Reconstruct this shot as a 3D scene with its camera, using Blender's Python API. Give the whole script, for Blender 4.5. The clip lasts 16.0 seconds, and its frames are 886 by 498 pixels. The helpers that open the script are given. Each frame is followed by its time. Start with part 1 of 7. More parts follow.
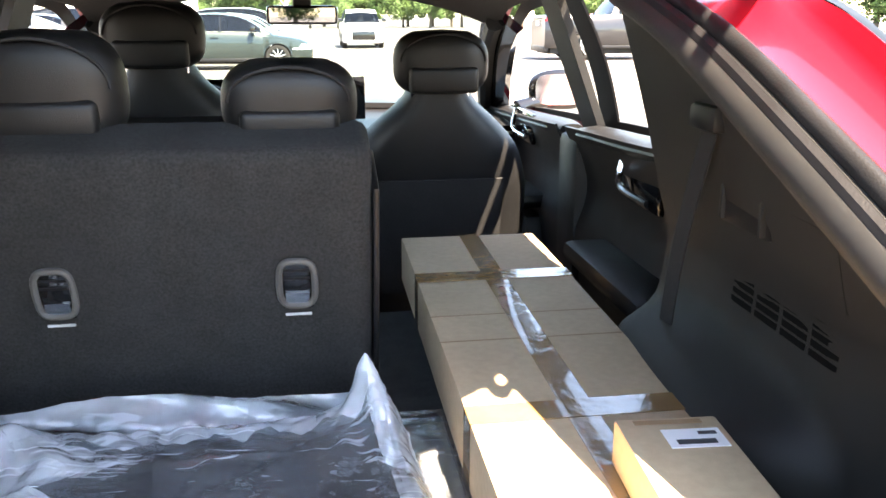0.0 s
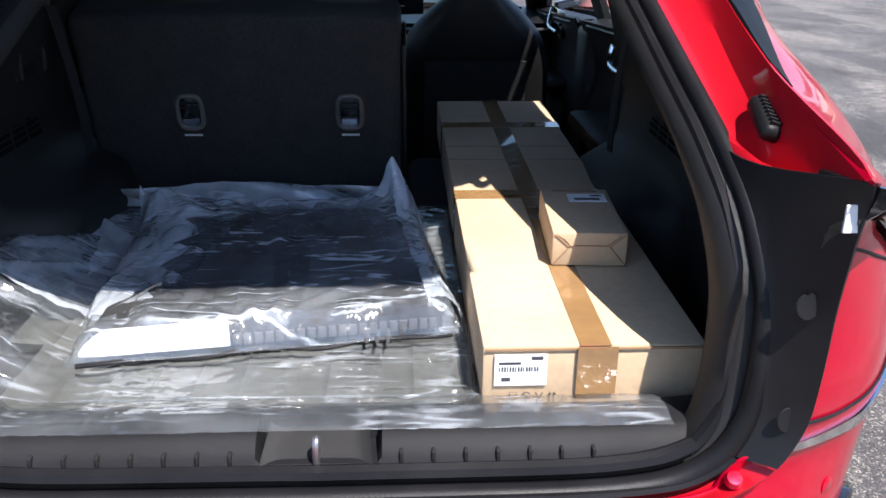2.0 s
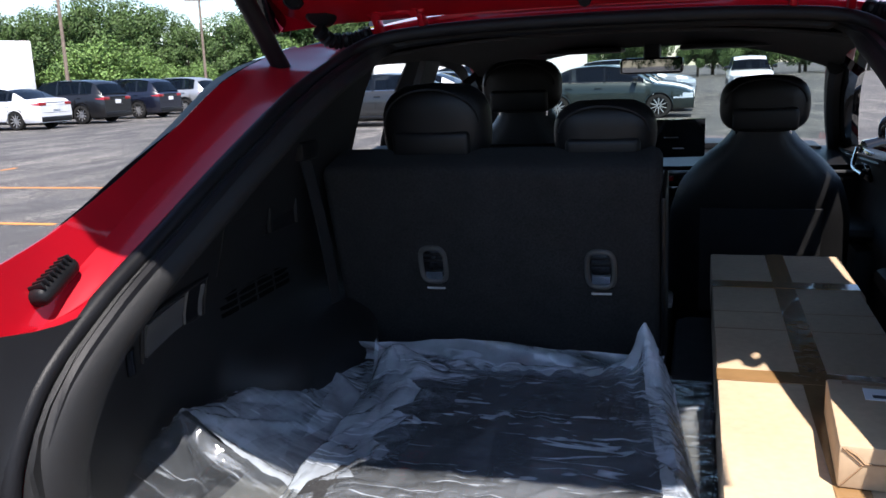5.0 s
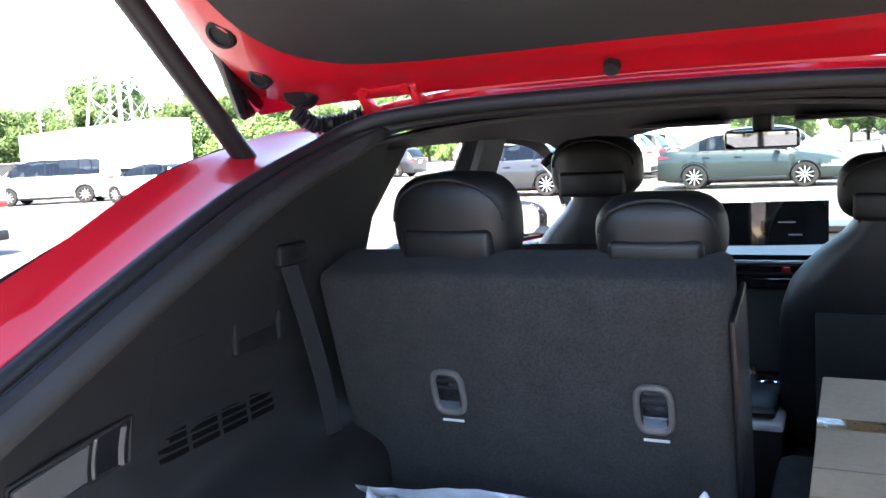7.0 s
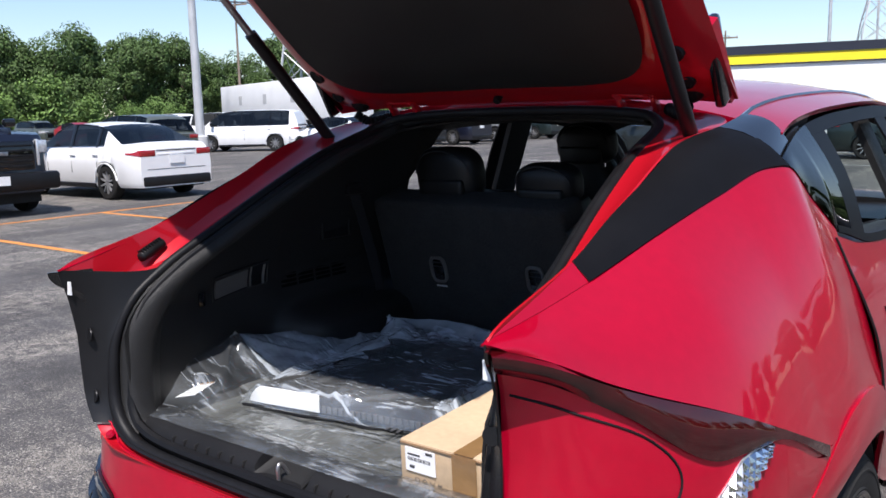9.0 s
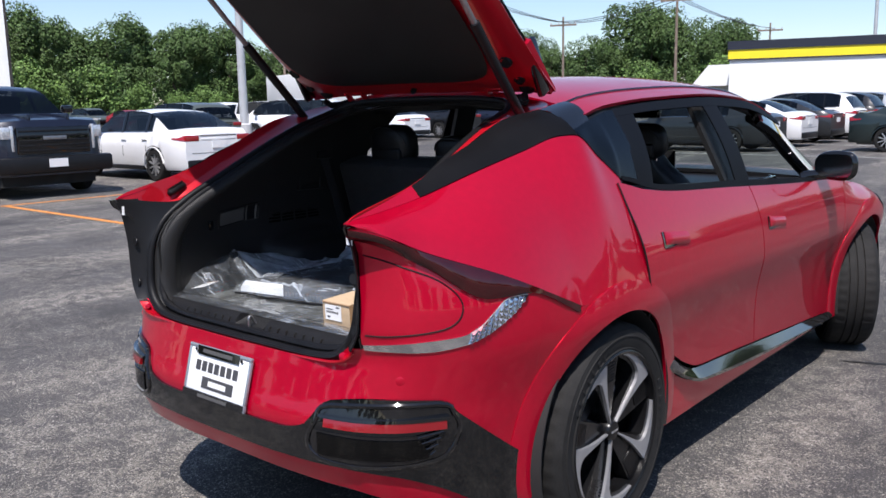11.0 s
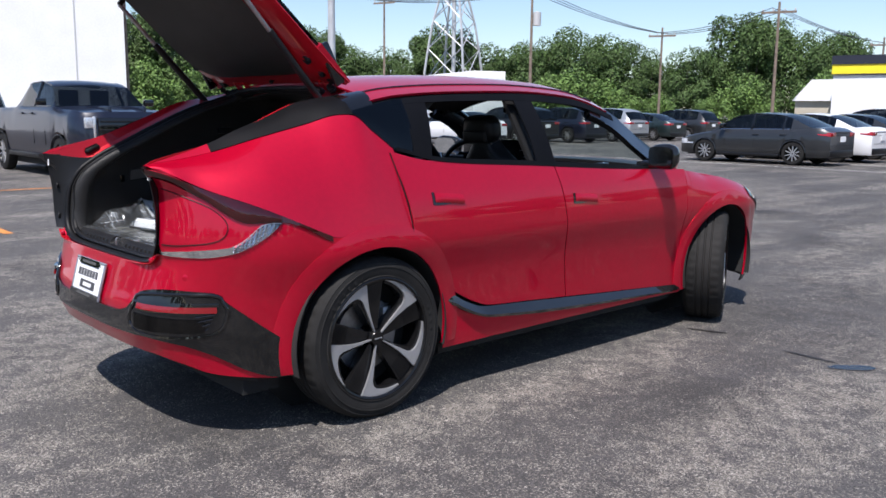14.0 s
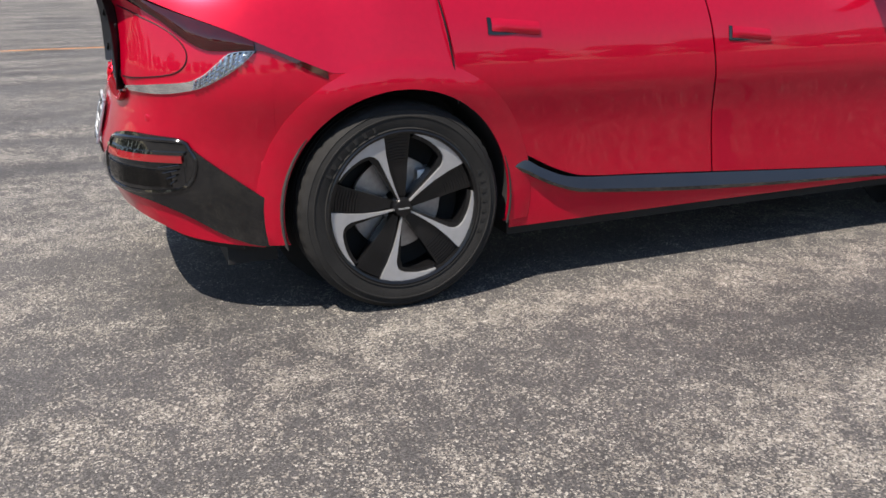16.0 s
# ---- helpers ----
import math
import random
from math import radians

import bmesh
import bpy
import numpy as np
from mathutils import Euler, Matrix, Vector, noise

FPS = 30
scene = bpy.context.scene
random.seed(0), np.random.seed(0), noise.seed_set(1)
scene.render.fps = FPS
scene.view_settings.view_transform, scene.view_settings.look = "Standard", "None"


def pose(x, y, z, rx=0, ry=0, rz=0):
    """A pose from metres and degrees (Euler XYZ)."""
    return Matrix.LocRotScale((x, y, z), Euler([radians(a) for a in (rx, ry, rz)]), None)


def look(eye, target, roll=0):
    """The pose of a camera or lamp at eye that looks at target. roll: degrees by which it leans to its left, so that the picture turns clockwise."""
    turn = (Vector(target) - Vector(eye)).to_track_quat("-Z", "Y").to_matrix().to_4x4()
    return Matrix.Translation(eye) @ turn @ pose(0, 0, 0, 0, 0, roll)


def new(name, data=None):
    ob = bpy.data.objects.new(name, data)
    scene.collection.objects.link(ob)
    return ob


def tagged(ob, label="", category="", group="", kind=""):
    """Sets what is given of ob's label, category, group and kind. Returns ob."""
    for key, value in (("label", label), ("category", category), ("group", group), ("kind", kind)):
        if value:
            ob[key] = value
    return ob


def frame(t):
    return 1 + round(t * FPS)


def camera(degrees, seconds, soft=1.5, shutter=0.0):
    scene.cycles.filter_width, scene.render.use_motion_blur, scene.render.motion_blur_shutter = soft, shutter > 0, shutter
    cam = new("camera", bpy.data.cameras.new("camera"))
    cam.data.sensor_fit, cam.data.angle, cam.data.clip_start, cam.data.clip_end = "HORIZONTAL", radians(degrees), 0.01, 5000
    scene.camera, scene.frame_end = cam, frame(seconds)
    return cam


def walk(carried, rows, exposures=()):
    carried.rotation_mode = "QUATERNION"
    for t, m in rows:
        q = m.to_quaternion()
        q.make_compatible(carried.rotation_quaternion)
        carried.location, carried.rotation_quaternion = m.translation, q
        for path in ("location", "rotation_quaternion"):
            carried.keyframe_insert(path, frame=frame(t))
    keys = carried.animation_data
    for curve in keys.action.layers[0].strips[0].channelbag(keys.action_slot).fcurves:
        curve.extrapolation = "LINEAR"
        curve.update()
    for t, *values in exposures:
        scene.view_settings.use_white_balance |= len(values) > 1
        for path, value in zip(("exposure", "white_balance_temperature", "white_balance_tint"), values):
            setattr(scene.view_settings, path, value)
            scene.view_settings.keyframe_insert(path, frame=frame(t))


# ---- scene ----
# ---------------------------------------------------------------- camera and walk
cam = camera(54.8, 16.0, soft=1.6)
PATH = [
    (0, (0.031, -0.131, 1.38), (0.312, 1.777, 0.853), -0.1),
    (0.5, (0.066, -0.284, 1.369), (0.352, 1.608, 0.786), -0.8),
    (1, (0.013, -0.452, 1.376), (0.357, 1.412, 0.737), -0.7),
    (1.5, (0.029, -0.592, 1.373), (0.32, 1.272, 0.71), 0.5),
    (2, (0.111, -0.761, 1.375), (0.201, 1.108, 0.668), 0.5),
    (2.5, (0.113, -0.873, 1.382), (0.104, 0.991, 0.657), 0.0),
    (3, (0.045, -0.957, 1.388), (-0.037, 0.908, 0.669), 0.6),
    (3.5, (0.035, -0.977, 1.383), (-0.177, 0.887, 0.69), 1.0),
    (4, (0.128, -0.913, 1.396), (-0.294, 0.956, 0.823), 0.6),
    (4.5, (0.186, -0.781, 1.382), (-0.358, 1.086, 0.916), -0.5),
    (4.7, (0.172, -0.691, 1.382), (-0.373, 1.182, 0.943), -1.6),
    (6.8, (0.265, -0.085, 1.374), (-0.548, 1.731, 1.168), -3.3),
    (7, (0.271, -0.155, 1.401), (-0.599, 1.631, 1.17), -2.9),
    (7.5, (0.361, -0.386, 1.396), (-0.567, 1.356, 1.078), -0.4),
    (8, (0.666, -0.561, 1.416), (-0.337, 1.135, 1.074), -0.3),
    (8.2, (0.823, -0.64, 1.466), (-0.248, 1.014, 1.123), -1.1),
    (10.3, (1.784, -1.309, 1.462), (0.517, 0.208, 1.158), -1.1),
    (10.5, (1.913, -1.362, 1.452), (0.641, 0.149, 1.139), -1.1),
    (11, (2.207, -1.475, 1.443), (0.923, 0.022, 1.11), -1.0),
    (11.5, (2.39, -1.672, 1.431), (1.112, -0.173, 1.088), -1.1),
    (12, (2.685, -1.783, 1.386), (1.401, -0.287, 1.048), -0.8),
    (12.5, (2.981, -1.814, 1.38), (1.675, -0.337, 1.044), -0.5),
    (13, (3.192, -1.649, 1.357), (1.845, -0.207, 1.031), -0.4),
    (13.5, (3.5, -1.537, 1.347), (2.1, -0.141, 1.045), -0.2),
    (14, (3.772, -1.339, 1.353), (2.317, -0.004, 1.038), 0.6),
    (14.5, (3.847, -0.996, 1.351), (2.304, 0.221, 0.977), 1.4),
    (15, (3.928, -0.636, 1.313), (2.266, 0.378, 0.854), -0.1),
    (15.5, (3.786, -0.296, 1.26), (2.072, 0.571, 0.7), -0.1),
    (16, (3.562, -0.016, 1.146), (1.801, 0.702, 0.525), -0.5),
]
walk(cam, [(t, look(eye, target, roll)) for t, eye, target, roll in PATH],
     exposures=[(0, 4.05, 8600, 15), (.5, 3.1, 7400, 14), (1.0, 2.3, 6800, 14), (1.5, 1.62, 6400, 14), (2.5, 1.34, 6300, 15), (3.0, 1.36, 6300, 15), (3.6, 1.22, 6300, 15), (4.5, 1.17, 6300, 15), (5.4, 1.5, 6400, 14), (6.7, 3.95, 6900, 14), (7.0, 3.8, 6900, 14), (7.5, 2.8, 6700, 14), (8.0, 1.85, 6400, 13), (8.6, .9, 6300, 14), (10.3, .5, 6250, 15), (11.5, .6, 6250, 15), (13.5, .6, 6250, 15), (15, .63, 6500, 13), (16, .92, 6900, 12)])

# ---------------------------------------------------------------- light
SUN = Vector((.30, -.50, 1.0)).normalized()
world = bpy.data.worlds.new("sky")
scene.world = world
world.use_nodes = True
wn = world.node_tree
sky = wn.nodes.new("ShaderNodeTexSky")
sky.sky_type = "NISHITA"
sky.sun_disc = False
sky.sun_elevation = math.asin(SUN.z)
sky.sun_rotation = math.atan2(SUN.x, SUN.y)
sky.air_density, sky.dust_density, sky.ozone_density = 1.0, 0.3, 2.5
wn.links.new(sky.outputs[0], wn.nodes["Background"].inputs[0])
wn.nodes["Background"].inputs[1].default_value = 0.10
sun = new("sun", bpy.data.lights.new("sun", "SUN"))
sun.data.energy, sun.data.angle, sun.data.color = 4.5, radians(.55), (1, .95, .88)
sun.matrix_world = look(SUN * 60, (0, 0, 0))
# ---------------------------------------------------------------- small maths
def spline(pairs):
    """A smooth curve through (place, value) pairs that does not overshoot."""
    xs = np.array([p[0] for p in pairs], float)
    ys = np.array([p[1] for p in pairs], float)
    h = np.diff(xs)
    d = np.diff(ys) / h
    m = np.zeros(len(xs))
    m[0], m[-1] = d[0], d[-1]
    for i in range(1, len(xs) - 1):
        if d[i - 1] * d[i] > 0:
            w1, w2 = 2 * h[i] + h[i - 1], h[i] + 2 * h[i - 1]
            m[i] = (w1 + w2) / (w1 / d[i - 1] + w2 / d[i])

    def f(x):
        if x <= xs[0]:
            return float(ys[0])
        if x >= xs[-1]:
            return float(ys[-1])
        i = int(np.searchsorted(xs, x) - 1)
        t = (x - xs[i]) / h[i]
        return float(ys[i] * (1 + 2 * t) * (1 - t) ** 2 + m[i] * h[i] * t * (1 - t) ** 2
                     + ys[i + 1] * t * t * (3 - 2 * t) + m[i + 1] * h[i] * t * t * (t - 1))
    return f


def mix(a, b, t):
    return a + (b - a) * t


# ---------------------------------------------------------------- the red car's outer surface
# plan outline of the right half, from the middle of the tail round to the nose
OUT = [(0, 0), (.2, .003), (.4, .018), (.55, .05), (.67, .115), (.76, .22), (.83, .36), (.872, .52),
       (.895, .72), (.905, .95), (.90, 1.3), (.892, 1.8), (.888, 2.4), (.888, 3.0), (.897, 3.5), (.90, 3.84),
       (.897, 4.1), (.868, 4.3), (.79, 4.47), (.64, 4.60), (.36, 4.67), (0, 4.69)]
_len = [0.0]
for _a, _b in zip(OUT, OUT[1:]):
    _len.append(_len[-1] + math.dist(_a, _b))
OUT_X = spline([(l, p[0]) for l, p in zip(_len, OUT)])
OUT_Y = spline([(l, p[1]) for l, p in zip(_len, OUT)])
S_END = _len[-1]
SIDE_IN = spline([(.18, .09), (.25, .060), (.33, .057), (.45, .053), (.6, .039), (.70, .017), (.768, .001), (.786, 0), (.86, .003), (.95, .016),
                  (1.03, .042), (1.1, .072), (1.18, .105), (1.3, .175), (1.41, .26), (1.46, .31)])
TAIL_IN = spline([(.22, .10), (.30, .07), (.38, .03), (.47, .0), (.55, .0), (.62, .02), (.70, .042), (.76, .055), (.83, .03),
                  (.95, .038), (1.04, .03), (1.11, -.02), (1.14, -.03), (1.2, .0)])


def s_of_y(y):
    """Where the outline passes y on its way along the side."""
    lo, hi = 0.0, S_END
    for _ in range(40):
        mid = (lo + hi) / 2
        if OUT_Y(mid) < y:
            lo = mid
        else:
            hi = mid
    return lo


def s_of_x(x):
    """Where the outline passes x across the tail."""
    lo, hi = 0.0, _len[9]
    for _ in range(40):
        mid = (lo + hi) / 2
        if OUT_X(mid) < x:
            lo = mid
        else:
            hi = mid
    return lo


def skin(s, z, off=0.0):
    """A point of the car's skin: s along the outline, z up, off outwards."""
    x, y = OUT_X(s), OUT_Y(s)
    e = .004
    dx, dy = OUT_X(s + e) - OUT_X(s - e), OUT_Y(s + e) - OUT_Y(s - e)
    n = math.hypot(dx, dy) or 1
    nx, ny = dy / n, -dx / n
    d = nx * nx * SIDE_IN(z) + ny * ny * TAIL_IN(z) - off
    return Vector((max(x - nx * d, 0.0), y - ny * d, z))
# ---------------------------------------------------------------- materials
def mat(name, col, rough=.5, metal=0.0, var=.0, scale=20.0, bump=.0, bscale=200.0, coat=0.0, fine=0.0, rvar=0.0, spec=.5,
        alpha=1.0, trans=0.0, glow=0.0, island=0.0, coatr=.03, stretch=None):
    """A plain surface with two scales of variation, relief and an optional clear coat."""
    m = bpy.data.materials.new(name)
    m.use_nodes = True
    nt = m.node_tree
    b = nt.nodes["Principled BSDF"]
    b.inputs["Base Color"].default_value = (*col, 1)
    b.inputs["Roughness"].default_value = rough
    b.inputs["Metallic"].default_value = metal
    b.inputs["Coat Weight"].default_value = coat
    b.inputs["Coat Roughness"].default_value = coatr
    b.inputs["Specular IOR Level"].default_value = spec
    b.inputs["Alpha"].default_value = alpha
    b.inputs["Transmission Weight"].default_value = trans
    if glow:
        b.inputs["Emission Color"].default_value = (*col, 1)
        b.inputs["Emission Strength"].default_value = glow
    tc = nt.nodes.new("ShaderNodeTexCoord")
    src = tc.outputs["Object"]
    if stretch:
        mp = nt.nodes.new("ShaderNodeMapping")
        mp.inputs["Scale"].default_value = stretch
        nt.links.new(src, mp.inputs[0])
        src = mp.outputs[0]

    def noise_at(sc, detail=4):
        n = nt.nodes.new("ShaderNodeTexNoise")
        n.inputs["Scale"].default_value = sc
        n.inputs["Detail"].default_value = detail
        nt.links.new(src, n.inputs["Vector"])
        return n.outputs["Fac"]
    last = None
    if var or fine or island:
        last = b.inputs["Base Color"].default_value[:]
        prev = None
        for amount, sc in ((var, scale), (fine, scale * 14)):
            if not amount:
                continue
            r = nt.nodes.new("ShaderNodeMapRange")
            r.inputs[1].default_value, r.inputs[2].default_value = .3, .7
            r.inputs[3].default_value, r.inputs[4].default_value = 1 - amount, 1 + amount
            nt.links.new(noise_at(sc), r.inputs[0])
            mul = nt.nodes.new("ShaderNodeMixRGB")
            mul.blend_type = "MULTIPLY"
            mul.inputs[0].default_value = 1
            if prev is None:
                mul.inputs[1].default_value = (*col, 1)
            else:
                nt.links.new(prev, mul.inputs[1])
            nt.links.new(r.outputs[0], mul.inputs[2])
            prev = mul.outputs[0]
        if island:
            g = nt.nodes.new("ShaderNodeNewGeometry")
            r = nt.nodes.new("ShaderNodeMapRange")
            r.inputs[3].default_value, r.inputs[4].default_value = 1 - island, 1 + island
            nt.links.new(g.outputs["Random Per Island"], r.inputs[0])
            mul = nt.nodes.new("ShaderNodeMixRGB")
            mul.blend_type = "MULTIPLY"
            mul.inputs[0].default_value = 1
            if prev is None:
                mul.inputs[1].default_value = (*col, 1)
            else:
                nt.links.new(prev, mul.inputs[1])
            nt.links.new(r.outputs[0], mul.inputs[2])
            prev = mul.outputs[0]
        nt.links.new(prev, b.inputs["Base Color"])
    if rvar:
        r = nt.nodes.new("ShaderNodeMapRange")
        r.inputs[3].default_value, r.inputs[4].default_value = max(rough - rvar, .02), min(rough + rvar, 1)
        nt.links.new(noise_at(scale * .7), r.inputs[0])
        nt.links.new(r.outputs[0], b.inputs["Roughness"])
    if bump:
        bp = nt.nodes.new("ShaderNodeBump")
        bp.inputs["Strength"].default_value = bump
        bp.inputs["Distance"].default_value = .002
        nt.links.new(noise_at(bscale, 3), bp.inputs["Height"])
        nt.links.new(bp.outputs[0], b.inputs["Normal"])
    return m


def sheen(nt, low=.045, normal=None, steep=4.5):
    """How much a clear sheet mirrors: little face on, much at a glancing angle."""
    lw = nt.nodes.new("ShaderNodeLayerWeight")
    lw.inputs["Blend"].default_value = .5
    if normal is not None:
        nt.links.new(normal, lw.inputs["Normal"])
    p = nt.nodes.new("ShaderNodeMath")
    p.operation = "POWER"
    nt.links.new(lw.outputs["Facing"], p.inputs[0])
    p.inputs[1].default_value = steep
    r = nt.nodes.new("ShaderNodeMapRange")
    r.inputs[3].default_value, r.inputs[4].default_value = low, .85
    nt.links.new(p.outputs[0], r.inputs[0])
    return r.outputs[0]


def glass(name, tint, clear, rough=.01):
    """Thin tinted glass: part clear, with a glossy face."""
    m = bpy.data.materials.new(name)
    m.use_nodes = True
    nt = m.node_tree
    nt.nodes.remove(nt.nodes["Principled BSDF"])
    out = nt.nodes["Material Output"]
    t = nt.nodes.new("ShaderNodeBsdfTransparent")
    t.inputs[0].default_value = (*[c * clear for c in tint], 1)
    g = nt.nodes.new("ShaderNodeBsdfGlossy")
    g.inputs["Roughness"].default_value = rough
    mx = nt.nodes.new("ShaderNodeMixShader")
    nt.links.new(sheen(nt), mx.inputs[0])
    nt.links.new(t.outputs[0], mx.inputs[1])
    nt.links.new(g.outputs[0], mx.inputs[2])
    nt.links.new(mx.outputs[0], out.inputs[0])
    return m


M_RED = mat("red_metallic_paint", (.51, .0010, .024), .30, .42, coat=.72, var=.03, scale=3, fine=.04, coatr=.015, spec=.2)
M_REDIN = mat("red_inner_paint", (.42, .005, .014), .40, .2, spec=.2, coat=.6, var=.06, scale=6)
M_GLOSSBLK = mat("gloss_black_plastic", (.006, .006, .0066), .06, coat=.6, var=.2, scale=8, spec=.4)
M_SILL = mat("gloss_dark_sill", (.008, .008, .009), .05, coat=1.0, var=.15, scale=8)
M_DAMP = mat("damp_asphalt", (.016, .015, .015), .6, var=.3, scale=30)
M_PUDDLE = mat("dark_puddle", (.02, .02, .022), .22, spec=.35, var=.2, scale=8)
M_SATBLK = mat("satin_black_plastic", (.009, .009, .010), .40, spec=.3, var=.2, scale=9, bump=.15, bscale=700)
M_PLASTIC = mat("grained_black_plastic", (.010, .010, .011), .55, spec=.2, var=.2, scale=7, bump=.35, bscale=900, rvar=.08)
M_TRIM = mat("grey_black_trim", (.015, .0148, .0148), .48, spec=.33, var=.18, scale=6, bump=.4, bscale=1100, rvar=.07)
M_GREYTRIM = mat("mid_grey_trim", (.075, .073, .070), .5, var=.15, scale=8, bump=.3, bscale=900)
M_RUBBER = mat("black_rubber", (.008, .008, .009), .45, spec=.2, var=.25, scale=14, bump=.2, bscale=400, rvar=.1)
M_TYRE = mat("tyre_rubber", (.0135, .013, .0125), .8, spec=.3, var=.3, scale=10, bump=.4, bscale=300, fine=.2)
M_CARPET = mat("black_carpet", (.030, .030, .030), .95, var=.25, scale=25, fine=.45, bump=.9, bscale=1500)
M_SEATBACK = mat("charcoal_felt", (.019, .019, .0195), .95, var=.2, scale=18, fine=.5, bump=1.0, bscale=1300)
M_LEATHER = mat("black_leather", (.009, .009, .0095), .42, spec=.35, var=.2, scale=12, bump=.25, bscale=600, rvar=.08)
M_FABRIC = mat("black_fabric", (.010, .010, .011), .85, var=.2, scale=15, fine=.3, bump=.5, bscale=900)
M_CHROME = mat("chrome", (.75, .76, .78), .12, 1.0, rvar=.05)
M_MIRROR = mat("dimmed_mirror", (.22, .23, .24), .02, 1.0, var=.03)
M_SILVER = mat("machined_alloy", (.46, .46, .47), .45, .7, var=.06, scale=30, rvar=.06)
M_CARD = mat("cardboard", (.50, .365, .23), .85, var=.10, scale=5, fine=.06, bump=.2, bscale=500, stretch=(1, 1, 1))
M_CARDDARK = mat("cardboard_edge", (.30, .185, .10), .9, var=.15, scale=20)
M_TAPE = mat("brown_tape", (.27, .155, .065), .12, coat=1.0, var=.15, scale=14, rvar=.06, bump=.9, bscale=38)
M_WHITE = mat("white_label", (.8, .8, .8), .5, var=.03, scale=20)
M_INK = mat("printed_ink", (.05, .05, .055), .6, var=.1)
M_DKGLASS = glass("privacy_glass", (.35, .40, .42), .25)
M_GLASS = glass("clear_glass", (.86, .97, .93), .82)
M_LAMPRED = mat("smoked_red_lens", (.035, .0015, .0025), .08, coat=.5, var=.25, scale=30)
M_LAMPCLR = mat("clear_lamp_lens", (.55, .58, .62), .15, .5, coat=1.0, var=.35, scale=90)
M_REFLECT = mat("red_reflector", (.22, .004, .008), .2, coat=.8)
M_WHEELBLK = mat("black_wheel", (.006, .006, .0065), .25, spec=.35, coat=.1, var=.2, scale=20)
M_STEEL = mat("brake_steel", (.35, .35, .36), .4, .9, var=.2, scale=30)
M_UNDER = mat("underbody", (.015, .015, .015), .9, var=.3, scale=4)
M_PLATEFRAME = mat("grey_plate_frame", (.30, .33, .37), .25, .4, var=.1, coat=.3)
M_GARNISH = mat("black_pillar_garnish", (.005, .005, .006), .5, spec=.10, var=.2, scale=8)
M_SLOT = mat("black_slot", (.002, .002, .002), .8, spec=.1)
M_GREYLINE = mat("pale_plastic", (.5, .5, .5), .5, var=.05)


# ---------------------------------------------------------------- building helpers
def part(name, bm, material, parent, label="", smooth=True):
    me = bpy.data.meshes.new(name)
    bmesh.ops.recalc_face_normals(bm, faces=bm.faces)
    bm.to_mesh(me)
    bm.free()
    if smooth:
        for p in me.polygons:
            p.use_smooth = True
        me.set_sharp_from_angle(angle=radians(38))
    for m in (material if isinstance(material, (list, tuple)) else [material]):
        me.materials.append(m)
    ob = new(name, me)
    if parent is not None:
        ob.parent = parent
    if label:
        ob["label"] = label
    return ob


def thing(name, label, category, group="", kind="", at=(0, 0, 0), rz=0):
    ob = new(name)
    ob.empty_display_size = .1
    ob.matrix_basis = pose(*at, 0, 0, rz)
    return tagged(ob, label, category, group, kind)


def grid(bm, f, nu, nv, flip=False, closed=False):
    """Quads over f(u, v) for u, v in 0..1."""
    vs = [[bm.verts.new(f(i / nu, j / nv)) for j in range(nv + 1)] for i in range(nu + (0 if closed else 1))]
    n = len(vs)
    for i in range(nu):
        for j in range(nv):
            q = [vs[i][j], vs[(i + 1) % n][j], vs[(i + 1) % n][j + 1], vs[i][j + 1]]
            try:
                bm.faces.new(q[::-1] if flip else q)
            except ValueError:
                pass
    return vs


def sheet(f, nu, nv, thick=.004):
    """A curved sheet of some thickness."""
    bm = bmesh.new()
    grid(bm, f, nu, nv)
    bmesh.ops.remove_doubles(bm, verts=bm.verts, dist=.00005)
    if thick:
        bmesh.ops.recalc_face_normals(bm, faces=bm.faces)
        bmesh.ops.solidify(bm, geom=bm.faces[:] + bm.edges[:] + bm.verts[:], thickness=thick)
    return bm


def box(bm, x0, y0, z0, x1, y1, z1, bev=0.0, m=None, seg=2):
    vs = [bm.verts.new((x, y, z)) for x in (x0, x1) for y in (y0, y1) for z in (z0, z1)]
    fs = [bm.faces.new([vs[i] for i in q]) for q in
          ((0, 1, 3, 2), (4, 6, 7, 5), (0, 4, 5, 1), (2, 3, 7, 6), (0, 2, 6, 4), (1, 5, 7, 3))]
    if m is not None:
        for v in vs:
            v.co = m @ v.co
    if bev:
        es = {e for f in fs for e in f.edges}
        bmesh.ops.bevel(bm, geom=list(es), offset=bev, segments=seg, affect="EDGES", profile=.5)
    return bm


def boxes(*specs, bev=0.0, m=None):
    bm = bmesh.new()
    for s in specs:
        box(bm, *s, bev=bev, m=m)
    return bm


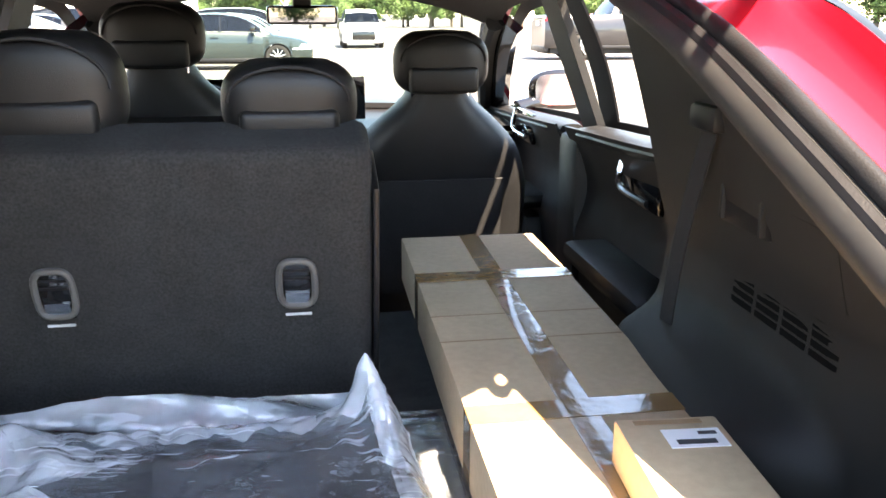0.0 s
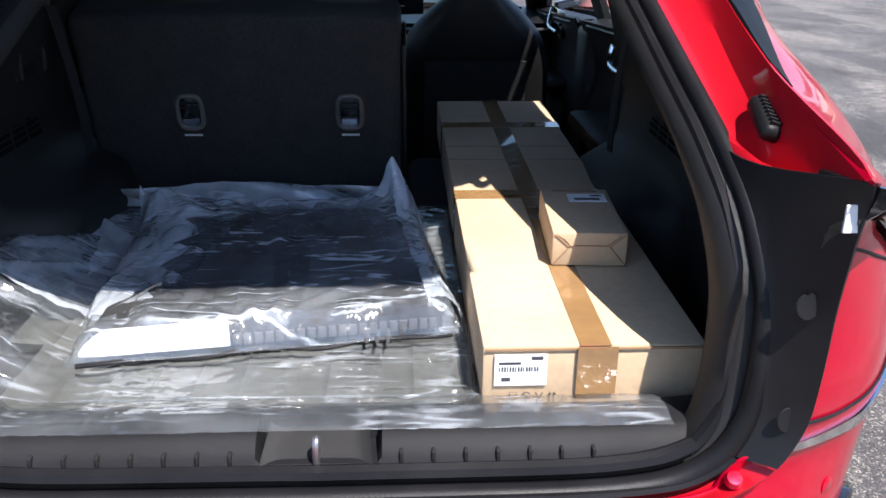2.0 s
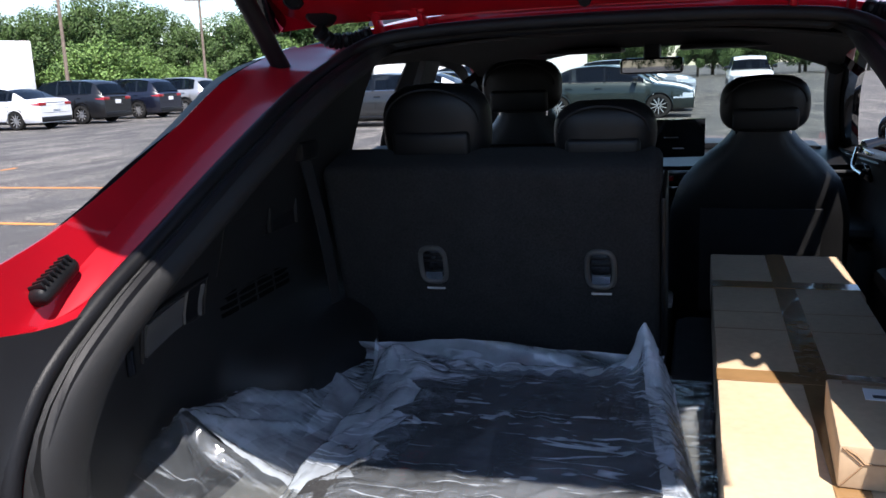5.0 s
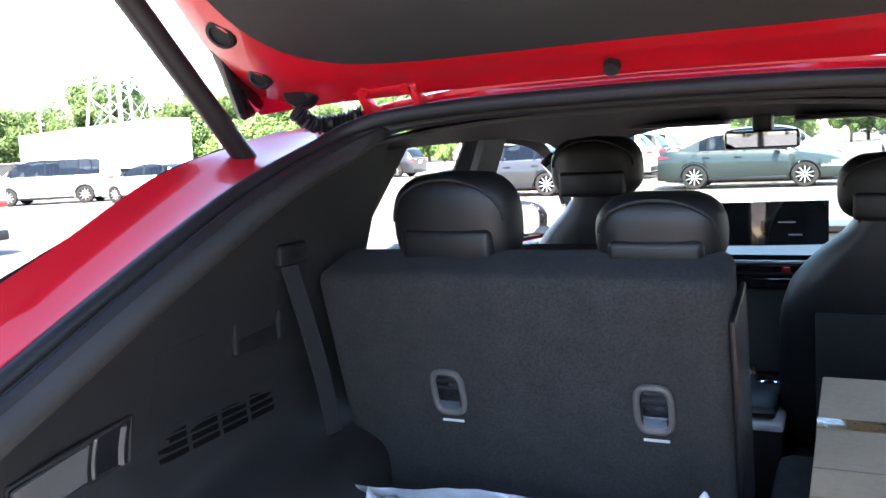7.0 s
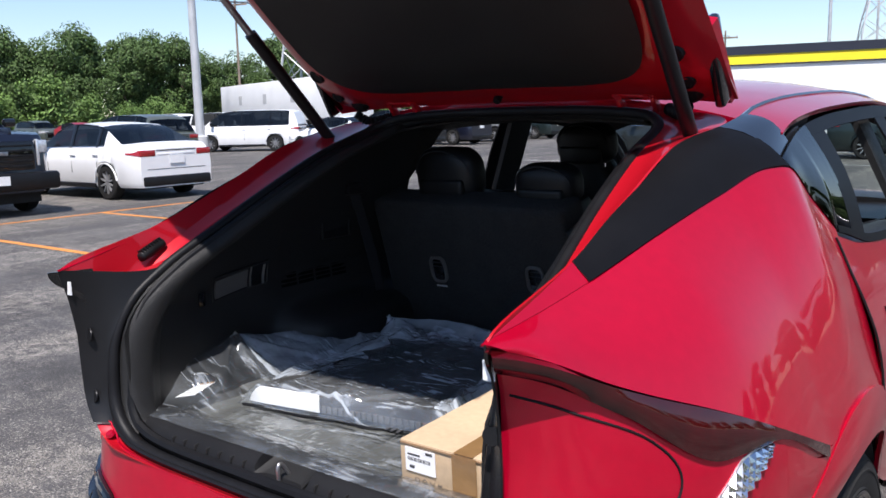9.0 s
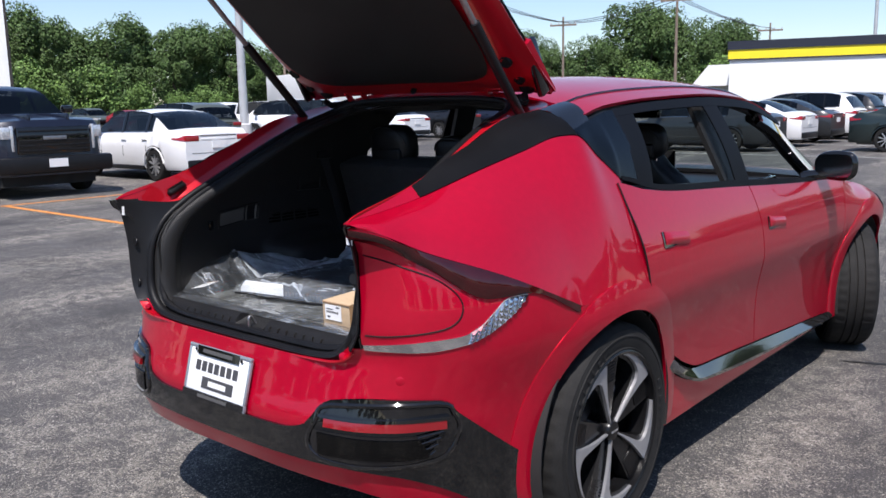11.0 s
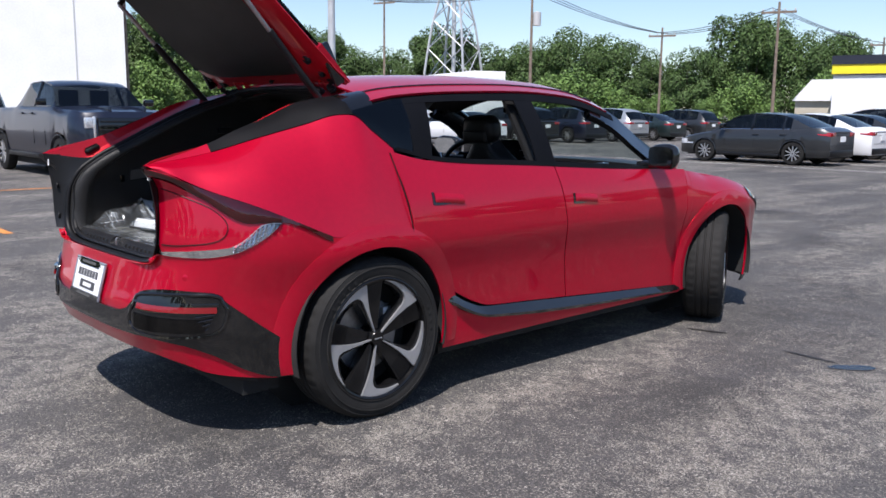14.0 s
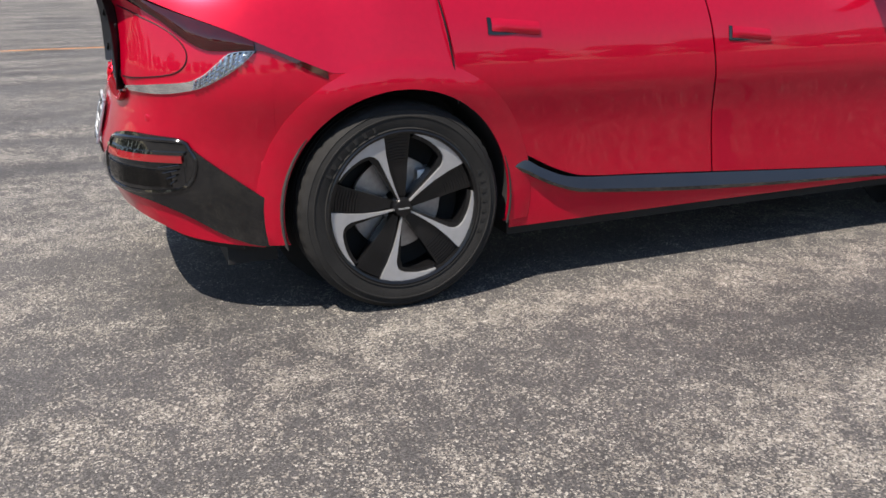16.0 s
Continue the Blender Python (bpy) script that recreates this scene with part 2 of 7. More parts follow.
def tube(path, r, sides=10, closed=False, flat=1.0, bm=None):
    """A tube along a list of points; r a number or a function of 0..1."""
    bm = bm or bmesh.new()
    pts = [Vector(p) for p in path]
    n = len(pts)
    rings = []
    up0 = None
    for i, p in enumerate(pts):
        a = pts[i - 1] if (i or closed) else p
        b = pts[(i + 1) % n] if (i < n - 1 or closed) else p
        d = (b - a).normalized()
        if up0 is None:
            up0 = d.cross(Vector((0, 0, 1))) if abs(d.z) < .95 else d.cross(Vector((1, 0, 0)))
        side = (up0 - d * up0.dot(d)).normalized()
        up0 = side
        up = d.cross(side)
        rr = r(i / max(n - 1, 1)) if callable(r) else r
        rings.append([bm.verts.new(p + (side * math.cos(k / sides * math.tau) + up * math.sin(k / sides * math.tau) * flat) * rr)
                      for k in range(sides)])
    for i in range(n if closed else n - 1):
        a, b = rings[i], rings[(i + 1) % n]
        for k in range(sides):
            bm.faces.new((a[k], a[(k + 1) % sides], b[(k + 1) % sides], b[k]))
    if not closed:
        bm.faces.new(rings[0][::-1])
        bm.faces.new(rings[-1])
    return bm


def smooth_path(points, steps=8, closed=False):
    """Catmull-Rom through points."""
    p = [Vector(q) for q in points]
    n = len(p)
    out = []
    for i in range(n if closed else n - 1):
        a = p[i - 1] if (i or closed) else p[0]
        b, c = p[i], p[(i + 1) % n]
        d = p[(i + 2) % n] if (closed or i + 2 < n) else p[-1]
        for k in range(steps):
            t = k / steps
            out.append(.5 * (2 * b + (c - a) * t + (2 * a - 5 * b + 4 * c - d) * t * t + (3 * b - a - 3 * c + d) * t ** 3))
    if not closed:
        out.append(p[-1])
    return out


def lathe(profile, n=32, axis="x"):
    """Turns (radius, along) pairs round an axis."""
    bm = bmesh.new()

    def f(u, v):
        i = v * (len(profile) - 1)
        k = min(int(i + 1e-6), len(profile) - 1)
        r, a = profile[k]
        c, s = math.cos(u * math.tau) * r, math.sin(u * math.tau) * r
        return (a, c, s) if axis == "x" else ((c, a, s) if axis == "y" else (c, s, a))
    grid(bm, f, n, len(profile) - 1, closed=True)
    bmesh.ops.remove_doubles(bm, verts=bm.verts, dist=.00002)
    return bm
# ---------------------------------------------------------------- ground
def asphalt():
    m = bpy.data.materials.new("weathered_asphalt")
    m.use_nodes = True
    nt = m.node_tree
    N, K = nt.nodes.new, nt.links.new
    b = nt.nodes["Principled BSDF"]
    tc = N("ShaderNodeTexCoord")

    def nz(sc, det=5, st=None, dist=0):
        n = N("ShaderNodeTexNoise")
        n.inputs["Scale"].default_value, n.inputs["Detail"].default_value = sc, det
        n.inputs["Distortion"].default_value = dist
        if st:
            mp = N("ShaderNodeMapping")
            mp.inputs["Scale"].default_value = st
            mp.inputs["Rotation"].default_value = (0, 0, radians(-28))
            K(tc.outputs["Object"], mp.inputs[0])
            K(mp.outputs[0], n.inputs["Vector"])
        else:
            K(tc.outputs["Object"], n.inputs["Vector"])
        return n.outputs["Fac"]

    def ramp(fac, *stops):
        r = N("ShaderNodeValToRGB")
        e = r.color_ramp.elements
        while len(e) < len(stops):
            e.new(.5)
        for x, (p, c) in zip(e, stops):
            x.position, x.color = p, (*c, 1) if isinstance(c, tuple) else (c, c, c, 1)
        K(fac, r.inputs[0])
        return r.outputs[0]

    def blend(kind, a, c, f=1.0):
        x = N("ShaderNodeMixRGB")
        x.blend_type = kind
        if isinstance(f, float):
            x.inputs[0].default_value = f
        else:
            K(f, x.inputs[0])
        K(a, x.inputs[1])
        if isinstance(c, tuple):
            x.inputs[2].default_value = (*c, 1)
        else:
            K(c, x.inputs[2])
        return x.outputs[0]
    def cells(sc):
        v = N("ShaderNodeTexVoronoi")
        v.inputs["Scale"].default_value = sc
        K(tc.outputs["Object"], v.inputs["Vector"])
        sp = N("ShaderNodeSeparateColor")
        K(v.outputs["Color"], sp.inputs[0])
        return sp

    def less(x, y):
        """How surely x lies under y, with a crisp edge."""
        d = N("ShaderNodeMath")
        d.operation = "SUBTRACT"
        K(y, d.inputs[0])
        K(x, d.inputs[1])
        r = N("ShaderNodeMapRange")
        r.inputs[1].default_value, r.inputs[2].default_value = -.03, .05
        K(d.outputs[0], r.inputs[0])
        return r.outputs[0]

    def times(x, y):
        d = N("ShaderNodeMath")
        d.operation = "MULTIPLY"
        K(x, d.inputs[0])
        K(y, d.inputs[1])
        return d.outputs[0]
    base = ramp(nz(.45, 6), (.3, (.049, .0462, .0455)), (.7, (.070, .0655, .063)))
    fine_cells, big_cells = cells(230), cells(120)
    col = blend("MULTIPLY", base, ramp(fine_cells.outputs[0], (0, .45), (.6, 1.0), (1, 1.75)))
    # worn streaks where the sealer has gone and more pale stones show
    streak = ramp(nz(1.3, 14, (1, .28, 1), .5), (.40, .05), (.52, .20), (.66, .50))
    local = ramp(nz(9, 8), (.38, .25), (.62, 1.15))
    share = times(streak, local)
    pale = blend("MULTIPLY", ramp(big_cells.outputs[1], (0, (.18, .16, .135)), (.6, (.26, .237, .205)), (1, (.43, .40, .35))),
                 ramp(fine_cells.outputs[1], (0, .6), (1, 1.15)))
    col = blend("MIX", col, pale, less(fine_cells.outputs[2], share))
    col = blend("MIX", col, pale, times(less(big_cells.outputs[0], share), ramp(nz(60, 2), (.42, 0.0), (.48, .95))))
    stain = ramp(nz(.7, 6), (.33, .62), (.45, 1.0))
    col = blend("MULTIPLY", col, stain)
    far = ramp(nz(.06, 3), (.35, .88), (.65, 1.12))
    col = blend("MULTIPLY", col, far)
    K(col, b.inputs["Base Color"])
    K(ramp(nz(2, 4), (.3, .72), (.7, .92)), b.inputs["Roughness"])
    bp = N("ShaderNodeBump")
    bp.inputs["Strength"].default_value, bp.inputs["Distance"].default_value = .8, .004
    K(nz(180, 2), bp.inputs["Height"])
    K(bp.outputs[0], b.inputs["Normal"])
    return m


def flat(name, pts, z, material, label, category, kind="structure"):
    bm = bmesh.new()
    bm.faces.new([bm.verts.new((x, y, z)) for x, y in pts])
    return tagged(part(name, bm, material, None, smooth=False), label, category, kind=kind)


M_ASPHALT = asphalt()
bm = bmesh.new()
grid(bm, lambda u, v: (mix(-1, 1, u) * 1500, mix(-1, 1, v) * 1500, 0), 8, 8)
tagged(part("ground", bm, M_ASPHALT, None, smooth=False), "grey weathered asphalt of the car park with worn pale stones", "car park ground", kind="structure")

M_ORANGE = mat("orange_line_paint", (.62, .24, .05), .8, var=.2, scale=6, fine=.25)
M_WLINE = mat("white_line_paint", (.55, .55, .53), .8, var=.2, scale=6, fine=.25)


def line(x0, y0, x1, y1, material, label, w=.10):
    d = Vector((x1 - x0, y1 - y0)).normalized()
    n = Vector((-d.y, d.x)) * w / 2
    return flat("parking_line", [(x0 + n.x, y0 + n.y), (x1 + n.x, y1 + n.y), (x1 - n.x, y1 - n.y), (x0 - n.x, y0 - n.y)],
                .006, material, label, "parking line")


for y in (1.4, 4.15, 6.65, 9.4):
    line(-11.6, y, -6.2, y, M_ORANGE, "worn orange painted parking line on the asphalt")
line(-11.6, -3.0, -11.6, 12.0, M_ORANGE, "worn orange painted parking line on the asphalt")
for k in range(7):
    line(-12.5, 21.0 + 2.8 * k, -1.0, 21.0 + 2.8 * k, M_WLINE, "white painted parking line on the asphalt")


def puddle(name, x, y, rx, ry, rot, material, label, seed):
    bm = bmesh.new()
    c, sn = math.cos(radians(rot)), math.sin(radians(rot))
    pts = []
    for k in range(40):
        a = k / 40 * math.tau
        q = 1 + .28 * noise.noise(Vector((math.cos(a) * 1.6, math.sin(a) * 1.6, seed)))
        u, v = math.cos(a) * rx * q, math.sin(a) * ry * q
        pts.append(bm.verts.new((x + u * c - v * sn, y + u * sn + v * c, .004)))
    bm.faces.new(pts)
    return tagged(part(name, bm, material, None, smooth=False), label, "puddle")


puddle("puddle", 1.97, 3.36, .13, .05, 45, M_PUDDLE, "small still puddle on the asphalt", 1.0)
puddle("damp_streak", 1.72, 3.385, .16, .014, -4, M_DAMP, "thin wet streak on the asphalt", 2.0)
puddle("damp_streak", 1.02, 3.47, .13, .016, 20, M_DAMP, "thin wet streak beside the front tyre", 3.0)
# ---------------------------------------------------------------- the red car: outer panels
CAR = thing("hatchback_car", "glossy red five-door electric hatchback with its tailgate open", "car")
RW, FW, WR, AR = (.935, .365), (3.84, .365), .366, .424


def sk(s, z, off=0.0):
    """Skin point for a signed outline place: negative is the left side."""
    p = skin(abs(s), z, off)
    return Vector((p.x if s >= 0 else -p.x, p.y, p.z))


def arch(y, base):
    z = base
    for c, zc in (RW, FW):
        if abs(y - c) < AR:
            z = max(z, zc + math.sqrt(max(AR * AR - (y - c) ** 2, 0)))
    return z


def strip(s0, s1, lo, hi, nu, nv, off=0.0, thick=.004, k0=0.0, k1=0.0, places=None, crown=0.0):
    """A panel of the skin between two height curves of s."""
    def f(u, v):
        s = mix(s0, s1, u) if places is None else places[round(u * nu)]
        z = mix(lo(s), hi(s), v)
        s2 = s + mix(k0, k1, u) * (z - .7)
        return sk(s2, z, off + crown * math.sin(math.pi * v))
    return sheet(f, nu, nv, thick)


def both(name, make, material, label="", parent=CAR):
    """The part on the right side and its mirror on the left."""
    out = []
    for sg in (1, -1):
        bm = make()
        if sg < 0:
            bmesh.ops.scale(bm, vec=(-1, 1, 1), verts=bm.verts)
        out.append(part(name, bm, material, parent, label))
    return out


def sab(f):
    return lambda s: f(abs(s))


BLK_TOP = spline([(0, .535), (.3, .537), (.39, .555), (.47, .632), (.635, .65), (.82, .64), (.87, .60), (.99, .51), (1.144, .405), (1.175, .39)])
BLK_BOT = spline([(0, .45), (.5, .45), (.67, .43), (.80, .385), (.97, .30), (1.08, .268), (1.175, .265)])
VAL_BOT = spline([(0, .385), (.5, .375), (.67, .34), (.80, .30), (.97, .275), (1.08, .262)])
CHR_LO = spline([(.5, .786), (.54, .785), (.77, .782), (.90, .797), (.987, .832), (1.05, .87), (1.095, .91)])
CHR_HI = spline([(.5, .797), (.54, .798), (.77, .813), (.88, .822), (.93, .842), (.975, .876), (1.02, .908), (1.05, .913), (1.095, .914)])
BAND_LO = spline([(0, 1.148), (.4, 1.128), (.54, 1.105), (.606, 1.092), (.78, 1.015), (.97, .915), (1.095, .914), (1.32, .820)])
BAND_HI = spline([(0, 1.165), (.4, 1.152), (.54, 1.135), (.616, 1.122), (.78, 1.055), (.997, .982), (1.32, .843)])
S_ARCH = s_of_y(RW[0] - AR)
BUMP_HI = spline([(0, .735), (.44, .738), (.50, .745), (.52, .784), (.54, .785), (.77, .782), (.90, .797), (.987, .832), (1.05, .87), (1.095, .908), (1.11, .905), (1.32, .824)])

part("rear_bumper", strip(-S_ARCH, S_ARCH, sab(BLK_TOP), sab(BUMP_HI), 120, 16), M_RED, CAR)
part("bumper_cladding", strip(-S_ARCH - .006, S_ARCH + .006, sab(BLK_BOT), sab(BLK_TOP), 120, 8, off=.008, thick=.014), M_GLOSSBLK, CAR, "gloss black lower bumper cladding")
part("lower_valance", strip(-1.08, 1.08, sab(VAL_BOT), sab(BLK_BOT), 90, 4, off=-.002), M_RED, CAR)
part("diffuser", strip(-1.0, 1.0, lambda s: sab(VAL_BOT)(s) - .025, sab(VAL_BOT), 70, 3, off=-.03), M_SATBLK, CAR, "black ribbed diffuser under the bumper")
both("tail_panel", lambda: strip(.585, 1.095, CHR_HI, BAND_LO, 30, 12), M_RED)
both("lamp_bar", lambda: strip(.590, .90, CHR_LO, CHR_HI, 26, 3, off=.004, thick=.012), M_CHROME, "chrome strip of the rear lamp")
tail_lamps = both("tail_lamp", lambda: strip(.88, 1.095, CHR_LO, CHR_HI, 24, 6, off=.002, thick=.02), M_LAMPCLR, "clear faceted rear lamp lens")


def lamp_facet(i, j):
    """One small pyramid of the lens."""
    bm = bmesh.new()

    def at(u, v, off):
        s = mix(.892, 1.088, (i + u) / 11) + .012 * (j + v) / 4
        return sk(s, mix(CHR_LO(s) + .002, CHR_HI(s) - .002, (j + v) / 4), off)
    q = [bm.verts.new(at(u, v, .003)) for u, v in ((.04, .04), (.96, .04), (.96, .96), (.04, .96))]
    c = bm.verts.new(at(.35, .3, .013))
    for k in range(4):
        bm.faces.new((q[k], q[(k + 1) % 4], c))
    return bm


for k, sg in ((0, 1), (1, -1)):
    for i in range(11):
        for j in range(4):
            bm = lamp_facet(i, j)
            if sg < 0:
                bmesh.ops.scale(bm, vec=(-1, 1, 1), verts=bm.verts)
            part("lens_facet", bm, M_CHROME, tail_lamps[k], smooth=False)
both("lamp_band", lambda: sheet(lambda u, v: (lambda s: sk(s, mix(BAND_LO(s), BAND_HI(s), v), mix(.034, .008, u ** .7) * (.55 + .45 * v) + .006 * math.sin(math.pi * v)))(mix(.588, 1.095, u)), 40, 8, .03), M_LAMPRED, "smoked dark red rear lamp band")
both("band_backing", lambda: strip(1.10, 1.372, lambda s: .80, lambda s: BAND_HI(s) + .012, 18, 3, off=-.004), M_RED)
both("lamp_band_tip", lambda: strip(1.097, 1.318, BAND_LO, BAND_HI, 16, 4, off=.004, thick=.012), M_LAMPRED)
# quarter panel below the band, round the wheel arch
Y_DOOR = 1.14
S_DOOR = s_of_y(Y_DOOR)


def arch_places(s0, s1, n):
    """Outline places between two, closer together where the arch is steep."""
    ys = [mix(OUT_Y(s0), OUT_Y(s1), i / n) for i in range(n + 1)]
    return [s_of_y(y) for y in ys]


QLOW = spline([(S_ARCH, .905 - (S_ARCH - 1.11) * .38), (1.32, .824), (1.321, .836), (S_DOOR, .836)])
_pl = [s_of_y(RW[0] - AR * math.cos(i / 40 * math.acos(-(Y_DOOR - RW[0]) / AR))) for i in range(41)]
both("quarter_panel", lambda: strip(0, 0, lambda s: arch(OUT_Y(s), .365), QLOW, 40, 8, places=_pl), M_RED)

# quarter panel above the band, up to the tailgate gap and the window
Q_UP = [(.575, .03, 1.142), (.585, .15, 1.158), (.60, .30, 1.186), (.635, .50, 1.243), (.675, .70, 1.298), (.715, .84, 1.338), (.735, .89, 1.340), (.765, 1.0, 1.262), (.795, 1.085, 1.19)]
_ql = [0.0]
for _a, _b in zip(Q_UP, Q_UP[1:]):
    _ql.append(_ql[-1] + math.dist(_a, _b))
QX, QY, QZ = (spline([(l / _ql[-1], p[k]) for l, p in zip(_ql, Q_UP)]) for k in range(3))


def quarter_up(u, v):
    s = mix(.605, s_of_y(1.075 + .05), u ** 1.0)
    lo = sk(s, BAND_HI(s) if s < 1.32 else .837)
    up = Vector((QX(u), QY(u), QZ(u)))
    p = lo.lerp(up, v)
    n = Vector((.75, -.25, .55)).normalized()
    return p + n * math.sin(math.pi * min(v, 1)) * .035 * min(1, (up - lo).length / .35) * (1 - .7 * u ** 3)


both("quarter_panel", lambda: sheet(quarter_up, 44, 18, .004), M_RED)

# doors, sill, wings
BELT = spline([(1.0, 1.20), (1.085, 1.19), (1.35, 1.135), (1.98, 1.097), (2.6, 1.061), (3.08, 1.037), (3.4, 1.02)])
STRIP_HI = spline([(1.33, .53), (1.39, .505), (1.5, .445), (1.615, .405), (1.88, .385), (3.26, .295), (3.44, .285)])
STRIP_LO = spline([(1.33, .46), (1.39, .45), (1.5, .395), (1.664, .345), (3.27, .255), (3.44, .25)])


def door_low(s):
    y = OUT_Y(s)
    return max(arch(y, .2), STRIP_HI(max(y, 1.33))) if y < RW[0] + AR else STRIP_HI(y)


SB, SF, SW = s_of_y(2.222), s_of_y(3.36), s_of_y(4.30)
_pd = [s_of_y(y) for y in list(np.linspace(Y_DOOR + .006, RW[0] + AR, 18)) + list(np.linspace(RW[0] + AR + .01, 2.218, 30))]
rear_doors = both("rear_door", lambda: strip(0, 0, door_low, lambda s: BELT(OUT_Y(s)), len(_pd) - 1, 18, places=_pd, k0=-.16, k1=-.172), M_RED)
both("door_gap", lambda: tube([sk(S_DOOR - .16 * (z - .7) - .004, z, .0015) for z in np.linspace(.715, 1.175, 24)], .0032, 6), M_RUBBER)
front_doors = both("front_door", lambda: strip(SB + .004, SF, door_low, lambda s: BELT(OUT_Y(s)), 34, 18, k0=-.172, k1=0), M_RED)
_pf = [s_of_y(y) for y in list(np.linspace(3.366, FW[0] - AR, 5)) + [FW[0] - AR * math.cos(i / 30 * math.pi) for i in range(31)] + list(np.linspace(FW[0] + AR, 4.32, 4))]
FEND = spline([(3.2, 1.03), (3.5, 1.0), (3.9, .945), (4.2, .875), (4.45, .79), (4.7, .68)])


def wing_at(s, z, hi):
    """The front wing's skin, rounding over towards the bonnet."""
    p = skin(s, z)
    return Vector((p.x - .075 * max(0, 1 - (hi - z) / .16) ** 2.5 * min(1, max(0, (p.y - 3.35) / .3)), p.y, z))


both("front_wing", lambda: sheet(lambda u, v: (lambda s: wing_at(s, mix(arch(OUT_Y(s), .25), FEND(OUT_Y(s)), v), FEND(OUT_Y(s))))(_pf[round(u * (len(_pf) - 1))]), len(_pf) - 1, 16, .004), M_RED)
part("front_bumper", sheet(lambda u, v: (lambda s, sg: (lambda p: Vector((sg * p.x, p.y, p.z)))(wing_at(s, mix(.24, FEND(OUT_Y(s)), v), FEND(OUT_Y(s)))))(
    mix(s_of_y(4.32), S_END, 1 - abs(2 * u - 1)), 1 if u < .5 else -1), 48, 16, .004), M_RED, CAR)
both("headlight", lambda: sheet(lambda u, v: (lambda s: (lambda z: wing_at(s, z, FEND(OUT_Y(s))) + Vector((.006, .004, .004)))(FEND(OUT_Y(s)) - mix(.13, .03, v) * mix(.55, 1, u)))(mix(s_of_y(4.16), s_of_y(4.56), u)), 16, 6, .006), M_GLOSSBLK, "dark headlight at the nose corner")
both("bumper_skirt", lambda: sheet(lambda u, v: (lambda s: sk(s, mix(.20, .33, v), .006))(mix(s_of_y(4.25), s_of_y(4.62), u)), 12, 3, .008), M_SATBLK)
both("sill", lambda: strip(s_of_y(RW[0] + AR + .003), s_of_y(FW[0] - AR - .003), lambda s: .235, lambda s: STRIP_LO(OUT_Y(s)), 40, 4), M_RED)
both("sill_trim", lambda: sheet(lambda u, v: (lambda y: sk(s_of_y(y), mix(STRIP_LO(y), STRIP_HI(y), v), mix(.040, .006, v) * min(1, 8 * u + .3) * min(1, 10 * (1 - u) + .3) - .012 * max(0, 1 - v * 4)))(mix(1.345, 3.42, u)), 50, 8, .012), M_SILL, "gloss dark sill trim strip")


def arch_lip(c, base, w=.085):
    def f(u, v):
        a = mix(-.28, math.pi + .30, u)
        r = AR + mix(-.012, w, v)
        y, z = c[0] - r * math.cos(a), c[1] + r * math.sin(a)
        z = max(z, base)
        return sk(s_of_y(y), z, .014 - .012 * v * v)
    return sheet(f, 44, 5, .010)


both("wheel_arch_trim", lambda: arch_lip(RW, .27), M_RED)
both("wheel_arch_trim", lambda: arch_lip(FW, .25), M_RED)

# inner wheel housings, underside
for c in (RW, FW):
    def housing(c=c):
        def f(u, v):
            a = mix(-.25, math.pi + .25, u)
            return Vector((mix(.865, .50, v), c[0] - (AR - .004) * math.cos(a), c[1] + (AR - .004) * math.sin(a)))
        return sheet(f, 30, 2, .004)
    both("wheel_housing", housing, M_UNDER)
    both("housing_wall", lambda c=c: lathe([(0, .50), (AR, .50), (AR, .495), (0, .49)], 28), M_UNDER)
    for o in CAR.children:
        if o.name.startswith("housing_wall") and o.location.length == 0:
            o.location = (0, c[0], c[1])
part("underbody", boxes((-.72, .35, .19, .72, .52, .30), (-.49, .5, .19, .49, 1.4, .45), (-.78, 1.38, .19, .78, 3.38, .28), (-.49, 3.3, .19, .49, 4.4, .4)), M_UNDER, CAR)

# roof, pillars, glass
RAIL = spline([(.9, 1.352), (1.05, 1.385), (1.2, 1.41), (1.6, 1.437), (2.07, 1.448), (2.43, 1.432), (2.79, 1.345), (3.07, 1.185), (3.32, 1.03)])
RAILX = spline([(.9, .725), (1.2, .685), (1.6, .672), (2.07, .668), (2.43, .672), (2.79, .70), (3.07, .74), (3.32, .79)])
ROOFZ = spline([(.74, 1.418), (.80, 1.435), (.92, 1.47), (1.03, 1.498), (1.25, 1.528), (1.6, 1.55), (2.0, 1.56), (2.5, 1.548), (2.8, 1.515)])


def roof_at(x, y):
    e = RAIL(y) + .022
    t = min(1, abs(x) / (RAILX(y) - .015))
    return mix(ROOFZ(y), e, t ** 2.6)


part("roof", sheet(lambda u, v: (lambda y: Vector((mix(-1, 1, u) * (RAILX(y) - .015), y, roof_at(mix(-1, 1, u) * (RAILX(y) - .015), y))))(mix(1.035, 2.78 , v)), 40, 40, .012), M_RED, CAR)
for sg in (1, -1):
    part("roof_groove", tube([(sg * (RAILX(y) - .11), y, roof_at(RAILX(y) - .11, y) + .001) for y in np.linspace(1.06, 2.75, 18)], .006, 5), M_GLOSSBLK, CAR)
part("headliner", sheet(lambda u, v: (lambda y: Vector((mix(-1, 1, u) * (RAILX(y) - .05), y, roof_at(mix(-1, 1, u) * (RAILX(y) - .05), y) - .055)))(mix(1.05, 2.76, v)), 20, 20, .006), M_FABRIC, CAR, "dark cloth headliner")
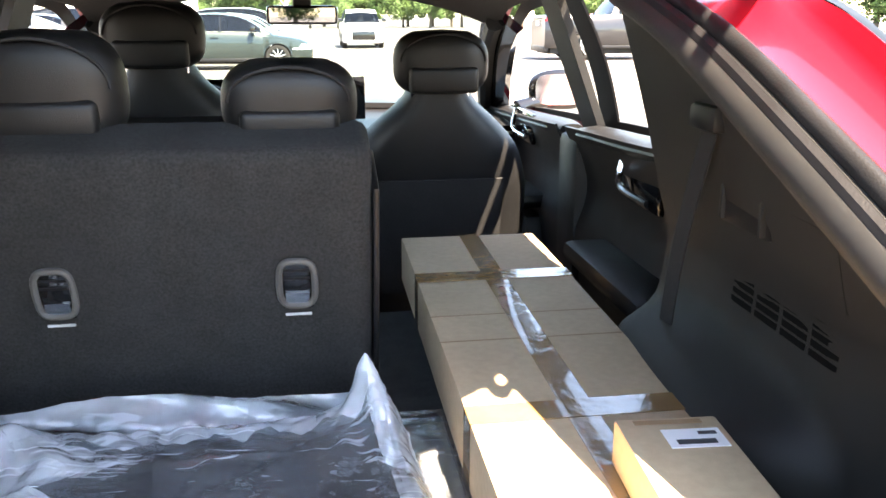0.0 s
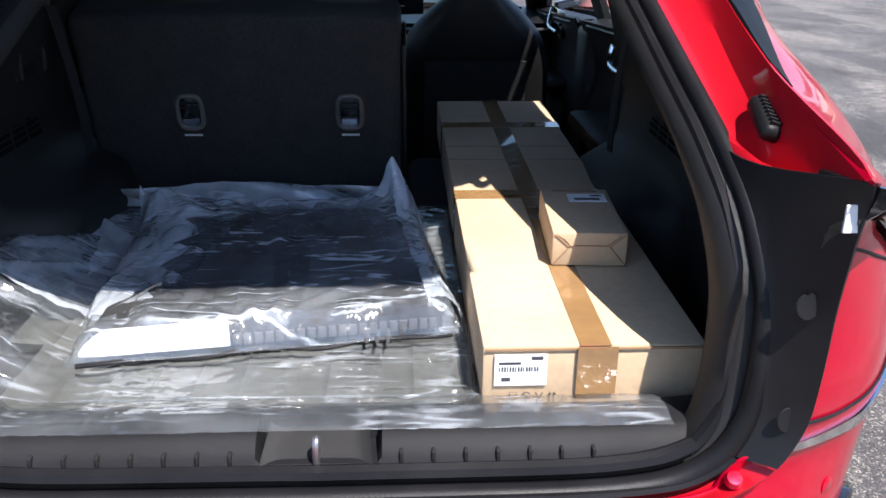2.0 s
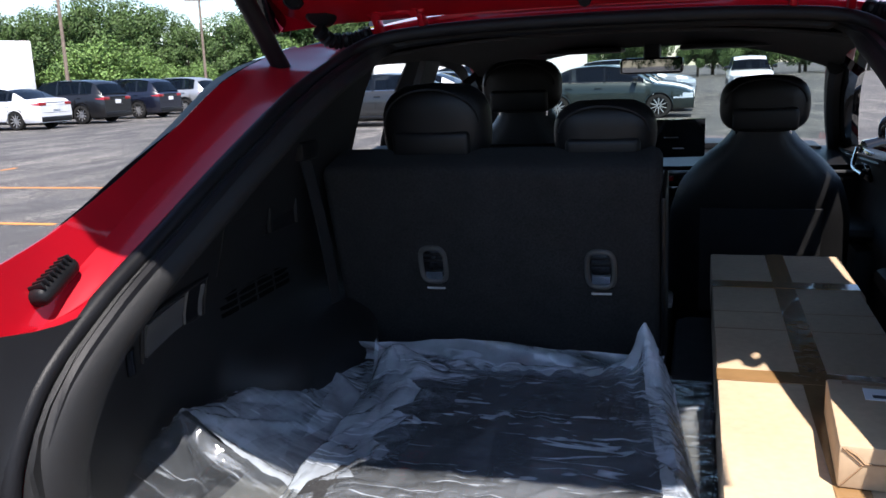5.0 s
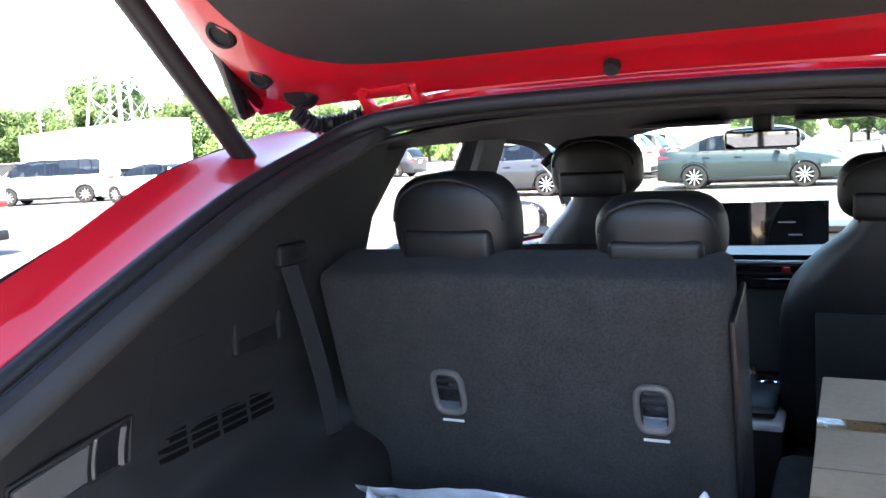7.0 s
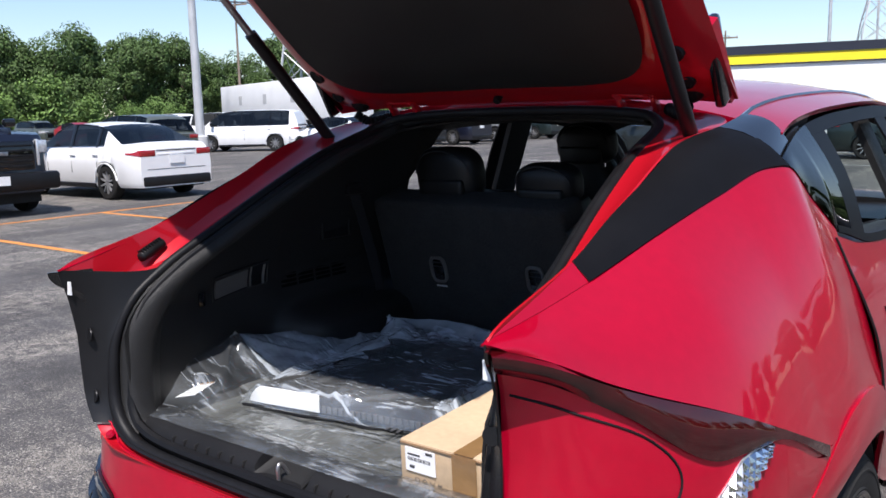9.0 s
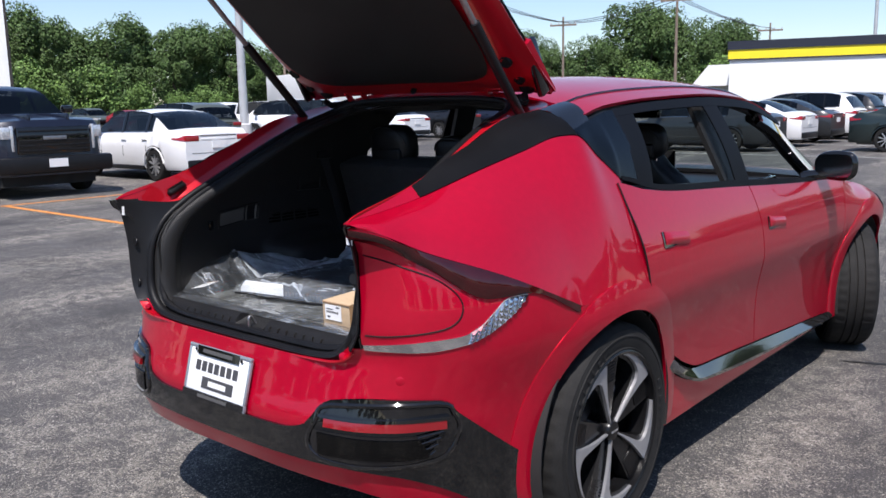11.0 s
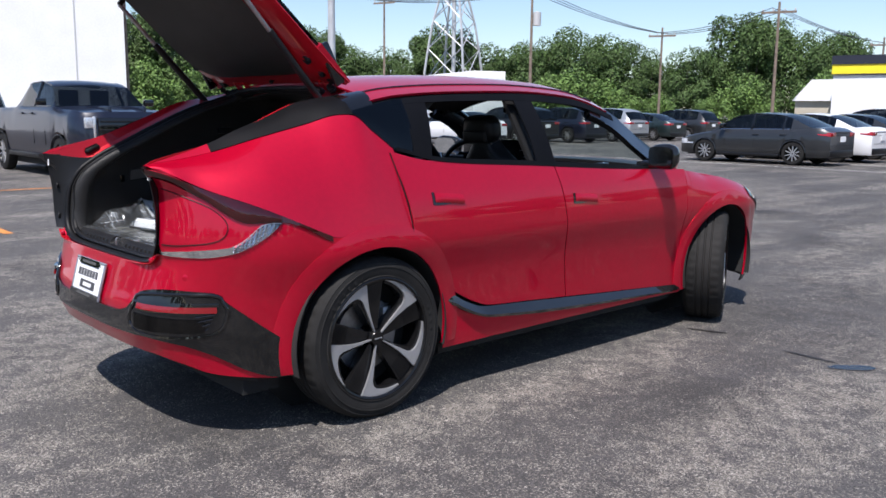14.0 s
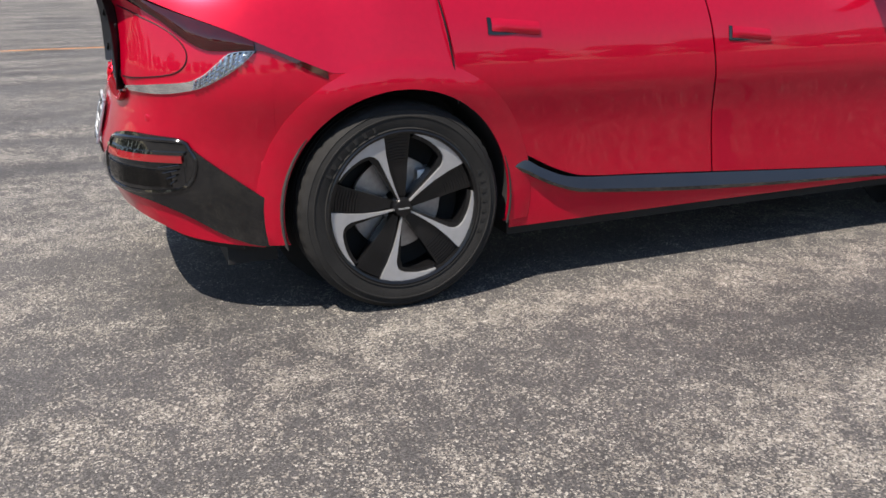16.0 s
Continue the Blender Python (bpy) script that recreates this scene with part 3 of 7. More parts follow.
# shark fin aerial
part("roof_aerial", sheet(lambda u, v: Vector((math.sin(u * math.tau) * .034 * (1 - v) ** .8, 1.20 + math.cos(u * math.tau) * .085 * (1 - v) ** .9 - .055 * v, ROOFZ(1.2) - .004 + .072 * v)), 16, 6, 0), M_RED, CAR)


def gh(y, v, off=0.0):
    """Greenhouse side: v from the belt line (0) to the roof rail (1)."""
    b = skin(s_of_y(y), BELT(y))
    r = Vector((RAILX(y), y, RAIL(y)))
    p = b.lerp(r, v)
    p.x += .018 * math.sin(math.pi * v) + off
    return p


def gpatch(y0, y1, v0, v1, nu, nv, off=0.0, thick=.012, k0=0.0, k1=0.0):
    """A piece of the greenhouse; k0, k1 lean its ends with height."""
    g0 = v0 if callable(v0) else (lambda y: v0)
    g1 = v1 if callable(v1) else (lambda y: v1)

    def f(u, v):
        y = mix(y0, y1, u)
        w = mix(g0(y), g1(y), v)
        return gh(y + mix(k0, k1, u) * w, w, off)
    return sheet(f, nu, nv, thick)


both("window_rail", lambda: gpatch(1.10, 3.24, -.02, .05, 44, 2, off=.004, thick=.006), M_GARNISH)
both("window_rail", lambda: gpatch(1.16, 2.80, .92, 1.02, 36, 3, off=.004, thick=.006), M_GARNISH)
both("centre_pillar", lambda: gpatch(2.03, 2.17, .03, .95, 4, 10, off=.003, thick=.006, k0=-.06, k1=-.06), M_GARNISH)
both("front_pillar", lambda: sheet(lambda u, v: Vector((RAILX(mix(2.66, 3.30, u)) + mix(-.075, .01, v), mix(2.66, 3.30, u) + mix(.05, -.05, v), RAIL(mix(2.66, 3.30, u)) + mix(.035, -.045, v))), 20, 3, .03), M_GLOSSBLK)
both("rear_pillar", lambda: gpatch(1.20, 1.30, .03, .95, 4, 10, off=.003, thick=.006, k0=.0, k1=.06), M_GARNISH)
# black corner over the quarter and the fixed quarter light
def _qy(y):
    """Where along the quarter panel edge it passes y."""
    lo, hi = 0.0, 1.0
    for _ in range(30):
        m = (lo + hi) / 2
        if QY(m) < y:
            lo = m
        else:
            hi = m
    return lo


GAP_Z = spline([(.03, 1.142), (.15, 1.172), (.217, 1.190), (.33, 1.228), (.43, 1.271), (.5, 1.297), (.576, 1.325), (.635, 1.350), (.72, 1.387), (.93, 1.426), (1.04, 1.445)])
GAP_X = spline([(.03, .575), (.30, .571), (.53, .567), (.72, .570), (.93, .598), (1.04, .60)])
both("pillar_garnish", lambda: sheet(lambda u, v: (lambda y: (Vector((QX(_qy(y)), y, QZ(_qy(y)))) + Vector((.003, 0, .003))).lerp(
    Vector((GAP_X(y), y, GAP_Z(y) + .002)), v) + Vector((.3, 0, .6)) * .025 * math.sin(math.pi * v) * u)(mix(.30, .905, u)), 30, 6, .008), M_GARNISH, "black rear pillar garnish")
both("quarter_edge", lambda: sheet(lambda u, v: (lambda y: (Vector((QX(_qy(y)), y, QZ(_qy(y)))) + Vector((.001, 0, .001))).lerp(Vector((GAP_X(y), y, GAP_Z(y) + .001)), v))(mix(.04, .302, u)), 16, 4, .006), M_RED)
both("roof_corner", lambda: sheet(lambda u, v: (lambda y: Vector((RAILX(y) + .002, y, RAIL(y) - .01)).lerp(Vector((GAP_X(y), y, GAP_Z(y) + .002)), v)
    + Vector((.3, 0, .6)) * .03 * math.sin(math.pi * v))(mix(.895, 1.045, u)), 8, 6, .008), M_GLOSSBLK)


def quarter_light(u, v):
    y = mix(.905, 1.215, u)
    lo = Vector((QX(_qy(y)) + .002, y, QZ(_qy(y)) + .003)) if y < 1.085 else gh(y, -.01, .002)
    hi = Vector((RAILX(y) + .003, y, RAIL(y) + .004))
    p = lo.lerp(hi, v)
    p.x += .018 * math.sin(math.pi * v) * min(1, (y - .9) / .18)
    return p


both("quarter_window", lambda: sheet(quarter_light, 26, 10, .004), M_DKGLASS, "dark privacy glass")
both("pillar_backing", lambda: sheet(lambda u, v: (lambda y: Vector((QX(_qy(y)) - .02, y, QZ(_qy(y)) - .02)).lerp(Vector((RAILX(y) - .012, y, RAIL(y) + .004)), v))(mix(.90, 1.21, u)), 14, 5, .006), M_SATBLK)


def _windscreen(u, v):
    x = mix(-1, 1, u)
    y0, y1 = 2.775, 3.42
    t = v
    yy = mix(y0, y1, t)
    w = mix(.60, .74, t)
    edge = Vector((x * w, yy - .0, mix(roof_at(x * .6, 2.78) - .004, 1.045, t)))
    bow = (1 - x * x) * mix(.03, .10, t)
    return Vector((edge.x, edge.y + bow, edge.z + (1 - x * x) * .02 * t))


part("windscreen", sheet(_windscreen, 24, 12, 0), M_GLASS, CAR, "clear windscreen").visible_shadow = False
part("windscreen_header", sheet(lambda u, v: _windscreen(u, mix(-.06, .07, v)) + Vector((0, -.012, -.012)), 20, 3, .02), M_SATBLK, CAR)
part("bonnet", sheet(lambda u, v: (lambda y, x: Vector((x * skin(s_of_y(min(y, 4.55)), .8).x * .905, y - .10 * abs(x) ** 3 * v, mix(FEND(y) - .03, FEND(y) - .002, abs(x) ** 2.2))))(mix(3.45, 4.62, v), mix(-1, 1, u)), 30, 24, .006), M_RED, CAR)
part("cowl", sheet(lambda u, v: Vector((mix(-.66, .66, u), mix(3.30, 3.58, v), 1.03 + .02 * (1 - (2 * u - 1) ** 2))), 12, 3, .02), M_SATBLK, CAR)

# door handles and mirrors
for door, y, z in ((rear_doors, 1.345, .962), (front_doors, 2.36, .905)):
    for k, sg in ((0, 1), (1, -1)):
        s = s_of_y(y)

        def hf(u, v, s=s, z=z):
            p = sk(s + mix(-.085, .095, u), z + mix(-.022, .022, v) - .10 * mix(-.09, .09, u), .005 + .008 * math.sin(math.pi * v) * min(1, 6 * u * (1.15 - u)))
            return p
        bm = sheet(hf, 12, 5, .012)
        if sg < 0:
            bmesh.ops.scale(bm, vec=(-1, 1, 1), verts=bm.verts)
        part("door_handle", bm, M_RED, door[k])
        # black sheet: the recess, with the shadow under the handle drawn in too
        bm = sheet(lambda u, v, s=s, z=z: sk(s + mix(-.100, .05, u), z + mix(-.034, .022, v) * (1 - .6 * u ** 2) - .10 * mix(-.10, .05, u), .0025), 12, 4, .003)
        if sg < 0:
            bmesh.ops.scale(bm, vec=(-1, 1, 1), verts=bm.verts)
        part("handle_recess", bm, M_GLOSSBLK, door[k])
for sg in (1, -1):
    bm = bmesh.new()
    bmesh.ops.create_uvsphere(bm, u_segments=28, v_segments=18, radius=1)
    for v in bm.verts:
        x, y, z = v.co
        x, z = math.copysign(abs(x) ** .72, x), math.copysign(abs(z) ** .75, z)
        v.co = (sg * (.930 + .108 * x), 3.015 + (.080 if y > 0 else .030) * y - .02 * x, 1.112 + .074 * z * (1 + .08 * x))
    mir = part("door_mirror", bm, M_GLOSSBLK, CAR, "gloss black door mirror")
    part("mirror_arm", tube([(sg * .775, 3.0, 1.045), (sg * .82, 3.01, 1.06), (sg * .90, 3.02, 1.07)], lambda t: mix(.034, .022, t), 10), M_GLOSSBLK, mir)
    bm = bmesh.new()
    q = [bm.verts.new((sg * (.930 + .090 * math.copysign(abs(math.cos(a)) ** .5, math.cos(a))), 2.979 - .0167 * math.cos(a), 1.114 + .056 * math.copysign(abs(math.sin(a)) ** .5, math.sin(a)))) for a in np.linspace(0, math.tau, 28, endpoint=False)]
    bm.faces.new(q)
    part("mirror_glass", bm, M_CHROME, mir)
    part("mirror_base", boxes((sg * .765, 2.95, 1.022, sg * .80, 3.10, 1.055), bev=.01), M_GLOSSBLK, mir)

# bumper details
for sg in (1, -1):
    def pb(s0, s1, z0, z1, off, thick=.01, sg=sg, n=14):
        return strip(sg * s0, sg * s1, lambda s: mix(z0[0], z0[1], (abs(s) - s0) / (s1 - s0)), lambda s: mix(z1[0], z1[1], (abs(s) - s0) / (s1 - s0)), n, 3, off=off, thick=thick)
    part("bumper_reflector", pb(.475, .83, (.568, .562), (.590, .588), .020, .012), M_REFLECT, CAR, "red reflector bar")
    part("reflector_recess", pb(.47, .84, (.556, .55), (.60, .60), .0095, .003), M_GLOSSBLK, CAR)
    part("fog_lamp", pb(.45, .78, (.482, .478), (.545, .535), .013, .006), M_DKGLASS, CAR, "smoked fog lamp window")
    part("fog_surround", pb(.43, .83, (.472, .466), (.552, .548), .0095, .003), M_GLOSSBLK, CAR)
    for s, z in ((.70, .70), (1.10, .553)):
        bm = lathe([(.012, .0), (.014, .004), (.010, .006), (0, .006)], 14)
        p = sk(s, z, -.0045)
        q = sk(s, z, .05)
        o = part("parking_sensor", bm, M_RED, CAR)
        n = (q - p).normalized()
        if sg < 0:
            p, n = Vector((-p.x, p.y, p.z)), Vector((-n.x, n.y, n.z))
        o.matrix_basis = Matrix.Translation(p) @ Vector((1, 0, 0)).rotation_difference(n).to_matrix().to_4x4()
    hexa = [(.415, .50), (.44, .575), (.485, .622), (.80, .632), (.855, .60), (.87, .545), (.80, .470), (.50, .462)]
    ring = smooth_path([(q[0], q[1], 0) for q in hexa], 4, closed=True)
    part("pod_rim", tube([sk(sg * q.x, q.y, .006) for q in ring], .009, 8, closed=True), M_GLOSSBLK, CAR)
    part("reflector_ledge", pb(.455, .84, (.592, .588), (.600, .597), .022, .016), M_GLOSSBLK, CAR)
    for k in range(4):
        part("pod_fin", tube([sk(sg * (.745 + .012 * k), .545 - .018 * k, .018), sk(sg * (.82 - .008 * k), .556 - .018 * k, .018)], .0028, 6), M_GLOSSBLK, CAR)
    # flush charging flap line on the tail
    FL = smooth_path([(.60, 1.05), (.69, 1.025), (.82, .975), (.882, .91), (.845, .85), (.69, .83), (.60, .83)], 6)
    if sg > 0:
        part("charging_flap_gap", tube([sk(sg * p.x, p.y, .0012) for p in [Vector((q[0], q[1], 0)) for q in FL]], .0022, 5), M_RUBBER, CAR)

# number plate with its dealer frame
pl = part("number_plate", boxes((-.152, -.012, -.076, .152, -.006, .076), bev=.004), M_WHITE, CAR, "white dealer plate with dark bars")
pl.location = (0, .016, .618)
pl.rotation_euler = (radians(-15), 0, 0)
part("plate_frame", boxes((-.160, -.016, .073, .160, -.004, .084), (-.160, -.016, -.084, .160, -.004, -.060), (-.160, -.015, -.060, -.150, -.004, .073), (.150, -.015, -.060, .160, -.004, .073), bev=.003), M_PLATEFRAME, pl, "grey plate frame")
part("frame_bar", boxes((-.110, -.0172, .054, .105, -.0155, .082)), M_GLOSSBLK, pl, "black lettering bar of the frame")
part("frame_lettering_bar", boxes((-.080, -.0182, .062, .072, -.0173, .074)), M_GREYTRIM, pl)
part("frame_bar", boxes((-.158, -.0172, -.083, .158, -.0163, -.061)), M_GLOSSBLK, pl)
part("frame_lettering_bar", boxes((-.075, -.0182, -.077, .075, -.0173, -.067)), M_GREYTRIM, pl)
for k in range(7):
    part("plate_bar", boxes((-.112 + k * .032, -.0135, .004, -.088 + k * .032, -.0121, .036)), M_INK, pl)
part("plate_bar", boxes((-.07, -.0135, -.048, .09, -.0121, -.012)), M_INK, pl)
part("plate_bar", boxes((-.035, -.0145, -.038, .055, -.0136, -.022)), M_WHITE, pl)
for sx in (-1, 1):
    part("plate_screw", lathe([(.006, -.0175), (.005, -.019), (0, -.019)], 10, "y"), M_RUBBER, pl).location = (sx * .118, 0, .068)


# ---------------------------------------------------------------- wheels
def alloy(parent_wheel):
    """Five-spoke two-tone rim, axle along x, outer face at +x."""
    R = .270
    part("rim_barrel", lathe([(R + .006, .105), (R + .008, .118), (R, .122), (R - .008, .118), (R - .014, .06), (R - .03, -.10)], 60), M_WHEELBLK, parent_wheel)
    part("brake_disc", lathe([(.05, .02), (.165, .02), (.165, .0), (.05, .0)], 32), M_STEEL, parent_wheel)
    part("brake_caliper", boxes((-.02, .07, .02, .05, .165, .12), bev=.01), M_STEEL, parent_wheel)
    part("wheel_back", lathe([(0, -.02), (R - .02, -.02), (R - .02, -.03), (0, -.03)], 32), M_UNDER, parent_wheel)

    def ribbon(e0, e1, x0, x1, a0, dish):
        """A raised strip between two (radius, degrees) edges, dished towards the hub."""
        bm = bmesh.new()

        def at(r, t, x):
            t = radians(t + a0)
            return bm.verts.new((x - dish * (1 - r / R), r * math.cos(t), r * math.sin(t)))
        rows = [(at(*p, x0), at(*p, x1), at(*q, x1), at(*q, x0)) for p, q in zip(e0, e1)]
        for a, b in zip(rows, rows[1:]):
            for k in range(3):
                bm.faces.new((a[k], a[k + 1], b[k + 1], b[k]))
        bm.faces.new(rows[0])
        bm.faces.new(rows[-1][::-1])
        return bm
    outer = [(.030, -3), (.08, -3.5), (.14, -5), (.20, -7.5), (.24, -9.5), (.2605, -10), (.2615, -2), (.2615, 8), (.2615, 18), (.2615, 28), (.2615, 37)]
    inner = [(.030, 4), (.08, 2), (.14, 1.2), (.195, 1.2), (.214, 3.2), (.226, 6.5), (.234, 11), (.240, 17), (.246, 23), (.252, 30), (.258, 37)]
    for k in range(5):
        a0 = 43 + 72 * k
        part("spoke", ribbon([(r, t - 1) for r, t in outer], [(max(r - .012, .03), t + (5 if i < 5 else 2)) for i, (r, t) in enumerate(inner)], .045, .100, a0, .014), M_WHEELBLK, parent_wheel)
        part("spoke_face", ribbon(outer, inner, .095, .111, a0, .014), M_SILVER, parent_wheel, "machined silver spoke face")
        part("spoke_blade", ribbon([(.04, 26), (.10, 36), (.16, 39), (.22, 40), (.262, 40)], [(.04, 62), (.10, 66), (.16, 67), (.22, 66), (.262, 64)], .050, .097, a0, .020), M_WHEELBLK, parent_wheel)
        for q in range(9):
            r = .168 + q * .0105
            part("blade_rib", ribbon([(r, 42), (r, 52), (r, 64)], [(r + .005, 42), (r + .005, 52), (r + .005, 64)], .094, .1005, a0, .020), M_WHEELBLK, parent_wheel)
    for k in range(5):
        a = radians(43 + 36 + 72 * k)
        part("wheel_nut", lathe([(0, .072), (.009, .072), (.011, .05)], 8), M_STEEL, parent_wheel).location = (-.02, .055 * math.cos(a), .055 * math.sin(a))
    part("hub_cap", lathe([(.0, .104), (.030, .102), (.036, .094), (.036, .06)], 24), M_WHEELBLK, parent_wheel)
    part("hub_mark", boxes((.1045, -.020, -.003, .1065, .0, .002)), M_SILVER, parent_wheel, "plain silver mark")
    part("hub_mark", boxes((.1045, .002, -.002, .1065, .020, .003)), M_SILVER, parent_wheel, "plain silver mark")


TYRE_PROF = [(.266, -.105), (.274, -.119), (.280, -.121), (.283, -.117), (.30, -.121), (.31, -.122), (.318, -.1225), (.319, -.1245), (.323, -.1245), (.324, -.1215), (.340, -.117), (.342, -.1185), (.344, -.1155), (.356, -.104), (.362, -.092), (.365, -.075), (.366, -.06)]
TYRE_PROF = TYRE_PROF + [(.366, -.047), (.358, -.044), (.358, -.038), (.366, -.035), (.366, -.008), (.358, -.005), (.358, .003), (.366, .006), (.366, .033), (.358, .036), (.358, .042), (.366, .045)] + [(r, -a) for r, a in TYRE_PROF[::-1]]


def tyre():
    """Tread with grooves round it and blocks cut across the shoulders."""
    n, m = 176, len(TYRE_PROF) - 1
    bm = bmesh.new()

    def f(u, v):
        k = round(v * m)
        r, a = TYRE_PROF[k]
        i = round(u * n)
        if r > .3615 and i % 4 == 0 and abs(a) > .05:
            r -= .004
        return (a, math.cos(u * math.tau) * r, math.sin(u * math.tau) * r)
    grid(bm, f, n, m, closed=True)
    return bm


for nm, (y, z), sg, turn in (("r", RW, 1, 0), ("l", RW, -1, 180), ("fr", FW, 1, 27), ("fl", FW, -1, 207)):
    w = new("wheel")
    w.parent = CAR
    w.matrix_basis = pose(sg * .772, y, z - .0, 0, 0, turn)
    ty = part("tyre", tyre(), M_TYRE, w)
    for q in range(14):
        a = 20 + q * 7 + (180 if q > 6 else 0)
        bar = boxes((.1205, -.0045 - .002 * (q % 3), .290, .1228, .0045 + .002 * (q % 2), .307))
        part("sidewall_mark", bar, M_TYRE, ty).matrix_basis = pose(0, 0, 0, a, 0, 0)
    alloy(w)
# ---------------------------------------------------------------- tailgate opening
S_SEAL = [(0, .105, .722), (.30, .105, .724), (.42, .105, .735), (.49, .105, .775), (.525, .112, .85), (.53, .125, .95), (.523, .17, 1.045), (.511, .26, 1.118),
          (.496, .40, 1.192), (.479, .56, 1.274), (.462, .76, 1.364), (.445, .93, 1.420), (.39, .985, 1.450), (.2, 1.0, 1.464), (0, 1.0, 1.466)]
S_LIP = [(0, .058, .735), (.30, .06, .736), (.46, .062, .742), (.535, .072, .765), (.578, .076, .85), (.583, .075, .95), (.583, .06, 1.06), (.580, .04, 1.138),
         (.571, .30, 1.217), (.567, .53, 1.308), (.570, .72, 1.386), (.598, .93, 1.424), (.48, 1.036, 1.455), (.2, 1.036, 1.484), (0, 1.036, 1.487)]


def curve3(pts):
    n = len(pts) - 1
    fs = [spline([(i / n, p[k]) for i, p in enumerate(pts)]) for k in range(3)]
    return lambda t: Vector([f(t) for f in fs])


SEAL, LIP = curve3(S_SEAL), curve3(S_LIP)


def flange(t0, t1, n=24, proud=0.0):
    def f(u, v):
        t = mix(t0, t1, u)
        p = LIP(t).lerp(SEAL(t), v)
        d = Vector((-.4, .5, -.5)) if t > .2 else Vector((0, .3, -.6))
        return p + d * .03 * math.sin(math.pi * v) * v + Vector((0, -1, 1)) * proud
    return sheet(f, n, 6, .004)


both("opening_flange", lambda: flange(0, 3.2 / 14), M_REDIN)
both("lamp_cover_panel", lambda: flange(3.2 / 14, 6.95 / 14, proud=.006), M_SATBLK, "black plastic cover beside the rear lamp")
SEAL_Z = spline([(p[1], p[2]) for p in S_SEAL[6:12]])


def gutter(u, v):
    """Deep channel up the side: a steep outer wall, then a floor running in to the seal."""
    t = mix(6.85 / 14, 1, u)
    lip, seal = LIP(t), SEAL(t)
    w = min(1, u * 10) * min(1, max(0, (.86 - u) * 8))
    floor = Vector((lip.x - .014, lip.y, min(lip.z - .003, SEAL_Z(lip.y) + .018)))
    floor = lip.lerp(seal, .3).lerp(floor, w)
    if v < .3:
        return lip.lerp(floor, v / .3)
    return floor.lerp(seal, (v - .3) / .7) + Vector((0, 0, -.008 * math.sin(math.pi * (v - .3) / .7)))


both("opening_flange", lambda: sheet(gutter, 60, 10, .004), M_REDIN)
loop = [SEAL(t) for t in np.linspace(0, 1, 70)]
loop = loop + [Vector((-p.x, p.y, p.z)) for p in loop[-2:0:-1]]


def seal_r(t):
    """Stout along the sill, slimmer up the sides."""
    return mix(.017, .012, min(1, max(0, (min(t, 1 - t) - .08) / .10)))


part("door_seal", tube(loop, seal_r, 12, closed=True), M_RUBBER, CAR, "black rubber seal round the boot opening")
ridge = [SEAL(t).lerp(LIP(t), .24) + Vector((0, -.004, .004)) for t in np.linspace(0, .22, 20)]
ridge = [Vector((-p.x, p.y, p.z)) for p in ridge[:0:-1]] + ridge
part("seal_ridge", tube(ridge, .006, 6), M_RUBBER, CAR)
inner = [SEAL(t) + Vector((-.020 if .2 < t < .9 else 0, .026, .020 if t < .2 else (-.012 if t > .85 else 0))) for t in np.linspace(0, 1, 70)]
inner = inner + [Vector((-p.x, p.y, p.z)) for p in inner[-2:0:-1]]
part("seal_lip", tube(inner, lambda t: seal_r(t) * .75, 8, closed=True), M_RUBBER, CAR)
for sg in (1, -1):
    # rubber stops, clips, sticker
    bm = bmesh.new()
    box(bm, -.019, -.048, -.004, .019, .048, .026, bev=.014, seg=4)
    o = part("rubber_stop", bm, M_RUBBER, CAR, "ribbed black rubber stop")
    for k in range(8):
        part("stop_rib", boxes((-.012, -.038 + k * .0098, .020, .021, -.0335 + k * .0098, .031), bev=.0015), M_RUBBER, o)
    o.matrix_basis = Matrix.Translation((sg * .552, .262, 1.149)) @ Euler((radians(24), radians(sg * 18), radians(sg * 4))).to_matrix().to_4x4() @ Matrix.Scale(.82, 4)
    part("bump_stop", lathe([(0, .018), (.018, .016), (.022, .006), (.024, 0)], 18, "z"), M_RED, CAR, "round red bump stop").matrix_basis = pose(sg * .501, .080, .758, 30, 0, 0) @ Matrix.Scale(.5, 4)
    for z in (.985, .84):
        part("cover_clip", lathe([(0, .0012), (.015, .001), (.016, -.001)], 18, "z"), M_SATBLK, CAR).matrix_basis = pose(sg * .556, .080, z, 82, 0, sg * 12)
    # inner end of the rear lamp
    part("lamp_end", sheet(lambda u, v: (lambda z: sk(sg * .583, z, mix(.001 + .034 * max(0, min(1, (z - 1.06) / .06)) ** 1.5, -.06, u)))(mix(.785, 1.136, v)), 5, 30, .005), M_GLOSSBLK, CAR)
    part("white_sticker", boxes((sg * .563, .050, 1.082, sg * .583, .053, 1.112)), M_WHITE, CAR)

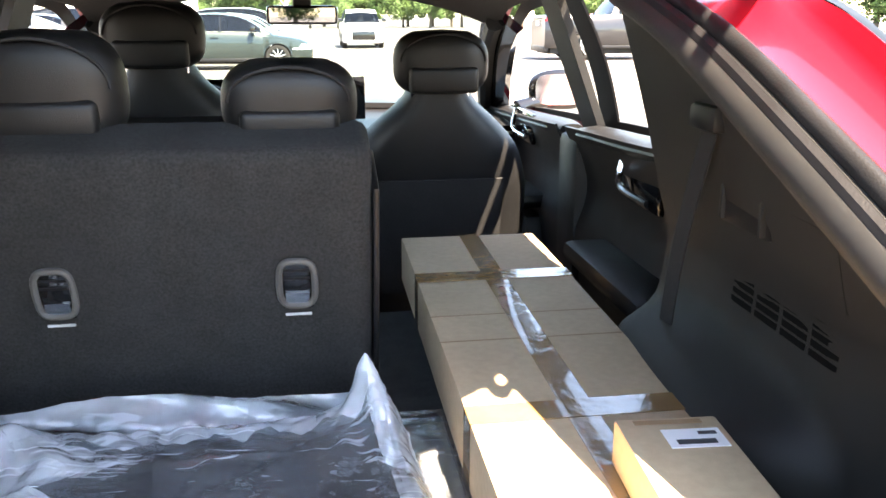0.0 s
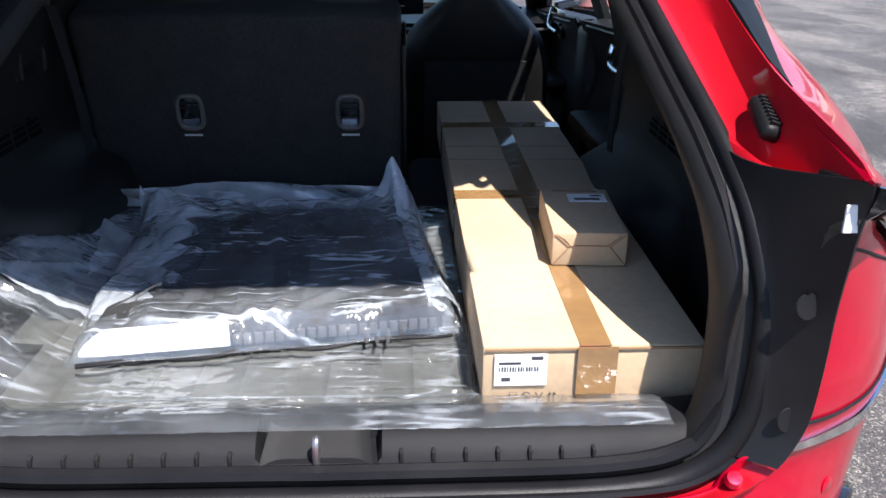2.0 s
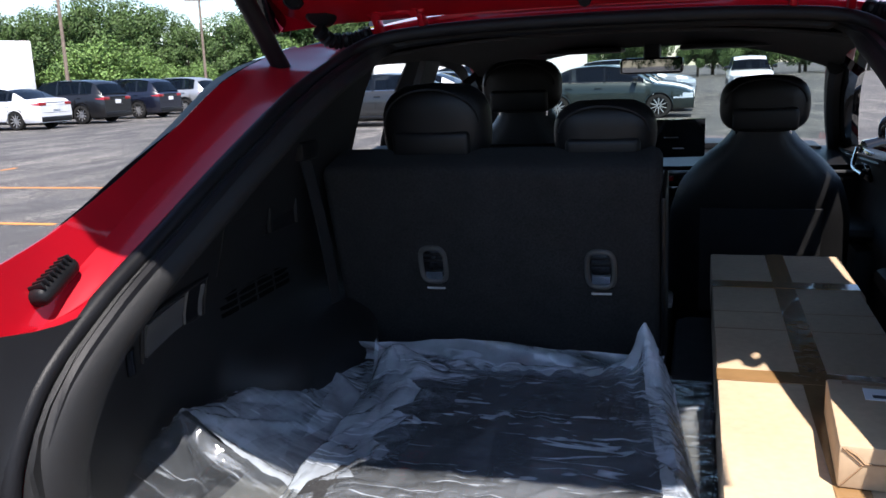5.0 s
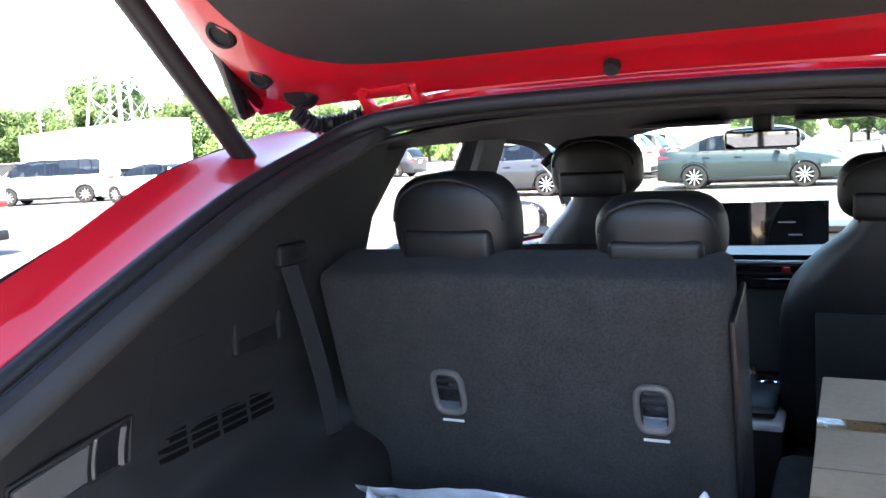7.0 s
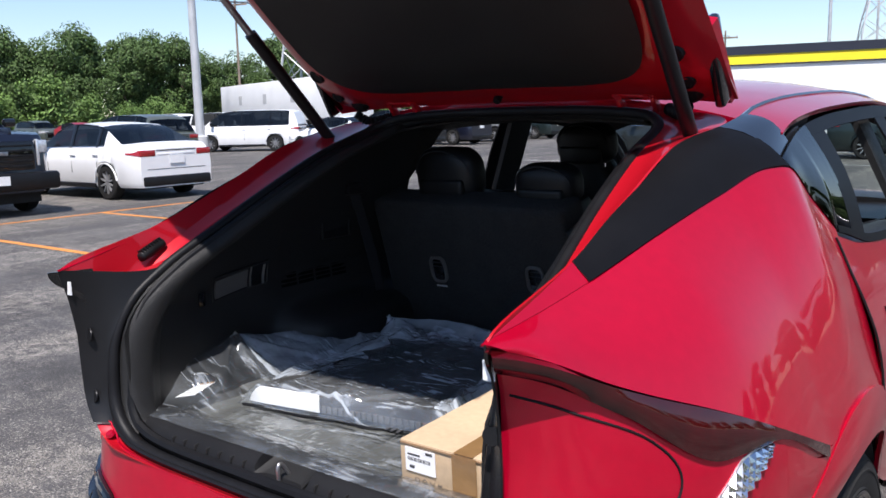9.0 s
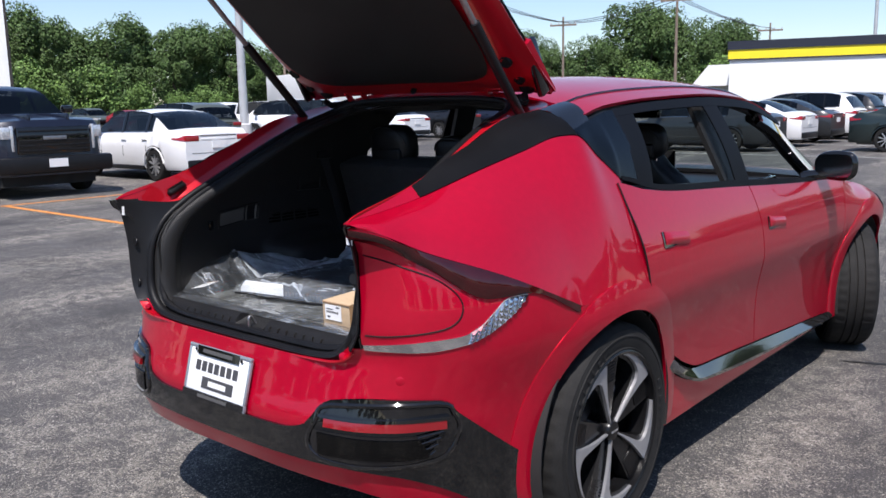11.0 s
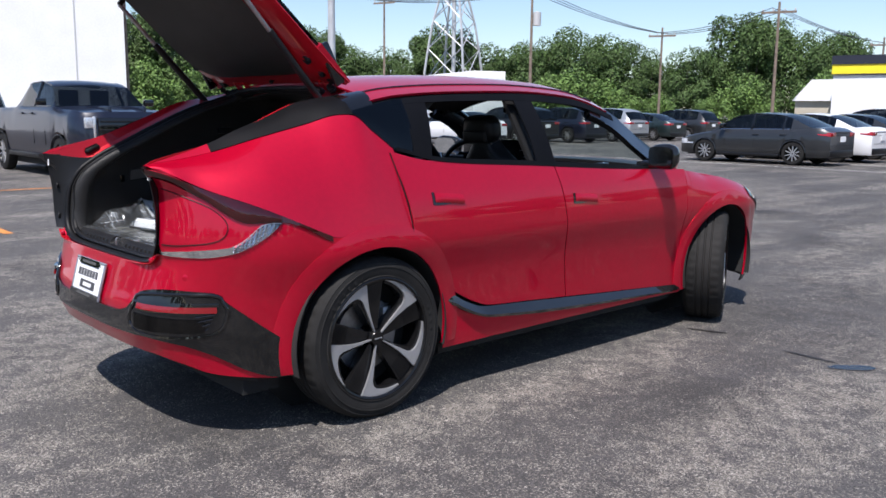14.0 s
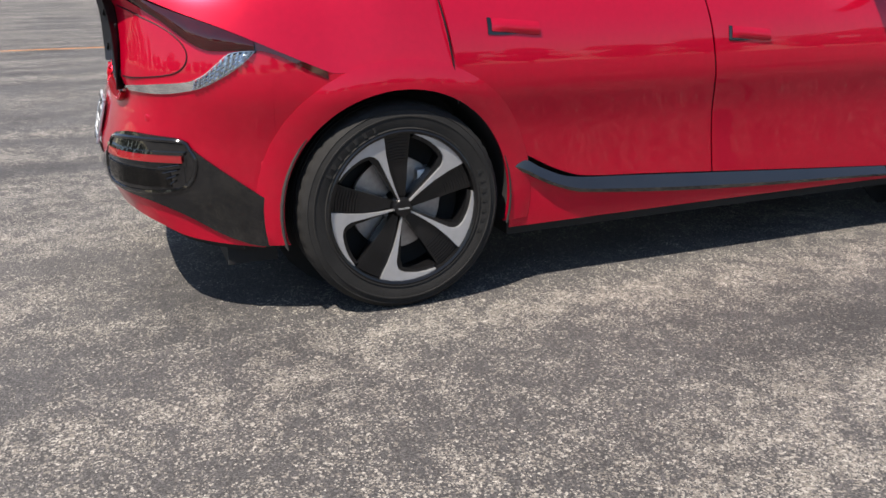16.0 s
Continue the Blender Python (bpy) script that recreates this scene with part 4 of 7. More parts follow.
# sill of the opening with its ribs and latch
SILL = spline([(0, .728), (.12, .765), (.3, .782), (.55, .785), (.8, .775), (1, .748)])
part("boot_sill", sheet(lambda u, v: (lambda x: Vector((x, mix(.125, .265, v) + .12 * max(0, abs(x) - .40) ** 1.5, (min(SILL(v), .752) if abs(x) < .075 and v < .55 else SILL(v)) + .05 * max(0, abs(x) - .38))))(mix(-.50, .50, u)), 160, 20, .004), M_PLASTIC, CAR, "grained black plastic boot sill")
rib = boxes((-.0025, .134, .752, .0025, .156, .769), bev=.002)
rib_ob = part("sill_rib", rib, M_TRIM, CAR)
for k in range(7):
    for sg in (1, -1):
        x = sg * (.105 + k * .040)
        if k == 0 and sg > 0:
            rib_ob.location = (x, 0, 0)
            continue
        o = new("sill_rib", rib_ob.data)
        o.parent = CAR
        o.location = (x, 0, 0)
part("latch_pocket", sheet(lambda u, v: Vector((mix(-.071, .071, u) * (1 - .12 * v), mix(.122, .198, v), mix(.742, .768, v) + .008 * (2 * u - 1) ** 8)), 16, 6, .002), M_TRIM, CAR, "dark grey latch pocket")
part("latch_striker", tube(smooth_path([(0, .140, .745), (0, .138, .776), (0, .147, .783), (0, .166, .757)], 6), .0045, 8), M_STEEL, CAR, "steel latch loop")

# ---------------------------------------------------------------- boot side trims
WALLX = spline([(.12, .500), (.18, .508), (.28, .535), (.45, .590), (.6, .615), (1.3, .635)])
ZTOP = spline([(.12, .95), (.18, 1.05), (.27, 1.12), (.41, 1.192), (.56, 1.272), (.76, 1.36), (.94, 1.412), (1.25, 1.43)])


def wall_x(y, z):
    x = WALLX(y)
    x -= max(0, z - 1.02) ** 1.25 * .34
    x += .01 * math.exp(-((z - 1.0) / .06) ** 2)
    bell = math.exp(-((y - .98) / .27) ** 8) * (1 / (1 + math.exp((z - .90 + .25 * abs(y - .98) ** 2) / .012)))
    return x - .125 * bell


for sg in (1, -1):
    side = part("boot_side_trim", sheet(lambda u, v: (lambda y: (lambda z: Vector((sg * wall_x(y, z), y, z)))(mix(.742, ZTOP(y), v)))(mix(.135, 1.26, u)), 60, 44, .006), M_TRIM, CAR, "dark grey plastic boot side trim")
    # moulded trim that turns in from the seal and faces backwards

    def moulding(u, v, sg=sg):
        t = mix(2.6 / 14, 12.2 / 14, u)
        p = SEAL(t)
        a = min(v / .6, 1) * 1.9
        fade = min(1, 6 * u + .25) * min(1, 5 * (1 - u) + .2)
        q = Vector((p.x - .008 - .030 * math.sin(a) * fade, p.y + .014 + .045 * (1 - math.cos(a)), p.z - .010 * math.sin(a) * min(1, u * 3)))
        if v > .6:
            yy = p.y + .125
            zz = min(p.z - .012, ZTOP(yy) - .012)
            q = q.lerp(Vector((max(wall_x(yy, zz), q.x) + .004, yy, zz)), (v - .6) / .4)
        return Vector((sg * q.x, q.y, q.z))
    part("opening_trim", sheet(moulding, 70, 20, .004), M_TRIM, CAR, "dark grey moulded trim round the boot opening")
    # pillar trim up to the roof, leaning forwards
    part("rear_pillar_trim", sheet(lambda u, v: (lambda z: (lambda y: Vector((sg * (mix(wall_x(1.2, 1.15), .60, (z - 1.15) / .27) + .015), y, z)))(
        mix(.92 + .8 * max(0, z - 1.3), mix(1.235, 1.46, (z - 1.19) / .19) if z > 1.19 else 1.235, u)))(mix(1.12, 1.43, v)), 12, 14, .01), M_TRIM, CAR)
    # air outlet grille
    for row in range(5):
        for col in range(4):
            y0 = .722 + col * .072
            z0 = .972 + row * .0125 
            o = part("grille_slot", boxes((-.003, 0, 0, .003, .062, .009)), M_SLOT, side)
            xx = wall_x(y0 + .03, z0)
            o.matrix_basis = Matrix.Translation((sg * (xx - .004), y0, z0)) @ Euler((0, 0, radians(-sg * 1.5))).to_matrix().to_4x4()
    # storage recess with a lighter flap and a curved lip, lamp pod, net hook
    def onwall(y, z, lift):
        return Vector((sg * (wall_x(y, z) - lift), y, z))

    def patch(y0, y1, z0, z1, lift, sl=.0, bulge=0.0, nu=8, nv=6, thick=.004):
        return sheet(lambda u, v: onwall(mix(y0, y1, u), mix(z0, z1, v) + sl * (mix(y0, y1, u) - y0), lift + bulge * math.sin(math.pi * u)), nu, nv, thick)
    if sg < 0:
        part("recess_back", patch(.455, .665, .985, 1.052, .003, .09), M_RUBBER, side)
        part("recess_flap", patch(.46, .585, .992, 1.042, .010, .09), M_GREYTRIM, side, "lighter grey recess flap")
        part("recess_lip", patch(.598, .655, 1.0, 1.056, .008, .0, -.012), M_GREYTRIM, side)
        part("recess_rim", tube([onwall(y, z, .006) for y, z in ((.455, .985), (.455, 1.047), (.665, 1.066), (.665, 1.0), (.59, .998))], .0035, 6), M_TRIM, side)
    part("trim_joint", tube([onwall(y, z, .001) for y, z in ((.20, 1.035), (.36, 1.115), (.50, 1.165), (.68, 1.20))], .0018, 5), M_RUBBER, side)
    part("access_cover", patch(.70, .80, 1.055, 1.145, .003, .05), M_TRIM, side)
    part("cover_joint", tube([onwall(y, z, .003) for y, z in ((.70, 1.05), (.80, 1.058), (.805, 1.075), (.805, 1.16))], .0018, 5), M_SATBLK, side)
    part("lamp_pod", patch(.40, .425, .985, 1.02, .006, .0, .004), M_GLOSSBLK, side)
    part("hook_socket", boxes((sg * (wall_x(.41, 1.145) - .004), .385, 1.13, sg * (wall_x(.41, 1.145) + .012), .43, 1.158), bev=.003), M_RUBBER, side)
    part("upper_recess", boxes((sg * (wall_x(.95, 1.13) - .005), .86, 1.095, sg * (wall_x(.95, 1.13) + .01), 1.01, 1.155), bev=.006), M_SATBLK, side)
    part("recess_rib", boxes((sg * (wall_x(.9, 1.13) - .012), .87, 1.10, sg * wall_x(.9, 1.13), .878, 1.15), bev=.002), M_TRIM, side)
    part("recess_rib", boxes((sg * (wall_x(1.0, 1.13) - .012), .985, 1.10, sg * wall_x(1.0, 1.13), .993, 1.15), bev=.002), M_TRIM, side)
    # seat belt
    part("seat_belt", sheet(lambda u, v: Vector((sg * (mix(.575, .585, v) - .012 * math.sin(math.pi * v)), mix(.985, 1.13, v) + mix(-.022, .022, u), mix(1.245, .80, v))), 2, 10, .003), M_FABRIC, CAR, "dark grey seat belt")
    part("belt_guide", boxes((sg * .555, .95, 1.225, sg * .60, 1.03, 1.262), bev=.008), M_SATBLK, CAR)

part("boot_floor", boxes((-.56, .255, .70, .56, 1.22, .745), bev=.004), M_CARPET, CAR, "black carpet boot floor")

# ---------------------------------------------------------------- rear seats
tilt = Matrix.Translation((0, 1.137, .983)) @ Matrix.Rotation(radians(16), 4, "X")
bm = bmesh.new()
box(bm, -.585, 0, -.235, .108, .13, .222, bev=.022, seg=4, m=tilt)
seat = part("rear_seat_back", bm, M_SEATBACK, CAR, "charcoal felt back of the upright rear seat")
part("seat_cushion", boxes((-.57, .02, -.22, .095, .24, .20), bev=.05, m=tilt), M_LEATHER, seat)
part("seat_hinge_side", boxes((.109, .0, -.24, .118, .14, .16), bev=.004, m=tilt), M_SATBLK, seat)
for x in (-.359, -.008):
    ring = [(x + .027 * math.copysign(abs(math.cos(a)) ** .55, math.cos(a)), -.004, .040 * math.copysign(abs(math.sin(a)) ** .6, math.sin(a)) + .004) for a in np.linspace(0, math.tau, 28, endpoint=False)]
    part("release_handle", tube([tilt @ Vector(p) for p in ring], .0055, 8, closed=True), M_GREYTRIM, seat, "grey framed seat release handle")
    part("handle_recess", boxes((x - .024, -.003, -.042, x + .024, .004, .042), bev=.006, m=tilt), M_GLOSSBLK, seat)
    for z in (.012, .026):
        part("handle_rib", boxes((x - .020, -.006, z, x + .020, -.002, z + .004), m=tilt), M_SATBLK, seat)
    part("handle_label", boxes((x - .018, -.0055, -.036, x + .018, -.0035, -.012), m=tilt), M_CHROME, seat)
    part("label_bar", boxes((x - .020, -.0055, -.054, x + .020, -.0035, -.050), m=tilt), M_GREYLINE, seat)


def headrest(x, y, z, w, h, d, parent, lean=8):
    """A padded head restraint with a seam and a lower roll."""
    m = Matrix.Translation((x, y, z)) @ Matrix.Rotation(radians(lean), 4, "X")

    def f(u, v):
        a = u * math.tau
        zz = mix(-1, 1, v)
        r = (1 - abs(zz) ** 3.2) ** (1 / 3.2)
        top = 1 - .10 * max(0, zz) ** 2
        ca, sa = math.cos(a), math.sin(a)
        return m @ Vector((math.copysign(abs(ca) ** .62, ca) * w / 2 * r * top, math.copysign(abs(sa) ** .75, sa) * d / 2 * r, zz * h / 2))
    bm = bmesh.new()
    grid(bm, f, 36, 20, closed=True)
    bmesh.ops.remove_doubles(bm, verts=bm.verts, dist=.0001)
    hr = part("headrest", bm, M_LEATHER, parent, "black leather headrest")
    seam = [m @ Vector((math.cos(a) * w * .44, -d * .5 * (1 - .25 * abs(math.cos(a)) ** 3) * .93, h * (.05 + .42 * math.sin(a)))) for a in np.linspace(.0, math.pi, 20)]
    part("seam", tube(seam, .0028, 6), M_FABRIC, hr)
    pad = bmesh.new()
    box(pad, -w * .36, -d * .56, -h * .42, w * .36, -d * .30, -h * .02, bev=.012, seg=3, m=m)
    part("lower_roll", pad, M_LEATHER, hr)
    for sx in (-1, 1):
        part("post", tube([m @ Vector((sx * w * .28, 0, -h * .45)), m @ Vector((sx * w * .28, 0, -h * .45 - .07))], .008, 8), M_CHROME, hr)
    return hr


headrest(-.362, 1.21, 1.276, .235, .178, .12, seat)
headrest(-.008, 1.21, 1.256, .205, .128, .11, seat)
# folded seat part under the long box
fold = part("folded_seat", boxes((.125, 1.06, .62, .575, 1.72, .735), bev=.03), M_CARPET, CAR, "folded down rear seat with black carpet back")


def front_seat(x, hz):
    """A front seat seen from behind: shell, cushion and winged head restraint."""
    ws = spline([(.50, .24), (.70, .268), (.9, .264), (1.02, .235), (1.10, .175), (1.17, .10), (1.21, .075)])
    ds = spline([(.50, .075), (.9, .075), (1.1, .06), (1.21, .04)])
    ym = spline([(.50, 2.30), (1.21, 2.10)])

    def f(u, v):
        a = u * math.tau
        z = mix(.50, 1.21 + (hz - 1.27), v)
        zz = min(z - (hz - 1.27) * v, 1.21)
        ca, sa = math.cos(a), math.sin(a)
        return Vector((x + math.copysign(abs(ca) ** .6, ca) * ws(zz), ym(zz) + math.copysign(abs(sa) ** .7, sa) * ds(zz) + .05 * abs(ca) ** 3, z))
    bm = bmesh.new()
    vs = grid(bm, f, 40, 26, closed=True)
    bm.faces.new([r[-1] for r in vs])
    st = part("front_seat", bm, M_LEATHER, CAR, "black front seat with a smooth shell back")
    part("back_pocket", sheet(lambda u, v: Vector((x + mix(-.17, .17, u), ym(mix(.62, .95, v)) - .086 - .006 * math.sin(math.pi * u), mix(.62, .96, v))), 12, 10, .006), M_FABRIC, st)
    part("seat_base", boxes((x - .25, 2.22, .36, x + .25, 2.75, .58), bev=.06), M_LEATHER, st)
    headrest(x, 2.085, hz, .245, .165, .13, st, lean=6)
    return st


front_seat(.352, 1.265)
front_seat(-.352, 1.335)

# ---------------------------------------------------------------- doors inside, dashboard
for k, sg in ((0, 1), (1, -1)):
    for door, y0, y1, yh in ((rear_doors[k], 1.30, 2.10, 1.62), (front_doors[k], 2.20, 3.30, 2.66)):
        def inner_panel(u, v, sg=sg, y0=y0, y1=y1):
            y = mix(y0, y1, u)
            z = mix(.36, BELT(y) + .004, v)
            x = skin(s_of_y(y), z).x - .125 - .05 * math.exp(-((z - .80) / .10) ** 2) - .02 * math.exp(-((z - .45) / .1) ** 2)
            return Vector((sg * x, y, z))
        pan = part("door_panel", sheet(inner_panel, 24, 30, .006), M_LEATHER, door, "black soft door panel")
        part("door_cap", tube([(sg * (skin(s_of_y(y), BELT(y)).x - .075), y, BELT(y) - .014) for y in np.linspace(y0 + .02, y1 - .02, 10)], lambda t: .056 if .04 < t < .96 else .035, 12, flat=.42), M_LEATHER, pan)
        xh = skin(s_of_y(yh), .98).x - .155
        bm = bmesh.new()
        tube(smooth_path([(sg * xh, yh + .085, 1.075), (sg * (xh - .014), yh + .075, 1.02), (sg * (xh - .016), yh + .02, 1.005), (sg * (xh - .010), yh - .09, 1.00)], 5), .008, 8, bm=bm)
        part("inner_handle", bm, M_CHROME, pan)
        part("handle_surround", boxes((sg * (xh + .004), yh - .12, .975, sg * (xh + .02), yh + .11, 1.075), bev=.008), M_GLOSSBLK, pan)
        part("armrest", boxes((sg * (xh - .10), yh - .28, .80, sg * (xh + .03), yh + .22, .85), bev=.02), M_LEATHER, pan)
        part("speaker_panel", boxes((sg * (xh - .05), yh - .26, .50, sg * (xh + .03), yh + .05, .78), bev=.03), M_TRIM, pan)
    part("centre_pillar_trim", sheet(lambda u, v: Vector((sg * (mix(.80, .635, v)), mix(2.03, 2.18, u) - .07 * v, mix(1.05, 1.43, v))), 4, 8, .02), M_TRIM, CAR)
    part("pillar_lower_trim", boxes((sg * .70, 2.03, .35, sg * .80, 2.19, 1.07), bev=.02), M_TRIM, CAR)
    part("front_pillar_trim", tube([(sg * (RAILX(y) - .07), y + .03, RAIL(y) - .03) for y in np.linspace(2.66, 3.28, 8)], .03, 8), M_TRIM, CAR)
    part("sun_visor", boxes((sg * .10, 2.66, 1.435, sg * .50, 2.83, 1.452), bev=.008), M_TRIM, CAR)
part("cabin_floor", boxes((-.74, 1.2, .29, .74, 3.35, .34)), M_CARPET, CAR)
dash = part("dashboard", sheet(lambda u, v: (lambda x, t: Vector((x, 2.78 + .62 * max(0, t - .38) / .62 + .05 * x * x + .06 * math.sin(t * 3.1) * (t < .38), .62 + min(t / .38, 1) * .385 + .03 * max(0, t - .38))))(mix(-.76, .76, u), v), 30, 20, .01), M_SATBLK, CAR, "black dashboard")
part("curved_display", sheet(lambda u, v: Vector((mix(-.50, .19, u), 2.735 + .10 * (mix(-1, 1, u)) ** 2 * .5, mix(1.045, 1.185, v))), 16, 3, .018), M_GLOSSBLK, dash, "wide glossy black display")
for x, z, w, h, mt in ((-.06, 1.06, .07, .004, M_GREYLINE), (.05, 1.09, .05, .003, M_GREYLINE), (.08, 1.05, .04, .003, M_GREYLINE), (-.05, 1.11, .03, .003, M_GREYLINE), (-.40, 1.09, .05, .004, M_GREYLINE)):
    part("display_bar", boxes((x, 2.728, z, x + w, 2.731, z + h)), mt, dash).location.z = .028
part("air_vent", boxes((-.25, 2.765, .955, .70, 2.79, .972)), M_GLOSSBLK, dash)
part("vent_trim", boxes((-.25, 2.755, .985, .70, 2.775, .992)), M_STEEL, dash)
part("warning_button", boxes((.055, 2.752, .955, .085, 2.764, .975), bev=.002), M_REFLECT, dash)
part("control_panel", boxes((-.13, 2.74, .90, .25, 2.78, .945), bev=.01), M_GLOSSBLK, dash)
part("control_knob", lathe([(0, 0), (.016, 0), (.018, .02)], 20, "y"), M_STEEL, dash).location = (-.115, 2.725, .922)
con = part("centre_console", boxes((-.10, 2.15, .40, .10, 2.62, .66), bev=.03), M_SATBLK, CAR, "centre console with a padded lid")
part("console_lid", boxes((-.09, 2.13, .66, .09, 2.36, .70), bev=.02), M_LEATHER, con)
part("console_trim", boxes((-.105, 2.12, .635, .105, 2.37, .655), bev=.006), M_GREYLINE, con)
part("rotary_selector", lathe([(0, .705), (.028, .70), (.030, .665)], 24, "z"), M_CHROME, con).location = (-.03, 2.56, 0)
part("cup_ring", tube([(.04 + .035 * math.cos(a), 2.47 + .035 * math.sin(a), .663) for a in np.linspace(0, math.tau, 20, endpoint=False)], .004, 6, closed=True), M_CHROME, con)
bm = bmesh.new()
wm = Matrix.Translation((-.352, 2.60, 1.01)) @ Matrix.Rotation(radians(-24), 4, "X")
tube([wm @ Vector((.18 * math.cos(a), 0, .172 * math.sin(a))) for a in np.linspace(0, math.tau, 40, endpoint=False)], .016, 10, closed=True, bm=bm)
sw = part("steering_wheel", bm, M_LEATHER, CAR, "black leather steering wheel")
part("wheel_hub", boxes((-.07, -.01, -.05, .07, .05, .045), bev=.02, m=wm), M_SATBLK, sw)
part("wheel_spoke", boxes((-.165, .0, -.02, .165, .02, .015), bev=.006, m=wm), M_SATBLK, sw)
part("wheel_spoke", boxes((-.025, .0, -.165, .025, .02, -.03), bev=.006, m=wm), M_STEEL, sw)
mir = part("rear_view_mirror", boxes((-.115, 2.735, 1.352, .115, 2.765, 1.412), bev=.014), M_GLOSSBLK, CAR, "inside rear view mirror")
part("mirror_glass", boxes((-.104, 2.732, 1.360, .104, 2.7345, 1.404)), M_MIRROR, mir)
part("mirror_mount", boxes((-.03, 2.76, 1.40, .03, 2.85, 1.50), bev=.01), M_SATBLK, mir)

# ---------------------------------------------------------------- the tailgate, hinged open
HINGE = (1.035, 1.478)
GATE_ANGLE = 62.0
gate = new("tailgate")
gate.parent = CAR
gate["label"] = "raised red tailgate with a dark sloping window"
gate.matrix_basis = Matrix.Translation((0, *HINGE)) @ Matrix.Rotation(radians(-GATE_ANGLE), 4, "X") @ Matrix.Translation((0, -HINGE[0], -HINGE[1]))
G_LO = lambda s: .748
part("gate_panel", strip(-.578, .578, G_LO, sab(BAND_LO), 50, 20, off=.002), M_RED, gate)
part("gate_trim_strip", strip(-.565, .565, lambda s: .788, lambda s: .802, 40, 2, off=.006, thick=.008), M_GLOSSBLK, gate, "thin dark trim strip")
part("ducktail", strip(-.585, .585, sab(BAND_LO), sab(BAND_HI), 44, 5, off=.016, thick=.03, crown=.008), M_LAMPRED, gate, "smoked dark red ducktail lamp")
GZ = spline([(-.01, 1.160), (.10, 1.162), (.28, 1.186), (.5, 1.268), (.773, 1.368), (.86, 1.400), (1.03, 1.452)])


def gate_at(x, y, drop=0.0):
    return Vector((x, y, GZ(y) + .035 * (1 - (x / .6) ** 2) - drop))


def gx(y):
    return mix(.575, .606, min(1, y / .6)) - .012


part("gate_deck", sheet(lambda u, v: (lambda y: gate_at(mix(-1, 1, u) * gx(max(y, .03)), y + .10 * (1 - v) * (2 * u - 1) ** 2 * .4))(mix(-.012, .27, v)), 30, 10, .004), M_RED, gate)
part("rear_window", sheet(lambda u, v: (lambda y: gate_at(mix(-1, 1, u) * gx(y), y))(mix(.275, .86, v)), 30, 20, .004), M_DKGLASS, gate, "dark privacy glass")
part("wiper_blackout", sheet(lambda u, v: (lambda y: gate_at(mix(-1, 1, u) * gx(y), y, .008))(mix(.76, .97, v)), 30, 6, .004), M_GLOSSBLK, gate)


def spoil(u, v):
    x = mix(-1, 1, u)
    y = mix(.745 + .05 * x * x, 1.005, v)
    w = mix(.61, .60, v)
    z = mix(ROOFZ(.76), ROOFZ(1.005), v) - .045 * abs(x) ** 3
    return Vector((x * w, y, z))


part("roof_spoiler", sheet(spoil, 36, 10, .028), M_RED, gate, "red roof spoiler")
for sg in (1, -1):
    part("spoiler_fin", boxes((sg * .16, .79, 1.405, sg * .18, .90, 1.445), bev=.004), M_GLOSSBLK, gate)
    part("spoiler_end", boxes((sg * .575, .80, 1.37, sg * .60, 1.0, 1.425), bev=.01), M_GLOSSBLK, gate)
# inside of the gate
DROP = spline([(0, .03), (.1, .07), (.3, .085), (.8, .092), (.87, .085), (.93, .068), (.98, .03), (1.02, .008)])
part("inner_frame", sheet(lambda u, v: (lambda y: gate_at(mix(-1, 1, u) * (gx(max(y, .03)) + .010), y, DROP(y) * (1 - .75 * abs(2 * u - 1) ** 9)))(mix(.02, 1.008, v)), 40, 40, .006), M_REDIN, gate, "red painted inner frame")


def inner_trim(u, v):
    a = u * math.tau
    ca, sa = math.cos(a), math.sin(a)
    r = v
    x = math.copysign(abs(ca) ** .35, ca) * .495 * r
    y = .475 + math.copysign(abs(sa) ** .35, sa) * .455 * r
    return gate_at(x, y, DROP(y) + .014 + .008 * (1 - v ** 6))


bm = bmesh.new()
grid(bm, inner_trim, 72, 10, closed=True)
bmesh.ops.remove_doubles(bm, verts=bm.verts, dist=.0002)
part("inner_trim_panel", bm, M_TRIM, gate, "dark grey inner trim panel")
part("inner_lower_trim", sheet(lambda u, v: sk(mix(-.55, .55, u), mix(.76, 1.12, v), -.075 - .02 * math.sin(math.pi * v)), 30, 10, .006), M_TRIM, gate)
part("inner_lower_frame", sheet(lambda u, v: sk(mix(-.575, .575, u), mix(.752, 1.14, v), -.055), 30, 8, .006), M_REDIN, gate)
part("gate_latch", boxes((-.05, .10, .755, .05, .135, .80), bev=.008), M_SATBLK, gate)
inv = gate.matrix_basis.inverted()
